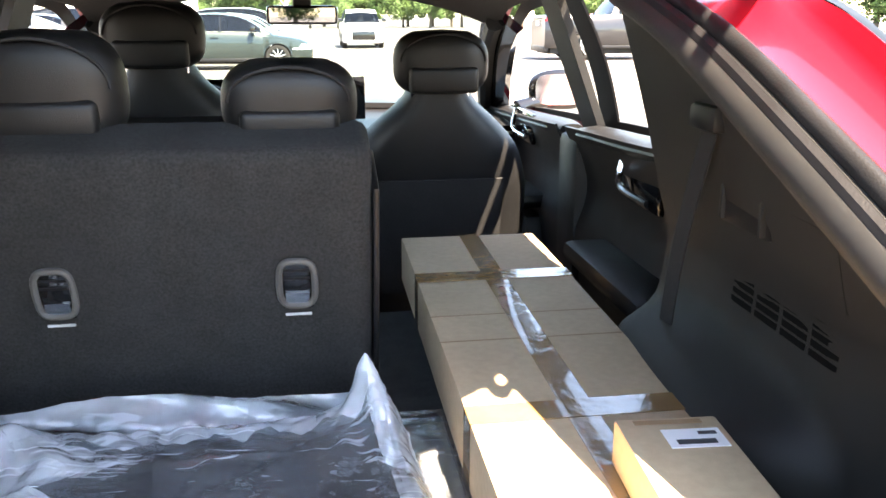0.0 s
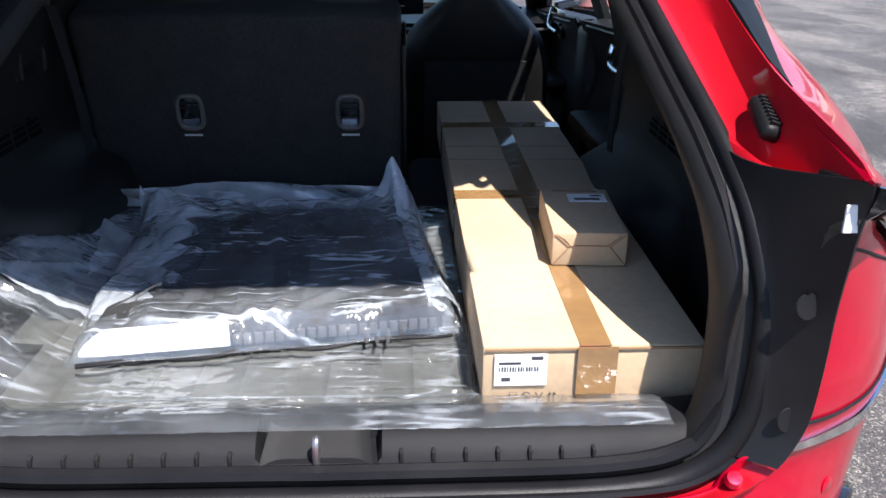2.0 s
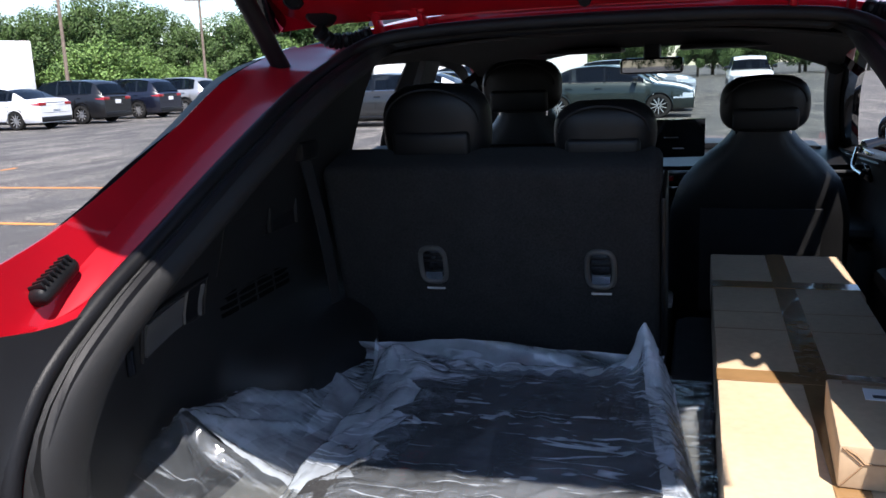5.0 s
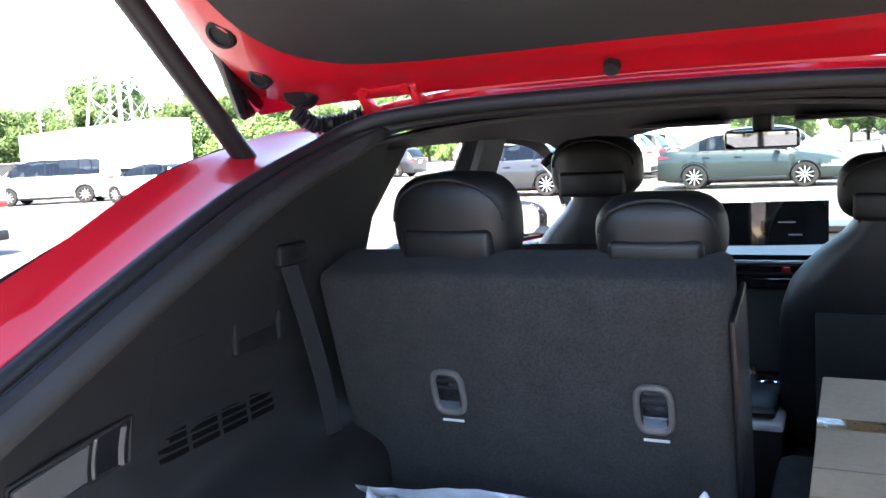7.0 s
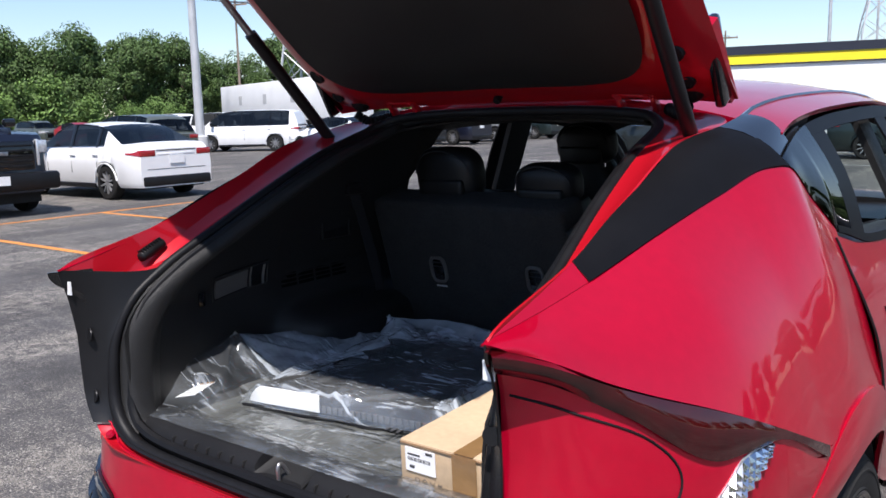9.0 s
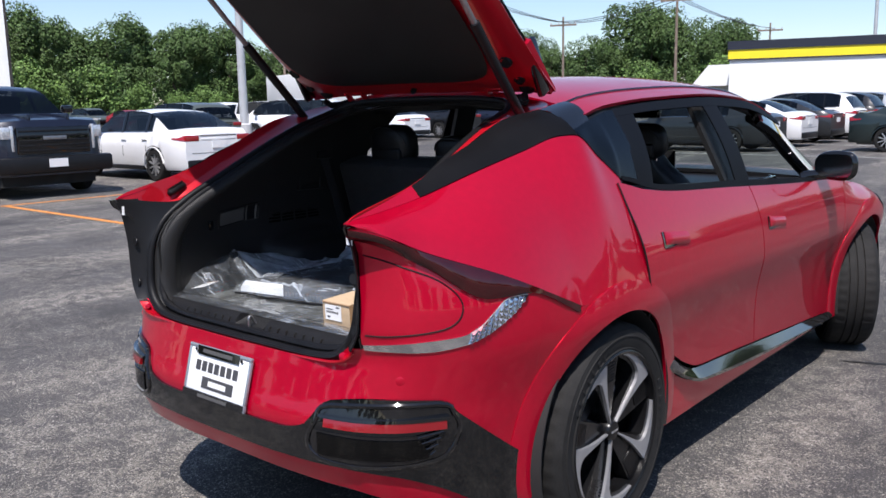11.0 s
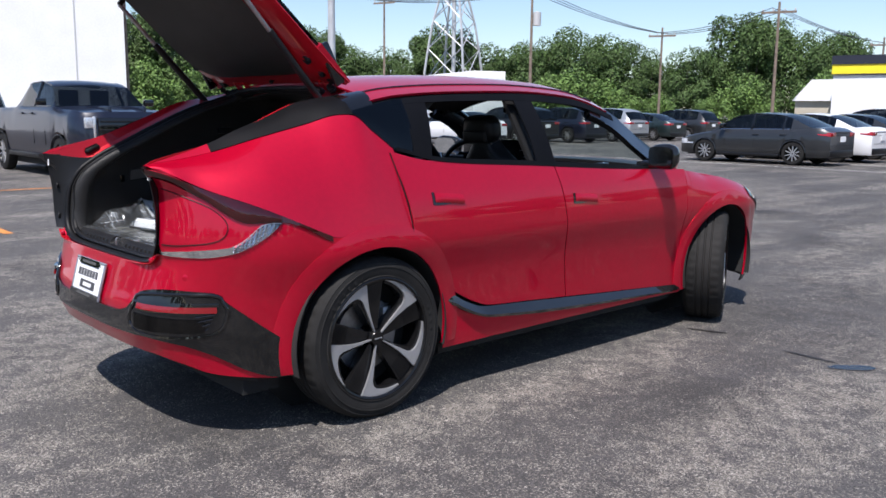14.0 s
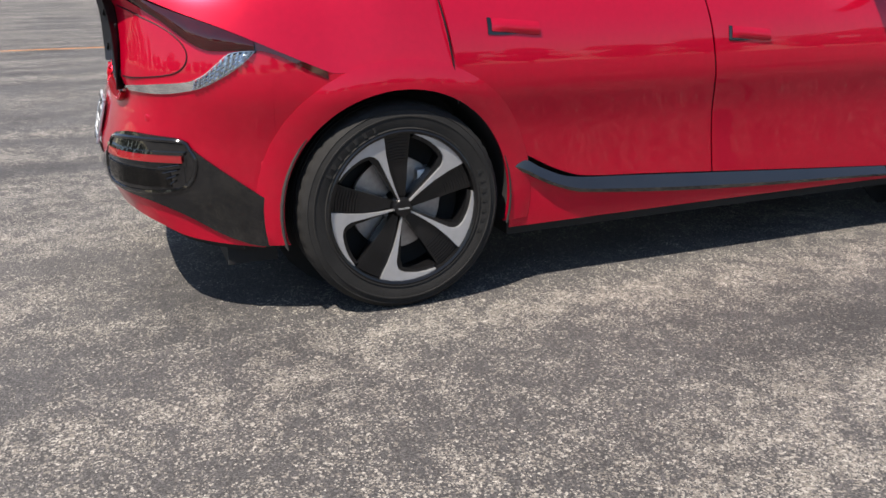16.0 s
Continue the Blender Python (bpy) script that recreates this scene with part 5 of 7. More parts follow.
for sg in (1, -1):
    def on_frame(p, down=.004):
        """The place on the inner frame below a point of the open gate."""
        q = inv @ Vector(p)
        edge = abs(q.x) / (gx(max(q.y, .03)) + .010)
        r = gate_at(q.x, q.y, DROP(q.y) * (1 - .75 * edge ** 9) + down)
        return Matrix.Translation(r) @ Matrix.Rotation(radians(12), 4, "X")
    for p, r in (((sg * .525, .778, 1.559), .022), ((sg * .525, .875, 1.512), .018)):
        o = part("rubber_buffer", lathe([(0, -.005), (r * .7, -.005), (r * .75, -.008), (r, -.007), (r * 1.1, 0), (r * 1.1, .02)], 20, "z"), M_RUBBER, gate, "round grey rubber plug")
        o.matrix_basis = on_frame(p)
    o = part("hinge_bracket", boxes((-.055, -.012, -.012, .055, .0, .0), (-.05, -.012, -.012, -.038, .05, .012), (.038, -.012, -.012, .05, .05, .012), bev=.003), M_REDIN, gate)
    o.matrix_basis = on_frame((sg * .362, 1.0, 1.505), .002)
    for dx in (-.035, .035):
        part("hinge_bolt", lathe([(0, -.012), (.008, -.012), (.010, -.004), (.012, 0)], 10, "z"), M_REDIN, gate).matrix_basis = on_frame((sg * .362 + dx, .985, 1.503), .004)
    o = part("cable_grommet", lathe([(0, -.012), (.020, -.012), (.030, -.004), (.032, 0), (.032, .02)], 20, "z"), M_RUBBER, gate)
    o.matrix_basis = on_frame((sg * .505, .945, 1.492), .002)
    pts = smooth_path([(sg * .505, .945, 1.47), (sg * .49, .97, 1.45), (sg * .46, 1.0, 1.452), (sg * .43, 1.02, 1.462)], 12)
    part("cable_gaiter", tube(pts, lambda t: .013 + .003 * math.sin(t * 95), 10), M_RUBBER, CAR, "black ribbed cable gaiter")
    # gas strut from the body gutter up to the gate
    a, b2 = Vector((sg * .545, .885, 1.385)), Vector((sg * .570, .437, 1.868))
    part("strut_bracket", tube([b2, b2 + Vector((0, .035, .045))], .014, 8), M_SATBLK, CAR)
    part("strut_foot", lathe([(0, -.03), (.020, -.03), (.022, -.02), (.012, -.012), (.012, .01)], 12, "z"), M_SATBLK, CAR).location = a
    st = part("gas_strut", tube([a, a.lerp(b2, .62)], .0165, 14), M_SATBLK, CAR, "thick black tailgate strut")
    part("strut_rod", tube([a.lerp(b2, .62), b2], .010, 10), M_STEEL, st)
    part("strut_ball", lathe([(0, -.012), (.012, 0), (0, .012)], 12, "z"), M_CHROME, st).location = a
part("gate_stud", lathe([(0, -.028), (.010, -.028), (.012, -.018), (.007, -.016), (.009, -.004), (.012, 0)], 14, "z"), M_RUBBER, gate).matrix_basis = on_frame((-.016, .985, 1.514), .0)
# badges, kept as plain bright shapes
for x0, x1, k in ((-.092, -.045, 0), (-.04, .035, 1), (.04, .088, 0)):
    part("badge", sheet(lambda u, v: (lambda p: p)(sk(mix(x0, x1, u) + .012 * v * (1 if k == 0 else 0), .958 + mix(0, .034, v), .006)), 4, 3, .004), M_CHROME, gate, "plain chrome badge shape")
part("badge", strip(.42, .49, lambda s: .838, lambda s: .850, 4, 2, off=.005, thick=.003), M_CHROME, gate)
part("badge", strip(-.54, -.45, lambda s: .838, lambda s: .852, 4, 2, off=.005, thick=.003), M_CHROME, gate)
# ---------------------------------------------------------------- cargo in the boot
def film_material(name, thin, thick, lean=1.0):
    m = bpy.data.materials.new(name)
    m.use_nodes = True
    nt = m.node_tree
    N, K = nt.nodes.new, nt.links.new
    nt.nodes.remove(nt.nodes["Principled BSDF"])
    out = nt.nodes["Material Output"]
    tc = N("ShaderNodeTexCoord")
    warp = N("ShaderNodeTexNoise")
    warp.inputs["Scale"].default_value, warp.inputs["Detail"].default_value = 5, 2
    K(tc.outputs["Object"], warp.inputs["Vector"])
    wm = N("ShaderNodeVectorMath")
    wm.operation = "MULTIPLY_ADD"
    K(warp.outputs["Color"], wm.inputs[0])
    wm.inputs[1].default_value = (.02, .02, .02)
    K(tc.outputs["Object"], wm.inputs[2])

    def calc(op, x, y):
        m2 = N("ShaderNodeMath")
        m2.operation = op
        for k, q in enumerate((x, y)):
            if isinstance(q, (int, float)):
                m2.inputs[k].default_value = q
            else:
                K(q, m2.inputs[k])
        return m2.outputs[0]
    def folds(sc, turn, squeeze):
        """Long straight wrinkles one way: height, and a thin bright line along the sharpest."""
        mp = N("ShaderNodeMapping")
        mp.inputs["Rotation"].default_value = (0, 0, radians(turn))
        mp.inputs["Location"].default_value = (turn * .37, turn * .11, 0)
        mp.inputs["Scale"].default_value = (1, squeeze / sc, .6)
        K(wm.outputs[0], mp.inputs[0])
        v = N("ShaderNodeTexNoise")
        v.inputs["Scale"].default_value, v.inputs["Detail"].default_value = sc, 1.5
        K(mp.outputs[0], v.inputs["Vector"])
        c = calc("ABSOLUTE", calc("SUBTRACT", v.outputs["Fac"], .5), 0)
        r = N("ShaderNodeMapRange")
        r.inputs[1].default_value, r.inputs[2].default_value, r.inputs[3].default_value, r.inputs[4].default_value = .004, .022, 1, 0
        K(c, r.inputs[0])
        mp2 = N("ShaderNodeMapping")
        mp2.inputs["Location"].default_value = (turn, 3 + turn, 0)
        K(tc.outputs["Object"], mp2.inputs[0])
        k = N("ShaderNodeTexNoise")
        k.inputs["Scale"].default_value, k.inputs["Detail"].default_value = 9, 3
        K(mp2.outputs[0], k.inputs["Vector"])
        m2 = N("ShaderNodeMapRange")
        m2.inputs[1].default_value, m2.inputs[2].default_value = .53, .63
        K(k.outputs["Fac"], m2.inputs[0])
        return calc("MULTIPLY", calc("MINIMUM", c, .12), calc("ADD", calc("MULTIPLY", m2.outputs[0], 2.4), .8)), calc("MULTIPLY", r.outputs[0], m2.outputs[0])

    def facets(sc, turn, squeeze, amount, prev):
        """Crumpled flat facets: each leans its own way, with straight edges between."""
        mp = N("ShaderNodeMapping")
        mp.inputs["Rotation"].default_value = (0, 0, radians(turn))
        mp.inputs["Scale"].default_value = (sc, sc * squeeze, sc * .7)
        K(wm.outputs[0], mp.inputs[0])
        vo = N("ShaderNodeTexVoronoi")
        vo.inputs["Scale"].default_value = 1
        K(mp.outputs[0], vo.inputs["Vector"])
        a = N("ShaderNodeVectorMath")
        a.operation = "SUBTRACT"
        K(vo.outputs["Color"], a.inputs[0])
        a.inputs[1].default_value = (.5, .5, .5)
        b = N("ShaderNodeVectorMath")
        b.operation = "MULTIPLY_ADD"
        K(a.outputs[0], b.inputs[0])
        b.inputs[1].default_value = (amount, amount, amount * .3)
        K(prev, b.inputs[2])
        return b.outputs[0]
    sets = [folds(2.4, 24, 22), folds(2.8, 68, 20), folds(2.6, -32, 24), folds(3.2, 105, 18)]
    height = calc("MULTIPLY", warp.outputs["Fac"], .35)
    lines = 0.0
    for hh, ll in sets:
        height = calc("ADD", height, hh)
        lines = calc("MAXIMUM", lines, ll)
    bump = N("ShaderNodeBump")
    bump.inputs["Strength"].default_value, bump.inputs["Distance"].default_value = .5, .010
    K(height, bump.inputs["Height"])
    nrm = facets(46, -24, .26, .16 * lean, facets(22, 9, .22, .34 * lean, bump.outputs[0]))
    bp = N("ShaderNodeVectorMath")
    bp.operation = "NORMALIZE"
    K(nrm, bp.inputs[0])
    t = N("ShaderNodeBsdfTransparent")
    t.inputs[0].default_value = (.93, .95, .96, 1)
    d0 = N("ShaderNodeBsdfDiffuse")
    d0.inputs[0].default_value = (.76, .83, .90, 1)
    d1 = N("ShaderNodeBsdfTranslucent")
    d1.inputs[0].default_value = (.76, .83, .90, 1)
    d = N("ShaderNodeMixShader")
    d.inputs[0].default_value = .35
    K(d0.outputs[0], d.inputs[1])
    K(d1.outputs[0], d.inputs[2])
    g = N("ShaderNodeBsdfGlossy")
    g.inputs["Roughness"].default_value = .11
    for n in (d0, g):
        K(bp.outputs[0], n.inputs["Normal"])
    haze = N("ShaderNodeMixShader")
    patchy = N("ShaderNodeTexNoise")
    patchy.inputs["Scale"].default_value, patchy.inputs["Detail"].default_value = 7, 4
    K(tc.outputs["Object"], patchy.inputs["Vector"])
    cloud = N("ShaderNodeMapRange")
    cloud.inputs[1].default_value, cloud.inputs[2].default_value, cloud.inputs[3].default_value, cloud.inputs[4].default_value = .38, .66, thin, thick
    K(patchy.outputs["Fac"], cloud.inputs[0])
    K(calc("MINIMUM", calc("ADD", cloud.outputs[0], calc("MULTIPLY", lines, .6 * lean)), .85), haze.inputs[0])
    K(t.outputs[0], haze.inputs[1])
    K(d.outputs[0], haze.inputs[2])
    mx = N("ShaderNodeMixShader")
    K(sheen(nt, .05 + .05 * lean, bp.outputs[0], 3.2), mx.inputs[0])
    K(haze.outputs[0], mx.inputs[1])
    K(g.outputs[0], mx.inputs[2])
    K(mx.outputs[0], out.inputs[0])
    return m


M_FILM = film_material("clear_plastic_film", .06, .18)
M_TRAYFILM = film_material("flat_plastic_film", .04, .14, .55)
M_MILKY = film_material("doubled_plastic_film", .38, .80, 1.3)
M_MAT = mat("moulded_rubber_mat", (.085, .086, .078), .5, var=.25, scale=8, bump=.3, bscale=200)
M_PAPER = mat("white_card", (.82, .82, .80), .6, var=.03, scale=10)


def creases(seed, hubs, n, box4):
    """Straight folds in a film: some fan out from gathered corners, some lie anywhere."""
    rnd = random.Random(seed)
    out = []
    x0, x1, y0, y1 = box4
    for k in range(n):
        if k % 3 < 2:
            hx, hy, a0, a1 = hubs[k % len(hubs)]
            a = radians(rnd.uniform(a0, a1))
            x, y, l = hx, hy, rnd.uniform(.10, .38)
        else:
            x, y, a, l = rnd.uniform(x0, x1), rnd.uniform(y0, y1), rnd.uniform(0, math.pi), rnd.uniform(.05, .2)
        out.append((x, y, math.cos(a), math.sin(a), l, rnd.uniform(.004, .012) * rnd.choice((1, 1, -.7)), rnd.uniform(.010, .024)))
    return np.array(out)


def crease(x, y, seed=0.0, amp=1.0, lines=None):
    """Height of the folds at a place."""
    z = 0.0
    for k, (sc, a) in enumerate(((4, .003), (10, .0014))):
        n = noise.noise(Vector((x * sc + seed, y * sc * .8 - seed, seed + k)))
        z += a * (1 - abs(n) ** .7 * 2.4)
    if lines is not None:
        dx, dy = x - lines[:, 0], y - lines[:, 1]
        t = dx * lines[:, 2] + dy * lines[:, 3]
        d = dx * lines[:, 3] - dy * lines[:, 2]
        u = np.clip(t / lines[:, 4], -.2, 1.2)
        fade = np.clip(np.minimum((u + .02) * 8, (1 - u) * 3), 0, 1)
        z += float(np.sum(lines[:, 5] * fade * np.maximum(0, 1 - np.abs(d) / lines[:, 6])))
    return z * amp


# flat moulded tray in its bag, on the boot floor
tray = thing("boot_tray", "black moulded boot tray in a clear plastic bag", "boot tray")
bm = bmesh.new()


def tray_top(u, v):
    x, y = mix(-.50, .205, u), mix(.275, 1.09, v)
    if y < .45:
        x = mix(-.44, .205, u)
    groove = .004 * max(0, math.cos(x * math.tau / .062)) ** 6 + .003 * max(0, math.cos(y * math.tau / .11)) ** 10
    edge = .014 * (max(0, abs(2 * u - 1) - .93) / .07) ** 2
    return Vector((x, y, .756 + groove + edge))


tt = sheet(tray_top, 110, 90, .006)
part("tray", tt, M_MAT, tray, "black ribbed rubber tray")


def film(f, nu, nv, seed=1):
    """A crumpled sheet: flat facets of uneven size."""
    rnd = random.Random(seed)
    bm = bmesh.new()
    grid(bm, f, nu, nv)
    for v in bm.verts:
        v.co += Vector((rnd.uniform(-.001, .001), rnd.uniform(-.001, .001), rnd.uniform(-.0002, .0002)))
    bmesh.ops.triangulate(bm, faces=bm.faces[:])
    return bm


FL = spline([(.15, .786), (.19, .792), (.24, .783), (.27, .769), (1.1, .771)])
HEAP = spline([(.22, 0), (.31, .085), (.485, .095), (.68, .070), (.85, .055), (.98, .03), (1.1, .0)])


TRAY_FOLDS = creases(5, [(-.55, .95, -95, -30), (-.58, .50, -60, 60), (-.30, .19, 20, 160), (.10, .19, 20, 160), (-.5, .3, -20, 80)], 70, (-.6, .3, .18, 1.1))


def tray_film(u, v):
    y = mix(.158, 1.11, v)
    x = mix(-.59 + .42 * max(0, .42 - y), .225 if y > .27 else .45, u)
    side = max(0, min(1.1, (-.38 - x) / .17))
    z = FL(y) + crease(x, y, 3.1, .22 + .5 * min(1, side * 2), TRAY_FOLDS) + HEAP(y) * side ** 1.2
    return Vector((x, y, max(z, .766)))


part("bag", film(tray_film, 150, 165, 3), M_TRAYFILM, tray, "crumpled clear plastic bag").visible_shadow = False
card = part("label_card", boxes((-.03, -.052, 0, .03, .052, .0015)), M_WHITE, tray, "white printed card")
card.matrix_basis = pose(-.525, .330, .790, 0, -10, 24)
part("card_band", boxes((-.03, .038, .0016, .03, .052, .0022)), M_CARDDARK, card)
for k in range(3):
    part("card_bar", boxes((-.022, -.03 + .02 * k, .0016, .018, -.022 + .02 * k, .0022)), M_GREYLINE, card)
for k in range(3):
    o = part("printed_bar", boxes((0, 0, 0, .075, .006, .001)), M_INK, tray)
    o.matrix_basis = pose(-.36 + .012 * k, .47 + .028 * k, .786, 0, 0, 42)
    o = part("printed_bar", boxes((0, 0, 0, .06, .005, .001)), M_INK, tray)
    o.matrix_basis = pose(.055 + .016 * k, .40, .785, 0, 0, 88)

part("bag_fold", film(lambda u, v: tray_film(mix(.0, .30 - .06 * v, u), mix(.36, .97, v)) + Vector((.004, 0, .006 + .010 * abs(noise.noise(Vector((u * 5, v * 7, 3)))))), 50, 90, 12), M_MILKY, tray).visible_shadow = False

# folded cargo mat in a bag on top of it
bag = thing("bagged_cargo_mat", "folded black carpet mat in a clear plastic bag", "cargo mat")
CORNERS = [Vector((-.355, .375, 0)), Vector((.170, .462, 0)), Vector((.105, 1.0, 0)), Vector((-.415, .975, 0))]


def on_pack(u, v, grow=0.0):
    """A place over the pack's crooked outline."""
    c = sum(CORNERS, Vector()) / 4
    q = [p + (p - c).normalized() * grow for p in CORNERS]
    return q[0].lerp(q[1], u).lerp(q[3].lerp(q[2], u), v)


def pack_top(u, v):
    p = on_pack(u, v)
    e = min(u, 1 - u, v, 1 - v)
    return Vector((p.x, p.y, mix(.80, .820 - .008 * v, min(1, e / .03) ** .5) + .004 * noise.noise(p * 9)))


bm = bmesh.new()
rim = grid(bm, pack_top, 40, 44)
low = {}
for i in range(41):
    for j in range(45):
        if i in (0, 40) or j in (0, 44):
            low[i, j] = bm.verts.new(rim[i][j].co + Vector((0, 0, .780 - rim[i][j].co.z)))
for i in range(40):
    for j in (0, 44):
        bm.faces.new((rim[i][j], rim[i + 1][j], low[i + 1, j], low[i, j]))
for j in range(44):
    for i in (0, 40):
        bm.faces.new((rim[i][j], rim[i][j + 1], low[i, j + 1], low[i, j]))
part("carpet_mat", bm, M_CARPET, bag, "folded black carpet mat")
FRONT = (CORNERS[1] - CORNERS[0])
turn_f = math.degrees(math.atan2(FRONT.y, FRONT.x))
part("white_card", sheet(lambda u, v: Vector((mix(-.012, .205, u), -.008 + .012 * (1 - min(1, u * 4)) ** 2, .779 + mix(.004, .046, v) * min(1, (u * 5 + .04)) ** .6)), 24, 4, .003), M_PAPER, bag, "bright white card").matrix_basis = Matrix.Translation((CORNERS[0].x, CORNERS[0].y, 0)) @ Matrix.Rotation(radians(turn_f), 4, "Z")
# black tube added for the dark shadow gap between bag and tray
part("bag_shadow_line", tube([on_pack(u, 0, .030 + .006 * math.sin(u * 23)) + Vector((0, 0, .778 + .003 * math.sin(u * 17))) for u in np.linspace(.02, .99, 40)], .004, 6), M_RUBBER, bag, "dark tube put in as the shadow line under the bag")
edge_m = Matrix.Translation((CORNERS[0].x, CORNERS[0].y, 0)) @ Matrix.Rotation(radians(turn_f), 4, "Z")
for k in range(20):
    o = part("mat_rib", boxes((.21 + k * .0158, -.006, .782, .222 + k * .0158, -.001, .800), bev=.002), M_GREYTRIM, bag)
    o.matrix_basis = edge_m.copy()

BAG_FOLDS = creases(8, [(-.40, .98, -95, -15), (.085, 1.02, -140, -70), (-.40, .36, 20, 100), (.20, .45, 90, 170), (-.10, .38, 30, 150)], 75, (-.38, .18, .4, 1.05))


def bag_film(u, v):
    p = on_pack(u, v, .040)
    x, y = p.x, p.y
    du, dv = min(u, 1 - u) * .58, min(v, 1 - v) * .72
    if v > .5:
        dv *= 1.6
    e = min(du if u < .5 else du * 1.3, dv)
    lift = min(1, max(0, (e - .006) / .034)) ** .7
    if u < .35:
        lift = min(lift, max(lift * .55, min(1, du / .14)) + .2)
    z = mix(.781, .8285 - .009 * v, lift) + crease(x, y, 7.7, .45 + .5 * max(0, 1 - e / .12), BAG_FOLDS) * (.35 + .65 * lift)
    # the gathered corners stand up
    for cx, cy, h, w in ((-.455, .985, .075, .034), (-.40, .95, .034, .06), (-.33, .90, .014, .08), (.085, 1.005, .050, .032), (.105, .97, .035, .05)):
        z += h * math.exp(-(((x - cx) / w) ** 2 + ((y - cy) / w) ** 2) * 1.6)
    return Vector((x, y, max(z, .781)))


part("bag", film(bag_film, 130, 150, 4), M_FILM, bag, "crumpled clear plastic bag").visible_shadow = False
# loose gathered layers of the bag over its side and along its front
part("gathered_film", film(lambda u, v: (lambda q: q + Vector((-.012 * noise.noise(Vector((q.y * 6, 2, 1))), 0, .006 + .016 * abs(noise.noise(Vector((q.x * 17, q.y * 9, 4)))) + crease(q.x, q.y, 2.2, .6, BAG_FOLDS) * .5)))(bag_film(mix(.0, .17 + .16 * abs((v * 4.6 + .3) % 1 * 2 - 1) * (.4 + v), u), mix(.16, .99, v))), 50, 110, 6), M_MILKY, bag).visible_shadow = False
part("gathered_film", film(lambda u, v: (lambda q: q + Vector((.006, 0, .005 + .016 * abs(noise.noise(Vector((q.x * 20, q.y * 13, 8)))))))(bag_film(mix(.90, 1.0, u), mix(.05, .97, v))), 20, 100, 9), M_MILKY, bag).visible_shadow = False
part("gathered_film", film(lambda u, v: (lambda q: q + Vector((0, 0, .004 + .022 * abs(noise.noise(Vector((q.x * 15, q.y * 18, 6)))))))(bag_film(mix(.02, .98, u), mix(.87 + .05 * abs((u * 7.3) % 1 * 2 - 1), 1.0, v))), 120, 16, 11), M_MILKY, bag).visible_shadow = False
part("bag_neck", film(lambda u, v: Vector((mix(-.53, .12, u), 1.055 + .02 * math.sin(9 * u + 4 * v), .79 + .05 * v + crease(u * .6, v * .2, 5.5, 2.2))), 70, 16), M_MILKY, bag)


# the long box
def cardboard_box(name, label, m, w, l, h):
    b = thing(name, label, "cardboard box")
    b.matrix_basis = m
    bm = bmesh.new()
    box(bm, 0, 0, 0, w, l, h, bev=.004, seg=2)
    part("carton", bm, M_CARD, b)
    return b


rise = math.degrees(math.atan2(.048, 1.46))
BOXH = .101
LB = cardboard_box("long_cardboard_box", "long brown cardboard box sealed with brown tape", Matrix.Translation((.215, .264, .747)) @ Euler((radians(rise), 0, radians(.2))).to_matrix().to_4x4(), .306, 1.47, BOXH)
WID = .306
T = .0012
seam = boxes((WID * .47, .002, BOXH, WID * .485, 1.468, BOXH + .0006))
part("flap_seam", seam, M_CARDDARK, LB)
part("tape", boxes((WID * .43, -.003, BOXH + .0003, WID * .57, 1.47, BOXH + .0003 + T)), M_TAPE, LB, "brown packing tape along the seam")
part("tape_end", boxes((WID * .42, -.0042 - T, .028, WID * .60, -.0042, BOXH - .0005)), M_TAPE, LB)
for y in (.60, 1.16):
    part("tape_band", boxes((-.0005, y, BOXH + .0008, WID + .0005, y + .05, BOXH + .0008 + T)), M_TAPE, LB)
    part("tape_band_side", boxes((-.0042 + .0035, y, .0, -.0008, y + .05, BOXH)), M_TAPE, LB)
for y in (.87, .98):
    part("crease_line", boxes((0, y, BOXH + .0001, WID, y + .003, BOXH + .0005)), M_CARDDARK, LB)
part("corner_flap", sheet(lambda u, v: Vector((WID + .002 + .038 * math.sin(u * math.pi) * v, mix(1.20, 1.44, u), BOXH - .004 - .055 * v)), 14, 5, .004), M_CARD, LB, "bent cardboard corner flap")
part("front_flap_edge", boxes((.004, -.0030, BOXH - .006, WID - .004, -.0006, BOXH - .003)), M_CARDDARK, LB)
part("shipping_label", boxes((.016, -.0036, .042, .088, -.002, .090)), M_WHITE, LB)
for k in range(15):
    part("barcode_bar", boxes((.022 + k * .0037, -.0042, .064, .0235 + k * .0037 + (.0008 if k % 3 else 0), -.0037, .071)), M_INK, LB)
part("label_text_bar", boxes((.022, -.0042, .075, .052, -.0037, .0785)), M_INK, LB)
part("label_block", boxes((.026, -.0042, .049, .038, -.0037, .055)), M_INK, LB)
part("label_block", boxes((.066, -.0042, .082, .082, -.0037, .087)), M_INK, LB)
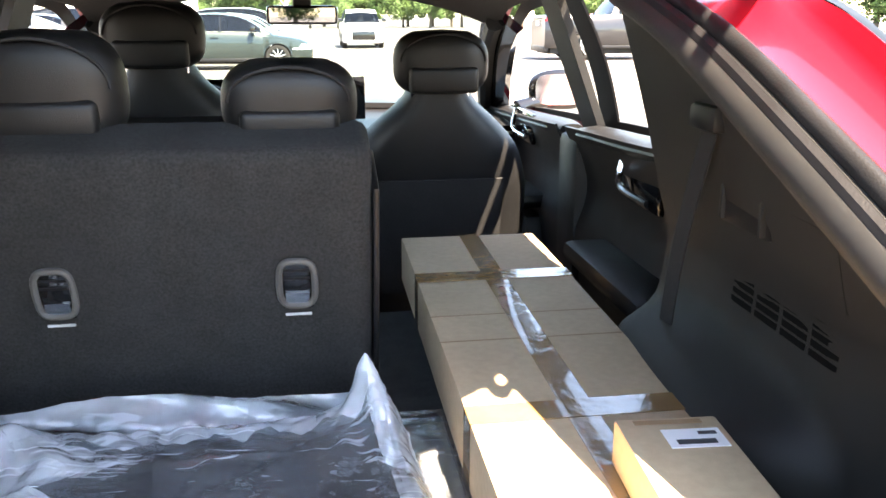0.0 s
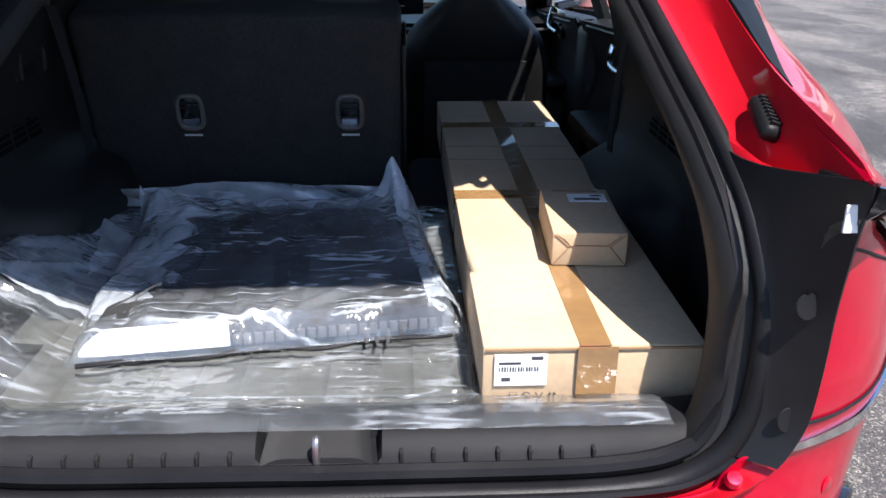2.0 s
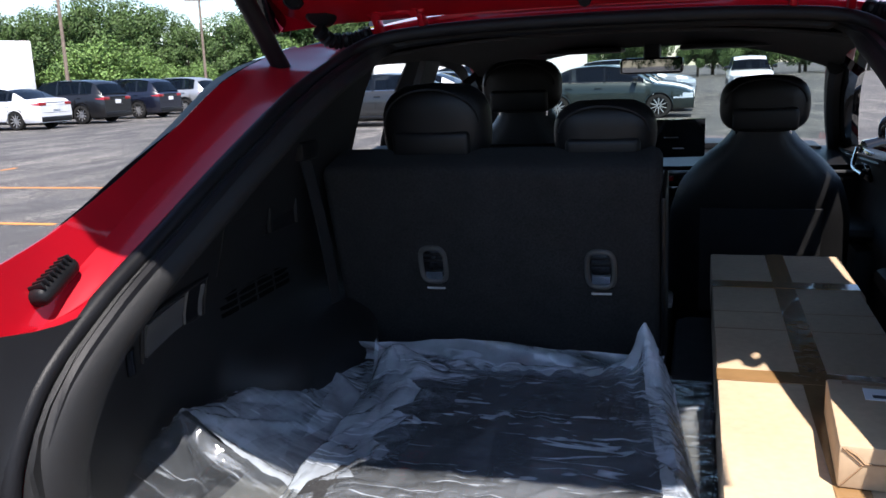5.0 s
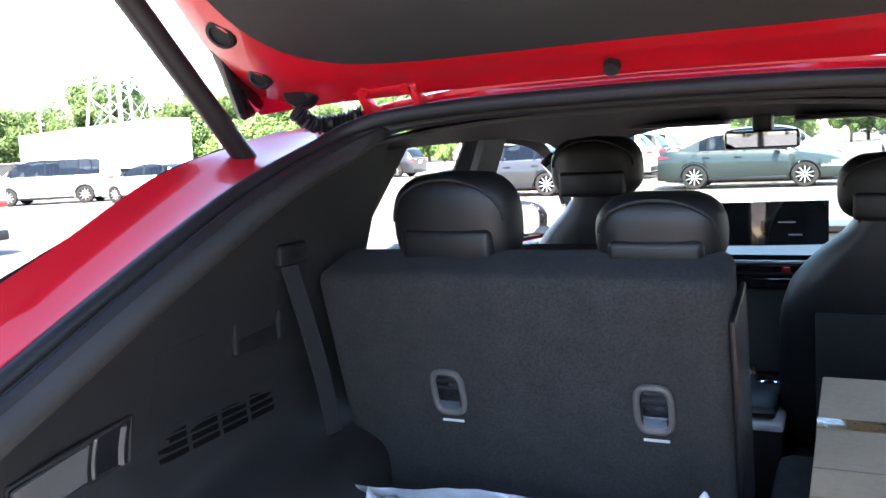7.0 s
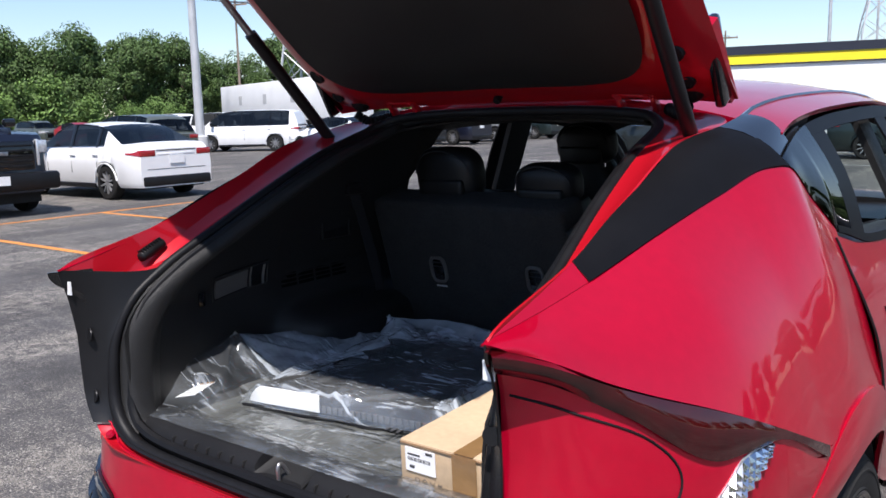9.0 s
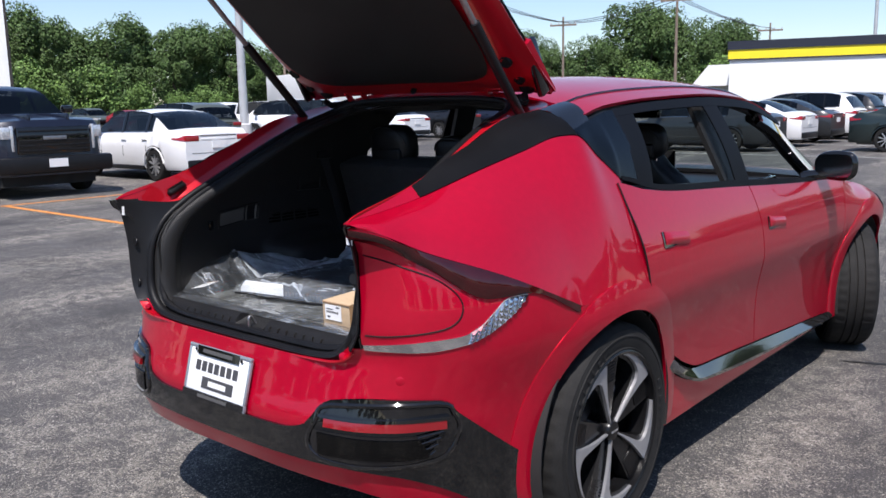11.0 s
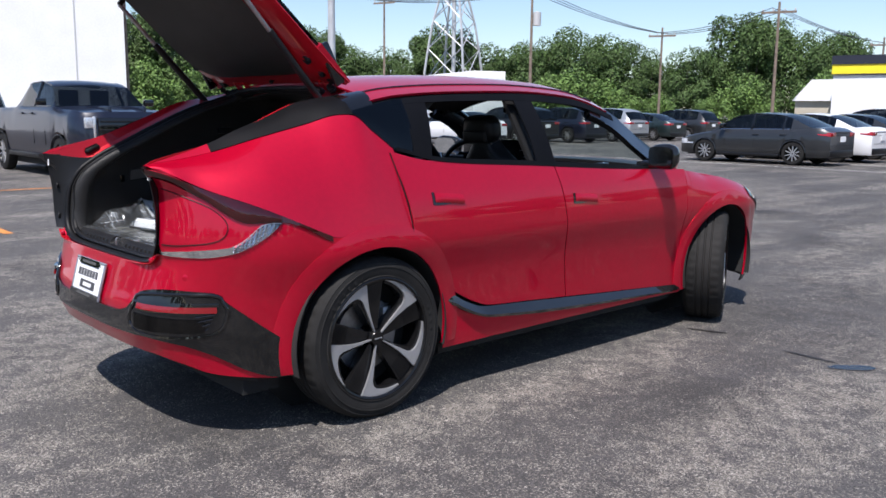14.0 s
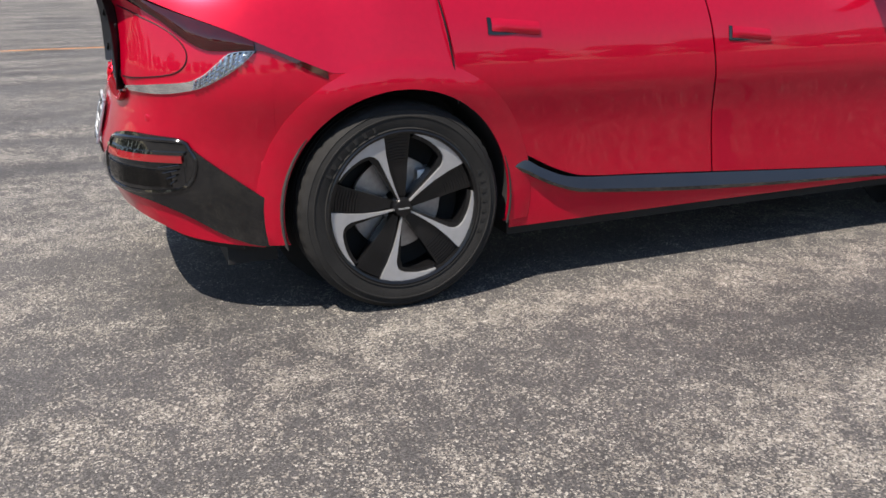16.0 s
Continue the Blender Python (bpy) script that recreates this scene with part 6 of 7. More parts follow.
for k, x in enumerate((.043, .061, .079, .097, .114)):
    bm = bmesh.new()
    if k == 0:
        tube([(x - .005, -.003, .030), (x - .004, -.003, .021), (x, -.003, .018), (x + .004, -.003, .021), (x + .005, -.003, .030)], .0007, 4, closed=True, bm=bm)
        tube([(x, -.003, .018), (x, -.003, .012)], .0007, 4, bm=bm)
    elif k == 1:
        tube([(x - .007, -.003, .023), (x - .004, -.003, .029), (x, -.003, .031), (x + .004, -.003, .029), (x + .007, -.003, .023)], .0008, 4, closed=True, bm=bm)
        tube([(x, -.003, .024), (x, -.003, .014), (x + .003, -.003, .012)], .0007, 4, bm=bm)
    elif k == 2:
        tube([(x - .005, -.003, .030), (x + .005, -.003, .012)], .0007, 4, bm=bm)
        tube([(x + .005, -.003, .030), (x - .005, -.003, .012)], .0007, 4, bm=bm)
    elif k == 3:
        for q in (-.003, .003):
            tube([(x + q, -.003, .014), (x + q, -.003, .029)], .0007, 4, bm=bm)
            tube([(x + q - .002, -.003, .026), (x + q, -.003, .030), (x + q + .002, -.003, .026)], .0007, 4, bm=bm)
    else:
        tube([(x - .006, -.003, .013), (x, -.003, .026), (x + .006, -.003, .013)], .0007, 4, closed=True, bm=bm)
    part("handling_symbol", bm, M_INK, LB)

# the small box on top of it
mS = Matrix.Translation((.349, .523, .8586)) @ Euler((radians(rise), 0, radians(-3.2))).to_matrix().to_4x4()
SBX = cardboard_box("small_cardboard_box", "small brown cardboard box with a white label", mS, .122, .222, .058)
part("label", boxes((.045, .150, .0585, .112, .190, .0595)), M_WHITE, SBX)
part("label_bar", boxes((.055, .156, .0596, .10, .166, .0601)), M_INK, SBX)
part("label_bar", boxes((.085, .176, .0596, .106, .183, .0601)), M_INK, SBX)
part("print_bar", boxes((.02, .204, .0583, .10, .214, .0587)), M_CARDDARK, SBX)
for x0, x1 in ((.004, .028), (.118, .094)):
    part("end_flap", tube([(x0, -.001, .055), (x1, -.001, .034), (x0, -.001, .005)], .0012, 4), M_CARDDARK, SBX)
part("end_flap", tube([(.008, -.001, .054), (.020, -.001, .047), (.03, -.001, .036), (.09, -.001, .036), (.112, -.001, .054)], .0012, 4), M_CARDDARK, SBX)
# ---------------------------------------------------------------- parked cars
M_TINT = glass("car_window_glass", (.5, .55, .58), .35)
M_TAIL = mat("tail_lamp", (.30, .008, .01), .15, coat=1, var=.2, scale=40)
M_HEAD = mat("head_lamp", (.6, .62, .65), .12, .4, coat=1, var=.3, scale=40)
PAINT = {}


def paint(key, col, metal=.3):
    if key not in PAINT:
        PAINT[key] = mat("paint_" + key, col, .35, metal, coat=.6, var=.04, scale=2)
    return PAINT[key]


SHAPES = {
    # length, width, wheelbase offsets, then (along, height) for the body top, and the roof line
    "sedan": dict(L=4.6, W=1.8, f=.9, r=3.62, hood=[(0, .62), (.25, .74), (1.2, .92), (1.4, .96), (3.6, 1.0), (4.3, 1.04), (4.6, .92)],
                  roof=[(1.05, .93), (1.9, 1.38), (2.5, 1.45), (3.1, 1.42), (4.15, 1.04)], wr=.33),
    "suv": dict(L=4.6, W=1.85, f=.9, r=3.58, hood=[(0, .75), (.2, .92), (1.1, 1.05), (1.4, 1.09), (4.3, 1.12), (4.6, .98)],
                roof=[(1.05, 1.06), (1.75, 1.56), (2.4, 1.66), (3.6, 1.64), (4.1, 1.55), (4.48, 1.12)], wr=.36),
    "large_suv": dict(L=5.3, W=2.05, f=1.0, r=4.1, hood=[(0, .95), (.15, 1.15), (1.2, 1.24), (1.5, 1.26), (5.05, 1.26), (5.3, 1.15)],
                roof=[(1.2, 1.22), (1.9, 1.80), (2.5, 1.93), (4.5, 1.91), (4.95, 1.84), (5.26, 1.26)], wr=.40),
    "van": dict(L=5.0, W=1.95, f=.95, r=3.95, hood=[(0, .75), (.3, .95), (.8, 1.08), (1.2, 1.12), (4.8, 1.12), (5.0, 1.0)],
                roof=[(.6, 1.08), (1.5, 1.72), (2.2, 1.8), (4.4, 1.78), (4.75, 1.7), (4.95, 1.15)], wr=.35),
    "pickup": dict(L=5.8, W=2.03, f=1.0, r=4.65, hood=[(0, 1.05), (.12, 1.28), (1.2, 1.36), (1.6, 1.4), (3.75, 1.4), (3.8, 1.36), (5.7, 1.36), (5.8, 1.3)],
                   roof=[(1.35, 1.37), (2.05, 1.86), (2.6, 1.93), (3.3, 1.9), (3.72, 1.4)], wr=.41),
}


REAR_PILLAR = {"sedan": .80, "suv": .86, "large_suv": .88, "van": .90, "pickup": .86}


def wheel_parts(r, w, parent, at, spokes=10):
    """A road wheel at a point, axle along x: tyre and rim."""
    prof = [(r * .66, -w / 2), (r * .9, -w / 2), (r * .98, -w / 2 * .8), (r, -w / 4), (r, w / 4), (r * .98, w / 2 * .8), (r * .9, w / 2), (r * .66, w / 2)]
    ty = part("wheel", lathe(prof, 24), M_TYRE, parent)
    ty.location = at
    sg = 1 if at[0] > 0 else -1
    bm = bmesh.new()
    bm2 = lathe([(0, w * .30), (r * .62, w * .18), (r * .68, w * .5), (r * .70, w * .46)], 24)
    me = bpy.data.meshes.new("tmp")
    bm2.to_mesh(me)
    bm2.free()
    bm.from_mesh(me)
    bpy.data.meshes.remove(me)
    for f in bm.faces:
        f.material_index = 1
    for k in range(spokes):
        a = k / spokes * math.tau
        box(bm, w * .28, -r * .035, r * .08, w * .44, r * .035, r * .66, m=Matrix.Rotation(a, 4, "X"))
    if sg < 0:
        bmesh.ops.scale(bm, vec=(-1, 1, 1), verts=bm.verts)
    part("rim", bm, [M_SILVER, M_WHEELBLK], ty)
    return ty


def parked_car(name, style, material, label, at, rz, group="cars in the car park"):
    """A parked car with its nose at the local origin, pointing along -y (rz turns it)."""
    d = SHAPES[style]
    L, W = d["L"], d["W"] / 2
    car = thing(name, label, "pickup truck" if style == "pickup" else "car", group, at=(at[0], at[1], 0), rz=rz)
    top, roof = spline(d["hood"]), spline(d["roof"])
    R = d["wr"] * 1.13

    def low(y):
        z = .24 if style != "pickup" else .38
        for c in (d["f"], d["r"]):
            if abs(y - c) < R:
                z = max(z, d["wr"] + math.sqrt(R * R - (y - c) ** 2) * .97)
        return z

    def halfw(y):
        return W * (1 - .22 * max(0, (.55 - y) / .55) ** 2 - .14 * max(0, (y - L + .5) / .5) ** 2)
    ys = sorted({L * i / 46 for i in range(47)} | {c + R * k for c in (d["f"], d["r"]) for k in (-1.001, -.97, -.85, -.6, -.3, 0, .3, .6, .85, .97, 1.001)})

    def ring(y):
        w, zt, zl = halfw(y), top(y), low(y)
        zb = min(mix(zl, zt, .12), zt)
        zm = max(mix(.3, zt, .55), zb)
        return [(w * .93, zl), (w * .985, zb), (w, zm), (w * .975, mix(zm, zt, .75)), (w * .90, zt), (w * .5, zt + .025), (0, zt + .03)]
    bm = bmesh.new()

    def f(u, v):
        y = ys[round(u * (len(ys) - 1))]
        r = ring(y)
        k = round(v * 12)
        x, z = r[k] if k <= 6 else r[12 - k]
        return (x if k <= 6 else -x, y, z)
    vs = grid(bm, f, len(ys) - 1, 12)
    for end in (vs[0], vs[-1]):
        bm.faces.new(end)
    body = part("body", bm, material, car)
    # underside and wheel housings
    part("underbody", boxes((-W * .8, .25, .2, W * .8, L - .2, .55)), M_UNDER, car)
    y0, y1 = d["roof"][0][0], d["roof"][-1][0]

    def gf(u, v):
        y = mix(y0, y1, u)
        zr, zb = max(roof(y), top(y)), top(y) - .01
        w = halfw(y) * .90
        wi = w * mix(1, .80, min(1, (zr - zb) / .45))
        pts = [(w, zb), (mix(w, wi, .5), mix(zb, zr, .52)), (wi, zr - .03), (wi * .55, zr), (0, zr + .012)]
        k = round(v * 8)
        x, z = pts[k] if k <= 4 else pts[8 - k]
        return (x if k <= 4 else -x, y, z)
    # cabin: glass sides and painted roof
    bm = bmesh.new()
    vs = grid(bm, gf, 24, 8)
    rt = [p[0] for p in d["roof"]]
    for fc in bm.faces:
        c = fc.calc_center_median()
        along = (c.y - y0) / (y1 - y0)
        side = abs(c.x) > abs(gf(along, .25)[0]) * .995
        onroof = rt[1] - .15 < c.y < rt[-2] + .12
        painted = along < .07 or along > REAR_PILLAR[style] if side else onroof
        fc.material_index = 0 if painted else 1
    part("cabin", bm, [material, M_TINT], car)
    part("cabin_lining", boxes((-W * .62, y0 + .75, .5, W * .62, y1 - .3, top(2.0) + .02), (-W * .5, mix(y0, y1, .40), .9, -W * .12, mix(y0, y1, .44), roof(2.4) - .18),
                               (W * .12, mix(y0, y1, .40), .9, W * .5, mix(y0, y1, .44), roof(2.4) - .18), bev=.03), M_SATBLK, car)
    for sg in (1, -1):
        for fy in (.5, ) if style == "pickup" else (.42, .72):
            yb = mix(y0, y1, fy)
            p0, p1 = gf(fy, 0), gf(fy, .25)
            part("pillar", tube([(sg * (p0[0] + .004), yb, p0[2]), (sg * (p1[0] + .004), yb, p1[2])], .035, 6), M_GLOSSBLK, car)
        ua, ub = (.10, REAR_PILLAR[style] - .02)
        part("window_trim", tube([(sg * (gf(u, 0)[0] + .006), mix(y0, y1, u), gf(u, 0)[2] + .012) for u in np.linspace(ua, ub, 10)], .012, 5), M_CHROME if style == "sedan" else M_GLOSSBLK, car)
        part("window_trim", tube([(sg * (gf(u, .25)[0] + .006), mix(y0, y1, u), gf(u, .25)[2] - .004) for u in np.linspace(ua + .1, ub - .06, 10)], .012, 5), M_GLOSSBLK, car)
        for fy in (.40, .66):
            yh = mix(y0, y1, fy) + .12
            part("door_handle", boxes((sg * W * .985, yh, top(yh) - .16, sg * (W + .012), yh + .19, top(yh) - .125), bev=.008), material, car)
        part("sill_cladding", boxes((sg * W * .93, d["f"] + R + .03, .22 if style != "pickup" else .36, sg * (W + .004), d["r"] - R - .03, .31 if style != "pickup" else .46), bev=.02), M_SATBLK, car)
        for c in (d["f"], d["r"]):
            part("arch_lip", tube([(sg * (halfw(c) + .002), c - R * math.cos(a), d["wr"] + R * math.sin(a) * .97) for a in np.linspace(.12, math.pi - .12, 18)], .016, 5), M_SATBLK if style != "sedan" else material, car)
        # lamps
        hz = top(.2)
        part("headlight", boxes((sg * W * .42, .015, hz - .2, sg * W * .80, .16, hz - .06), bev=.02) if style != "pickup" else
             boxes((sg * W * .66, -.012, 1.0, sg * W * .84, .1, 1.2), bev=.015), M_HEAD, car)
        tz = top(L - .1)
        part("taillight", boxes((sg * W * .5, L - .16, tz - .16, sg * W * .86, L + .006, tz - .04), bev=.015), M_TAIL, car)
        part("taillight_wing", sheet(lambda u, v: (lambda y: Vector((sg * (halfw(y) * mix(.99, .965, v) + .004), y, mix(tz - .15 + .04 * (1 - u), tz - .06, v))))(mix(L - .32, L - .01, u)), 8, 3, .008), M_TAIL, car)
        if style != "pickup":
            part("headlight_wing", sheet(lambda u, v: (lambda y: Vector((sg * (halfw(y) * mix(1.0, .975, v) + .004), y, mix(hz - .20, hz - .08 + .04 * u, v))))(mix(.02, .52, u)), 8, 3, .008), M_HEAD, car)
        part("mirror", boxes((sg * W * .97, rt[1] - .45, top(1.4) + .03, sg * (W + .17), rt[1] - .32, top(1.4) + .17), bev=.03), M_GLOSSBLK, car)
        for fy in (.16, .45) if style == "pickup" else (.16, .45, .74):
            ys0 = mix(y0, y1, fy)
            part("door_seam", boxes((sg * W * .975, ys0, .66 if style == "pickup" else .5, sg * (W + .002), ys0 + .009, mix(.3, top(ys0), .55) + .04)), M_RUBBER, car)
        for c in (d["f"], d["r"]):
            wheel_parts(d["wr"], .22, car, (sg * (W - .115), c, d["wr"]))
    if style == "pickup":
        gr = part("front_grille", boxes((-W * .62, -.03, .74, W * .62, .08, 1.20), bev=.03), M_GLOSSBLK, car)
        for k in range(5):
            part("grille_bar", boxes((-W * .58, -.042, .79 + k * .08, W * .58, -.028, .82 + k * .08), bev=.004), M_SATBLK, gr)
        part("badge", boxes((-.2, -.055, .98, .2, -.04, 1.04), bev=.004), M_STEEL, gr)
        fb = part("front_bumper", boxes((-W * .98, -.10, .42, W * .98, .12, .70), bev=.05), M_SATBLK, car)
        part("front_plate", boxes((-.16, -.115, .52, .16, -.103, .66)), M_WHITE, fb)
        for sg in (1, -1):
            part("daytime_lamp", boxes((sg * W * .66, -.022, .80, sg * W * .70, .05, 1.22), bev=.008), M_HEAD, car)
            part("bonnet_bulge", boxes((sg * W * .30, .12, 1.24, sg * W * .36, 1.3, 1.41), bev=.02), material, car)
    else:
        part("front_grille", boxes((-W * .55, -.012, .35, W * .55, .06, top(.15) - .17), bev=.02), M_GLOSSBLK, car)
    part("rear_bumper", boxes((-W * .82, L - .14, .26, W * .82, L + .03, .44), bev=.03), M_SATBLK, car)
    part("boot_seam", boxes((-W * .70, L - .02, tz - .40, W * .70, L + .004, tz - .392), (-W * .48, L - .02, tz - .06, W * .48, L + .005, tz - .045)), M_RUBBER, car)
    part("rear_bar", boxes((-W * .45, L - .02, tz - .14, W * .45, L + .006, tz - .10), bev=.004), M_GLOSSBLK if style != "sedan" else material, car)
    part("number_plate", boxes((-.16, L + .008, tz - .30, .16, L + .022, tz - .15)), M_WHITE, car)
    return car


WHITE = paint("white", (.78, .78, .78), 0)
BLACK = paint("black", (.012, .012, .014))
NAVY = paint("navy", (.006, .008, .02), .1)
GREY = paint("grey", (.026, .028, .031))
SILVER = paint("silver", (.42, .43, .44), .6)
GREEN = paint("greygreen", (.10, .115, .10))
TEAL = paint("darkgreen", (.016, .027, .027))
CRED = paint("carred", (.35, .01, .012))

# nose at the point given; rz 0: nose towards -y; 90: towards +x; -90: towards -x; 180: towards +y
parked_car("pickup_truck", "pickup", NAVY, "dark blue pickup truck facing out of its parking bay", (-12.3, 5.35), 90)
parked_car("parked_suv", "large_suv", BLACK, "large black sport utility vehicle parked beside a white building", (-26.0, 4.75), -90)
parked_car("parked_sedan", "sedan", WHITE, "white saloon car with its tail to the aisle", (-17.2, 8.85), -90)
for y, m, st, lab in ((22.8, GREY, "sedan", "dark grey saloon car with a paper sheet in its window"), (25.6, WHITE, "sedan", "white saloon car in a row of parked cars"),
                      (28.4, GREY, "sedan", "grey saloon car in a row of parked cars"), (31.2, WHITE, "suv", "white sport utility vehicle in a row"),
                      (34.0, BLACK, "suv", "black sport utility vehicle in a row"), (36.8, SILVER, "suv", "silver sport utility vehicle in a row")):
    parked_car("parked_" + st, st, m, lab, (-10.9, y), -90)
for y, m, st, lab in ((24.2, TEAL, "sedan", "dark green saloon car with silver wheels"), (27.2, WHITE, "sedan", "white saloon car parked in the far row"),
                      (30.2, BLACK, "sedan", "black saloon car parked in the far row"), (33.2, SILVER, "suv", "silver sport utility vehicle in the far row"), (36.2, CRED, "sedan", "red saloon car in the far row")):
    parked_car("parked_" + st, st, m, lab, (.0, y), 90)
for y, m, st, lab in ((24.6, WHITE, "sedan", "white saloon car parked in the aisle row"), (28.0, BLACK, "suv", "black sport utility vehicle with red tail lamps"),
                      (31.5, NAVY, "suv", "dark blue sport utility vehicle in a row"), (35.0, SILVER, "suv", "silver sport utility vehicle in a row"),
                      (38.5, TEAL, "sedan", "dark green saloon car in a row"), (42.0, GREY, "suv", "grey sport utility vehicle in a row")):
    parked_car("parked_" + st, st, m, lab, (-26.0, y), -90)
for x, m, st, lab in ((-44, CRED, "sedan", "red saloon car far off"), (-39, WHITE, "van", "white van parked far off"), (-34.5, WHITE, "van", "white van parked far off"),
                      (-30.5, WHITE, "sedan", "white saloon car parked far off"), (-50, BLACK, "suv", "black sport utility vehicle far off"), (-56, CRED, "sedan", "red saloon car far off"),
                      (-62, GREEN, "suv", "grey green sport utility vehicle far off")):
    parked_car("parked_" + st, st, m, lab, (x, 29.5 if x > -45 else 33), 90)
parked_car("parked_suv", "suv", GREEN, "grey green sport utility vehicle behind a white saloon", (-26.5, 15.5), -90)
parked_car("parked_van", "van", WHITE, "white van with dark windows behind a white saloon", (-31.5, 23.4), -60)
parked_car("parked_sedan", "sedan", CRED, "red saloon car behind a white saloon", (-34.0, 18.5), -75)
parked_car("parked_suv", "suv", WHITE, "white sport utility vehicle facing along the aisle", (2.2, 38.0), 0)
parked_car("pickup_truck", "pickup", BLACK, "black pickup truck with bright wheels", (13.0, 27.5), 90)
parked_car("parked_sedan", "sedan", CRED, "red saloon car beyond the aisle", (9.5, 36), -90)

# ---------------------------------------------------------------- buildings
M_WALL = mat("white_metal_siding", (.80, .80, .79), .6, var=.04, scale=.6, fine=.03)
M_TAN = mat("tan_metal_siding", (.42, .38, .30), .6, var=.05, scale=.6)
M_YEL = mat("yellow_fascia", (.85, .68, .02), .5, var=.05, scale=.5)
M_DKFASCIA = mat("dark_fascia", (.02, .022, .035), .4, var=.1)
b = thing("shop_building", "long white building with a yellow and dark blue fascia", "building", at=(-25.0, 65, 0), rz=14)
part("wall", boxes((0, 0, 0, 17, 20, 5.7)), M_WALL, b)
part("fascia_band", boxes((-.1, -.12, 4.55, 17, -.003, 5.25)), M_YEL, b, "yellow painted band")
part("parapet", boxes((-.15, -.2, 5.25, 17.1, 20, 5.9)), M_DKFASCIA, b, "dark blue parapet")
part("fascia_strip", boxes((-.12, -.14, 4.45, 17, -.004, 4.55)), M_DKFASCIA, b)
part("side_shed", boxes((-3.4, 4, 0, -.01, 18, 2.6), bev=.02), M_TAN, b, "tan metal side shed")
bm = bmesh.new()
q = [bm.verts.new(p) for p in ((-3.6, 3.7, 2.6), (-.02, 3.7, 2.6), (-.02, 3.7, 4.3), (-2.2, 3.7, 4.3), (-3.6, 18.3, 2.6), (-.02, 18.3, 2.6), (-.02, 18.3, 4.3), (-2.2, 18.3, 4.3))]
for f4 in ((0, 1, 2, 3), (7, 6, 5, 4), (0, 4, 5, 1), (1, 5, 6, 2), (2, 6, 7, 3), (3, 7, 4, 0)):
    bm.faces.new([q[k] for k in f4])
part("shed_roof", bm, M_WALL, b, smooth=False)
b = thing("warehouse", "tall plain white warehouse with a low kerb", "building", at=(-52.5, 21.9, 0), rz=-22)
part("wall", boxes((-18, -60, 0, 0, 0, 12)), M_WALL, b)
part("kerb", boxes((0.003, -60, 0, 1.2, .5, .16)), M_GREYLINE, b)
for k in range(8):
    part("wall_seam", boxes((.0, -6.0 * k - 3, .2, .03, -6.0 * k - 2.92, 12)), M_GREYLINE, b)
b = thing("semi_trailer", "long white box trailer with small vents", "trailer", at=(-66, 52, 0), rz=-20)
part("box_body", boxes((0, 0, 1.2, 26, 2.6, 4.4), bev=.04), M_WALL, b)
part("chassis", boxes((1, .4, .6, 25, 2.2, 1.2)), M_UNDER, b)
for k in range(3):
    part("vent", boxes((5 + 6 * k, -.02, 2.6, 5.8 + 6 * k, -.001, 3.4)), M_GREYLINE, b)

# ---------------------------------------------------------------- poles, tower and wires
M_POLE = mat("grey_painted_pole", (.5, .51, .52), .5, .3, var=.1, scale=2)
M_WOOD = mat("weathered_wood_pole", (.20, .155, .12), .9, var=.25, scale=3, bump=.5, bscale=60)
b = thing("light_pole", "tall grey steel light pole in the car park", "light pole", at=(-30.5, 22.8, 0))
part("shaft", tube([(0, 0, 0), (0, 0, 13)], lambda t: mix(.20, .13, t), 12), M_POLE, b)
part("lamp_arm", boxes((-1.2, -.06, 12.9, 1.2, .06, 13.05)), M_POLE, b)
part("concrete_base", lathe([(.35, 0), (.35, .7), (.3, .75), (0, .75)], 16, "z"), M_GREYLINE, b)


def bearing(t_deg, dist, x0=2.7, y0=-1.7):
    a = radians(t_deg)
    return x0 - math.sin(a) * dist, y0 + math.cos(a) * dist


POLES = []
for ang, dist, h in ((66.8, 62, 12), (50.8, 85, 12.5), (40.9, 62, 10.5), (32.8, 80, 9), (25.8, 68, 9.5), (20.2, 95, 9)):
    x, y = bearing(ang, dist)
    p = thing("utility_pole", "weathered wooden utility pole with a crossarm", "utility pole", "poles along the wood", at=(x, y, 0), rz=20)
    part("pole", tube([(0, 0, 0), (0, 0, h)], lambda t: mix(.13, .085, t), 8), M_WOOD, p)
    part("crossarm", boxes((-1.2, -.06, h - .8, 1.2, .06, h - .65)), M_WOOD, p)
    for k in (-1.1, -.4, .4, 1.1):
        part("insulator", lathe([(.05, h - .65), (.06, h - .5), (.02, h - .45), (0, h - .44)], 8, "z"), M_GREYLINE, p).location = (k, 0, 0)
    if ang in (40.9,):
        part("transformer", lathe([(0, h - 3), (.28, h - 3), (.28, h - 2.1), (0, h - 2.0)], 12, "z"), M_GREYLINE, p).location = (.3, .25, 0)
    POLES.append((x, y, h))
x, y = bearing(14.5, 80)
p = thing("light_pole", "slim grey light pole behind the shop", "light pole", at=(x, y, 0))
part("shaft", tube([(0, 0, 0), (0, 0, 14)], lambda t: mix(.17, .11, t), 10), M_POLE, p)
part("lamp_arm", boxes((-2, -.08, 10.6, 2, .08, 10.75)), M_POLE, p)


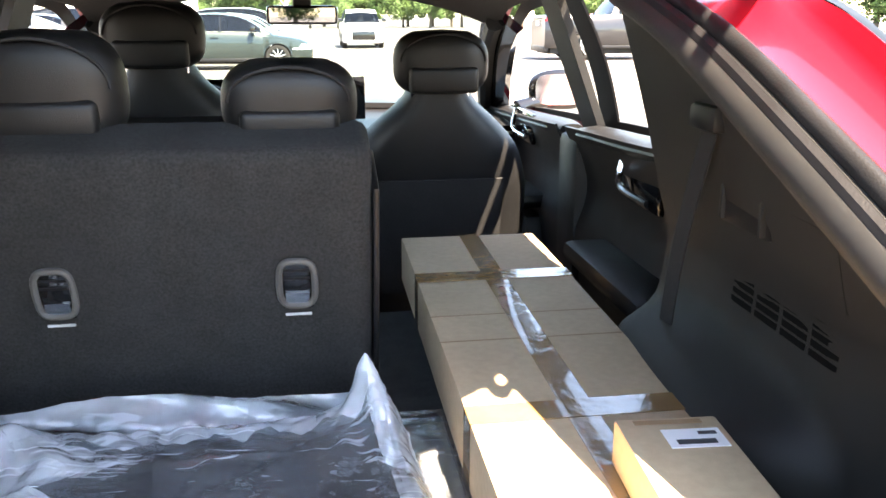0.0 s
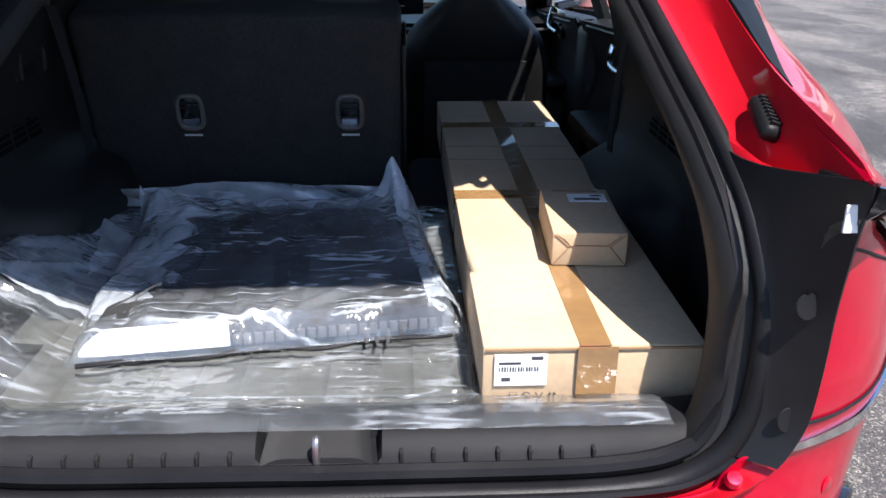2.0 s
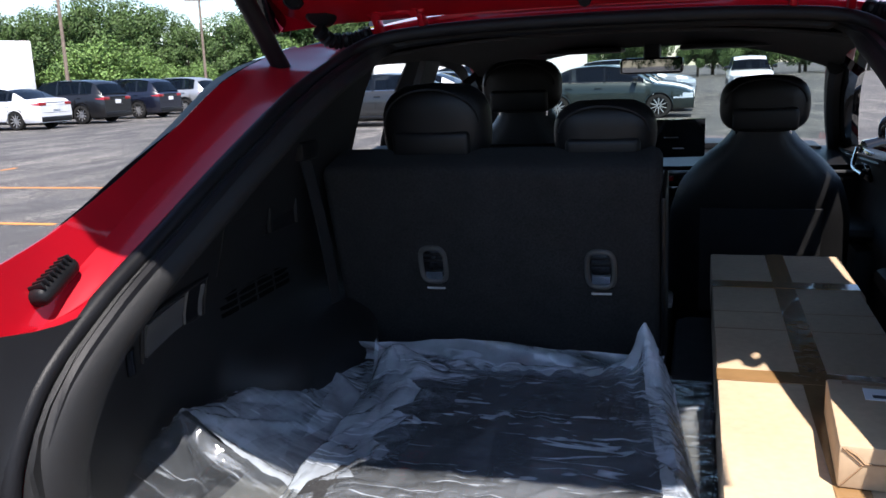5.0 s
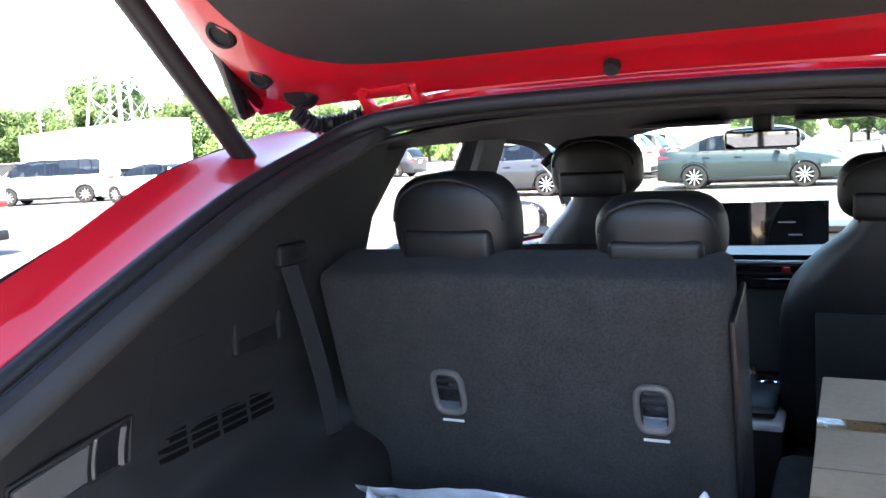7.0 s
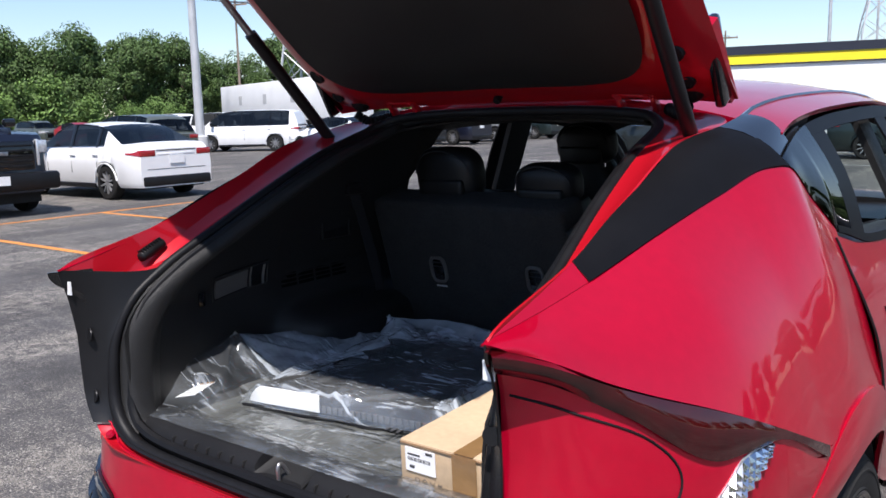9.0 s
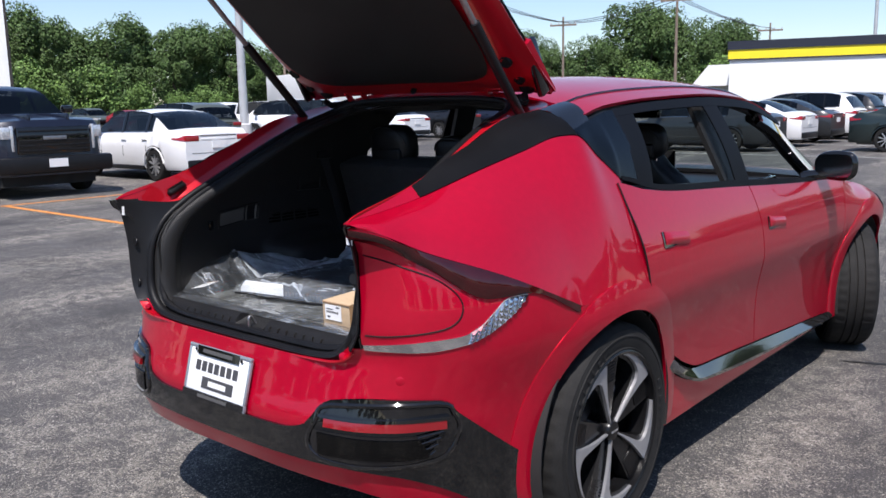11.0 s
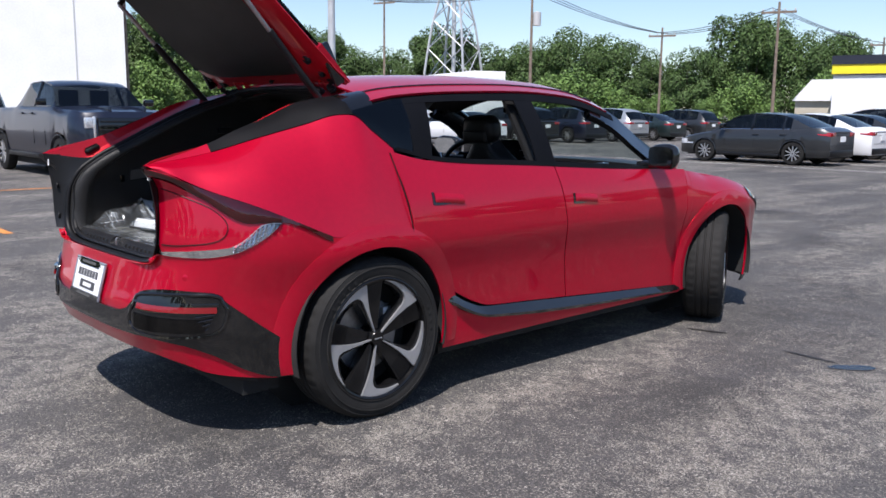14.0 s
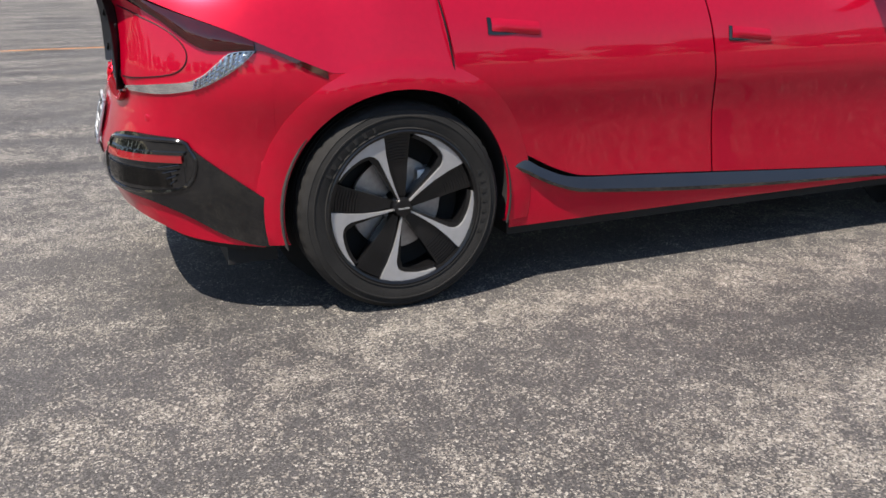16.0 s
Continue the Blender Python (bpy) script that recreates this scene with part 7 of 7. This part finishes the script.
def lattice(at, w, h, label):
    t = thing("lattice_tower", label, "power pylon", at=at, rz=20)
    leg = spline([(0, w / 2), (h * .55, w * .27), (h * .75, w * .10), (h, w * .08)])
    for sx in (1, -1):
        for sy in (1, -1):
            part("leg", tube([(sx * leg(z), sy * leg(z), z) for z in np.linspace(0, h, 9)], .13, 5), M_POLE, t)
    zs = [0, h * .2, h * .38, h * .52, h * .64, h * .74, h * .84]
    for a, c in zip(zs, zs[1:]):
        for sg in (1, -1):
            for q in (1, -1):
                part("brace", tube([(q * leg(a), sg * leg(a), a), (-q * leg(c), sg * leg(c), c)], .06, 4), M_POLE, t)
                part("brace", tube([(sg * leg(a), q * leg(a), a), (sg * leg(c), -q * leg(c), c)], .06, 4), M_POLE, t)
    part("middle_mast", tube([(0, 0, 0), (0, 0, h * 1.1)], .22, 6), M_POLE, t)
    for z in (h * .78, h * .92):
        part("crossarm", boxes((-w * .6, -.2, z, w * .6, .2, z + .25)), M_POLE, t)
    return t


x, y = bearing(46.3, 95)
lattice((x, y, 0), 5.8, 21.5, "grey steel lattice power pylon in front of trees")
x, y = bearing(11.5, 170)
lattice((x, y, 0), 8, 30, "far grey steel lattice power pylon")
M_WIRE = mat("black_wire", (.03, .03, .03), .5)
for a, c in zip(POLES, POLES[1:]):
    for k in (-1.0, 0, 1.0):
        pts = [(mix(a[0], c[0], t), mix(a[1], c[1], t) + k, mix(a[2] - .5, c[2] - .5, t) - 1.6 * t * (1 - t)) for t in np.linspace(0, 1, 12)]
        tagged(part("power_line", tube(pts, .025, 4), M_WIRE, None), "thin dark overhead power line", "power line")
for k, (h0, h1) in enumerate(((20, 22), (18.5, 21), (16.5, 19.5), (15, 17))):
    x0, y0 = bearing(60, 130)
    x1, y1 = bearing(5, 110)
    pts = [(mix(x0, x1, t), mix(y0, y1, t), mix(h0, h1, t) + 6 - 10 * t * (1 - t)) for t in np.linspace(0, 1, 18)]
    tagged(part("power_line", tube(pts, .04, 4), M_WIRE, None), "long overhead transmission line", "power line")

# ---------------------------------------------------------------- trees
M_LEAF = mat("green_leaves", (.070, .118, .034), .6, island=.6, spec=.3)
M_LEAF2 = mat("light_green_leaves", (.12, .20, .05), .6, island=.45, spec=.3)
M_BARK = mat("bark", (.10, .08, .06), .9, var=.3, scale=4)


def tree_meshes(seed, h, w, n, leaf):
    rnd = random.Random(seed)
    blobs = []
    for k in range(34):
        a, rr = rnd.uniform(0, math.tau), rnd.uniform(0, .62) * w / 2
        blobs.append((Vector((math.cos(a) * rr, math.sin(a) * rr, rnd.uniform(.2, .88) * h)), rnd.uniform(.07, .17) * w))
    blobs.append((Vector((rnd.uniform(-.1, .1) * w, 0, h * .86)), w * .2))
    verts, faces = [], []
    for _ in range(n):
        c, r = rnd.choice(blobs)
        d = Vector((rnd.gauss(0, 1), rnd.gauss(0, 1), rnd.gauss(0, 1))).normalized()
        p = c + d * r * rnd.uniform(.72, 1.08) * Vector((1, 1, .85)).length / 1.65
        nrm = (d + Vector((rnd.gauss(0, .5), rnd.gauss(0, .5), rnd.gauss(.3, .5)))).normalized()
        t = nrm.orthogonal().normalized()
        b2 = nrm.cross(t)
        s = leaf * rnd.uniform(.6, 1.4)
        i = len(verts)
        k = rnd.uniform(.5, .9)
        verts += [p + t * s, p + b2 * s * k + nrm * s * .2, p - t * s, p - b2 * s * k + nrm * s * .2]
        faces.append((i, i + 1, i + 2, i + 3))
    me = bpy.data.meshes.new("crown")
    me.from_pydata([tuple(v) for v in verts], [], faces)
    bm = bmesh.new()
    tube([(0, 0, 0), (.1, .05, h * .3), (-.05, .1, h * .6), (0, 0, h * .8)], lambda t: mix(h * .022, h * .006, t), 6, bm=bm)
    for k in range(5):
        c = blobs[k][0]
        tube([(0, .05, h * .25), tuple(c * .55 + Vector((0, 0, h * .12))), tuple(c)], lambda t: mix(h * .011, h * .003, t), 5, bm=bm)
    tr = bpy.data.meshes.new("trunk")
    bm.to_mesh(tr)
    bm.free()
    return me, tr


KINDS = [tree_meshes(10 + k, 12.0, 9.5, 17000, .145) for k in range(4)]
BUSH = [tree_meshes(40 + k, 4.0, 5.0, 5200, .10) for k in range(2)]
for me, tr in KINDS:
    me.materials.append(M_LEAF)
    tr.materials.append(M_BARK)
for me, tr in BUSH:
    me.materials.append(M_LEAF2)
    tr.materials.append(M_BARK)


def tree(kind, x, y, sc, rz, label, cat="tree"):
    t = thing("tree" if cat == "tree" else "bush", label, cat, "trees along the edge of the lot" if cat == "tree" else "bushes under the trees", at=(x, y, 0), rz=rz)
    t.scale = (sc[0], sc[0], sc[1])
    for nm, me in zip(("crown", "trunk"), kind):
        o = new(nm, me)
        o.parent = t


rnd = random.Random(5)
HT = spline([(-20, 10), (10, 9), (18, 7.5), (24, 12.5), (28, 14), (32, 9.5), (38, 12.5), (43, 11), (47, 12.5), (50, 10), (56, 12.5), (62, 13), (66, 15), (75, 14)])
a = -20.0
while a < 74:
    for row in range(2):
        dist = 104 + row * 9 + rnd.uniform(-4, 4)
        x, y = bearing(a + rnd.uniform(-.8, .8), dist)
        h = HT(a) * .86 * dist / 104 * rnd.uniform(.85, 1.12)
        tree(KINDS[rnd.randrange(4)], x, y, (h / 12 * rnd.uniform(.8, 1.1), h / 12), rnd.uniform(0, 360), "leafy green deciduous tree in the wood behind the lot")
    if 20 < a:
        x, y = bearing(a + rnd.uniform(-1, 1), 92 + rnd.uniform(-4, 4))
        s = rnd.uniform(.7, 1.5)
        tree(BUSH[rnd.randrange(2)], x, y, (s, s), rnd.uniform(0, 360), "light green bush under the tall trees", "bush")
    a += 2.0
# the wood goes on round the lot, out of the walk's sight but in the paint's reflections
a = 84.0
while a < 338:
    x, y = bearing(a + rnd.uniform(-1, 1), 85 + rnd.uniform(-8, 8))
    h = rnd.uniform(9, 13)
    tree(KINDS[rnd.randrange(4)], x, y, (h / 12 * 1.25, h / 12), rnd.uniform(0, 360), "leafy green deciduous tree at the edge of the car park")
    a += 5.2
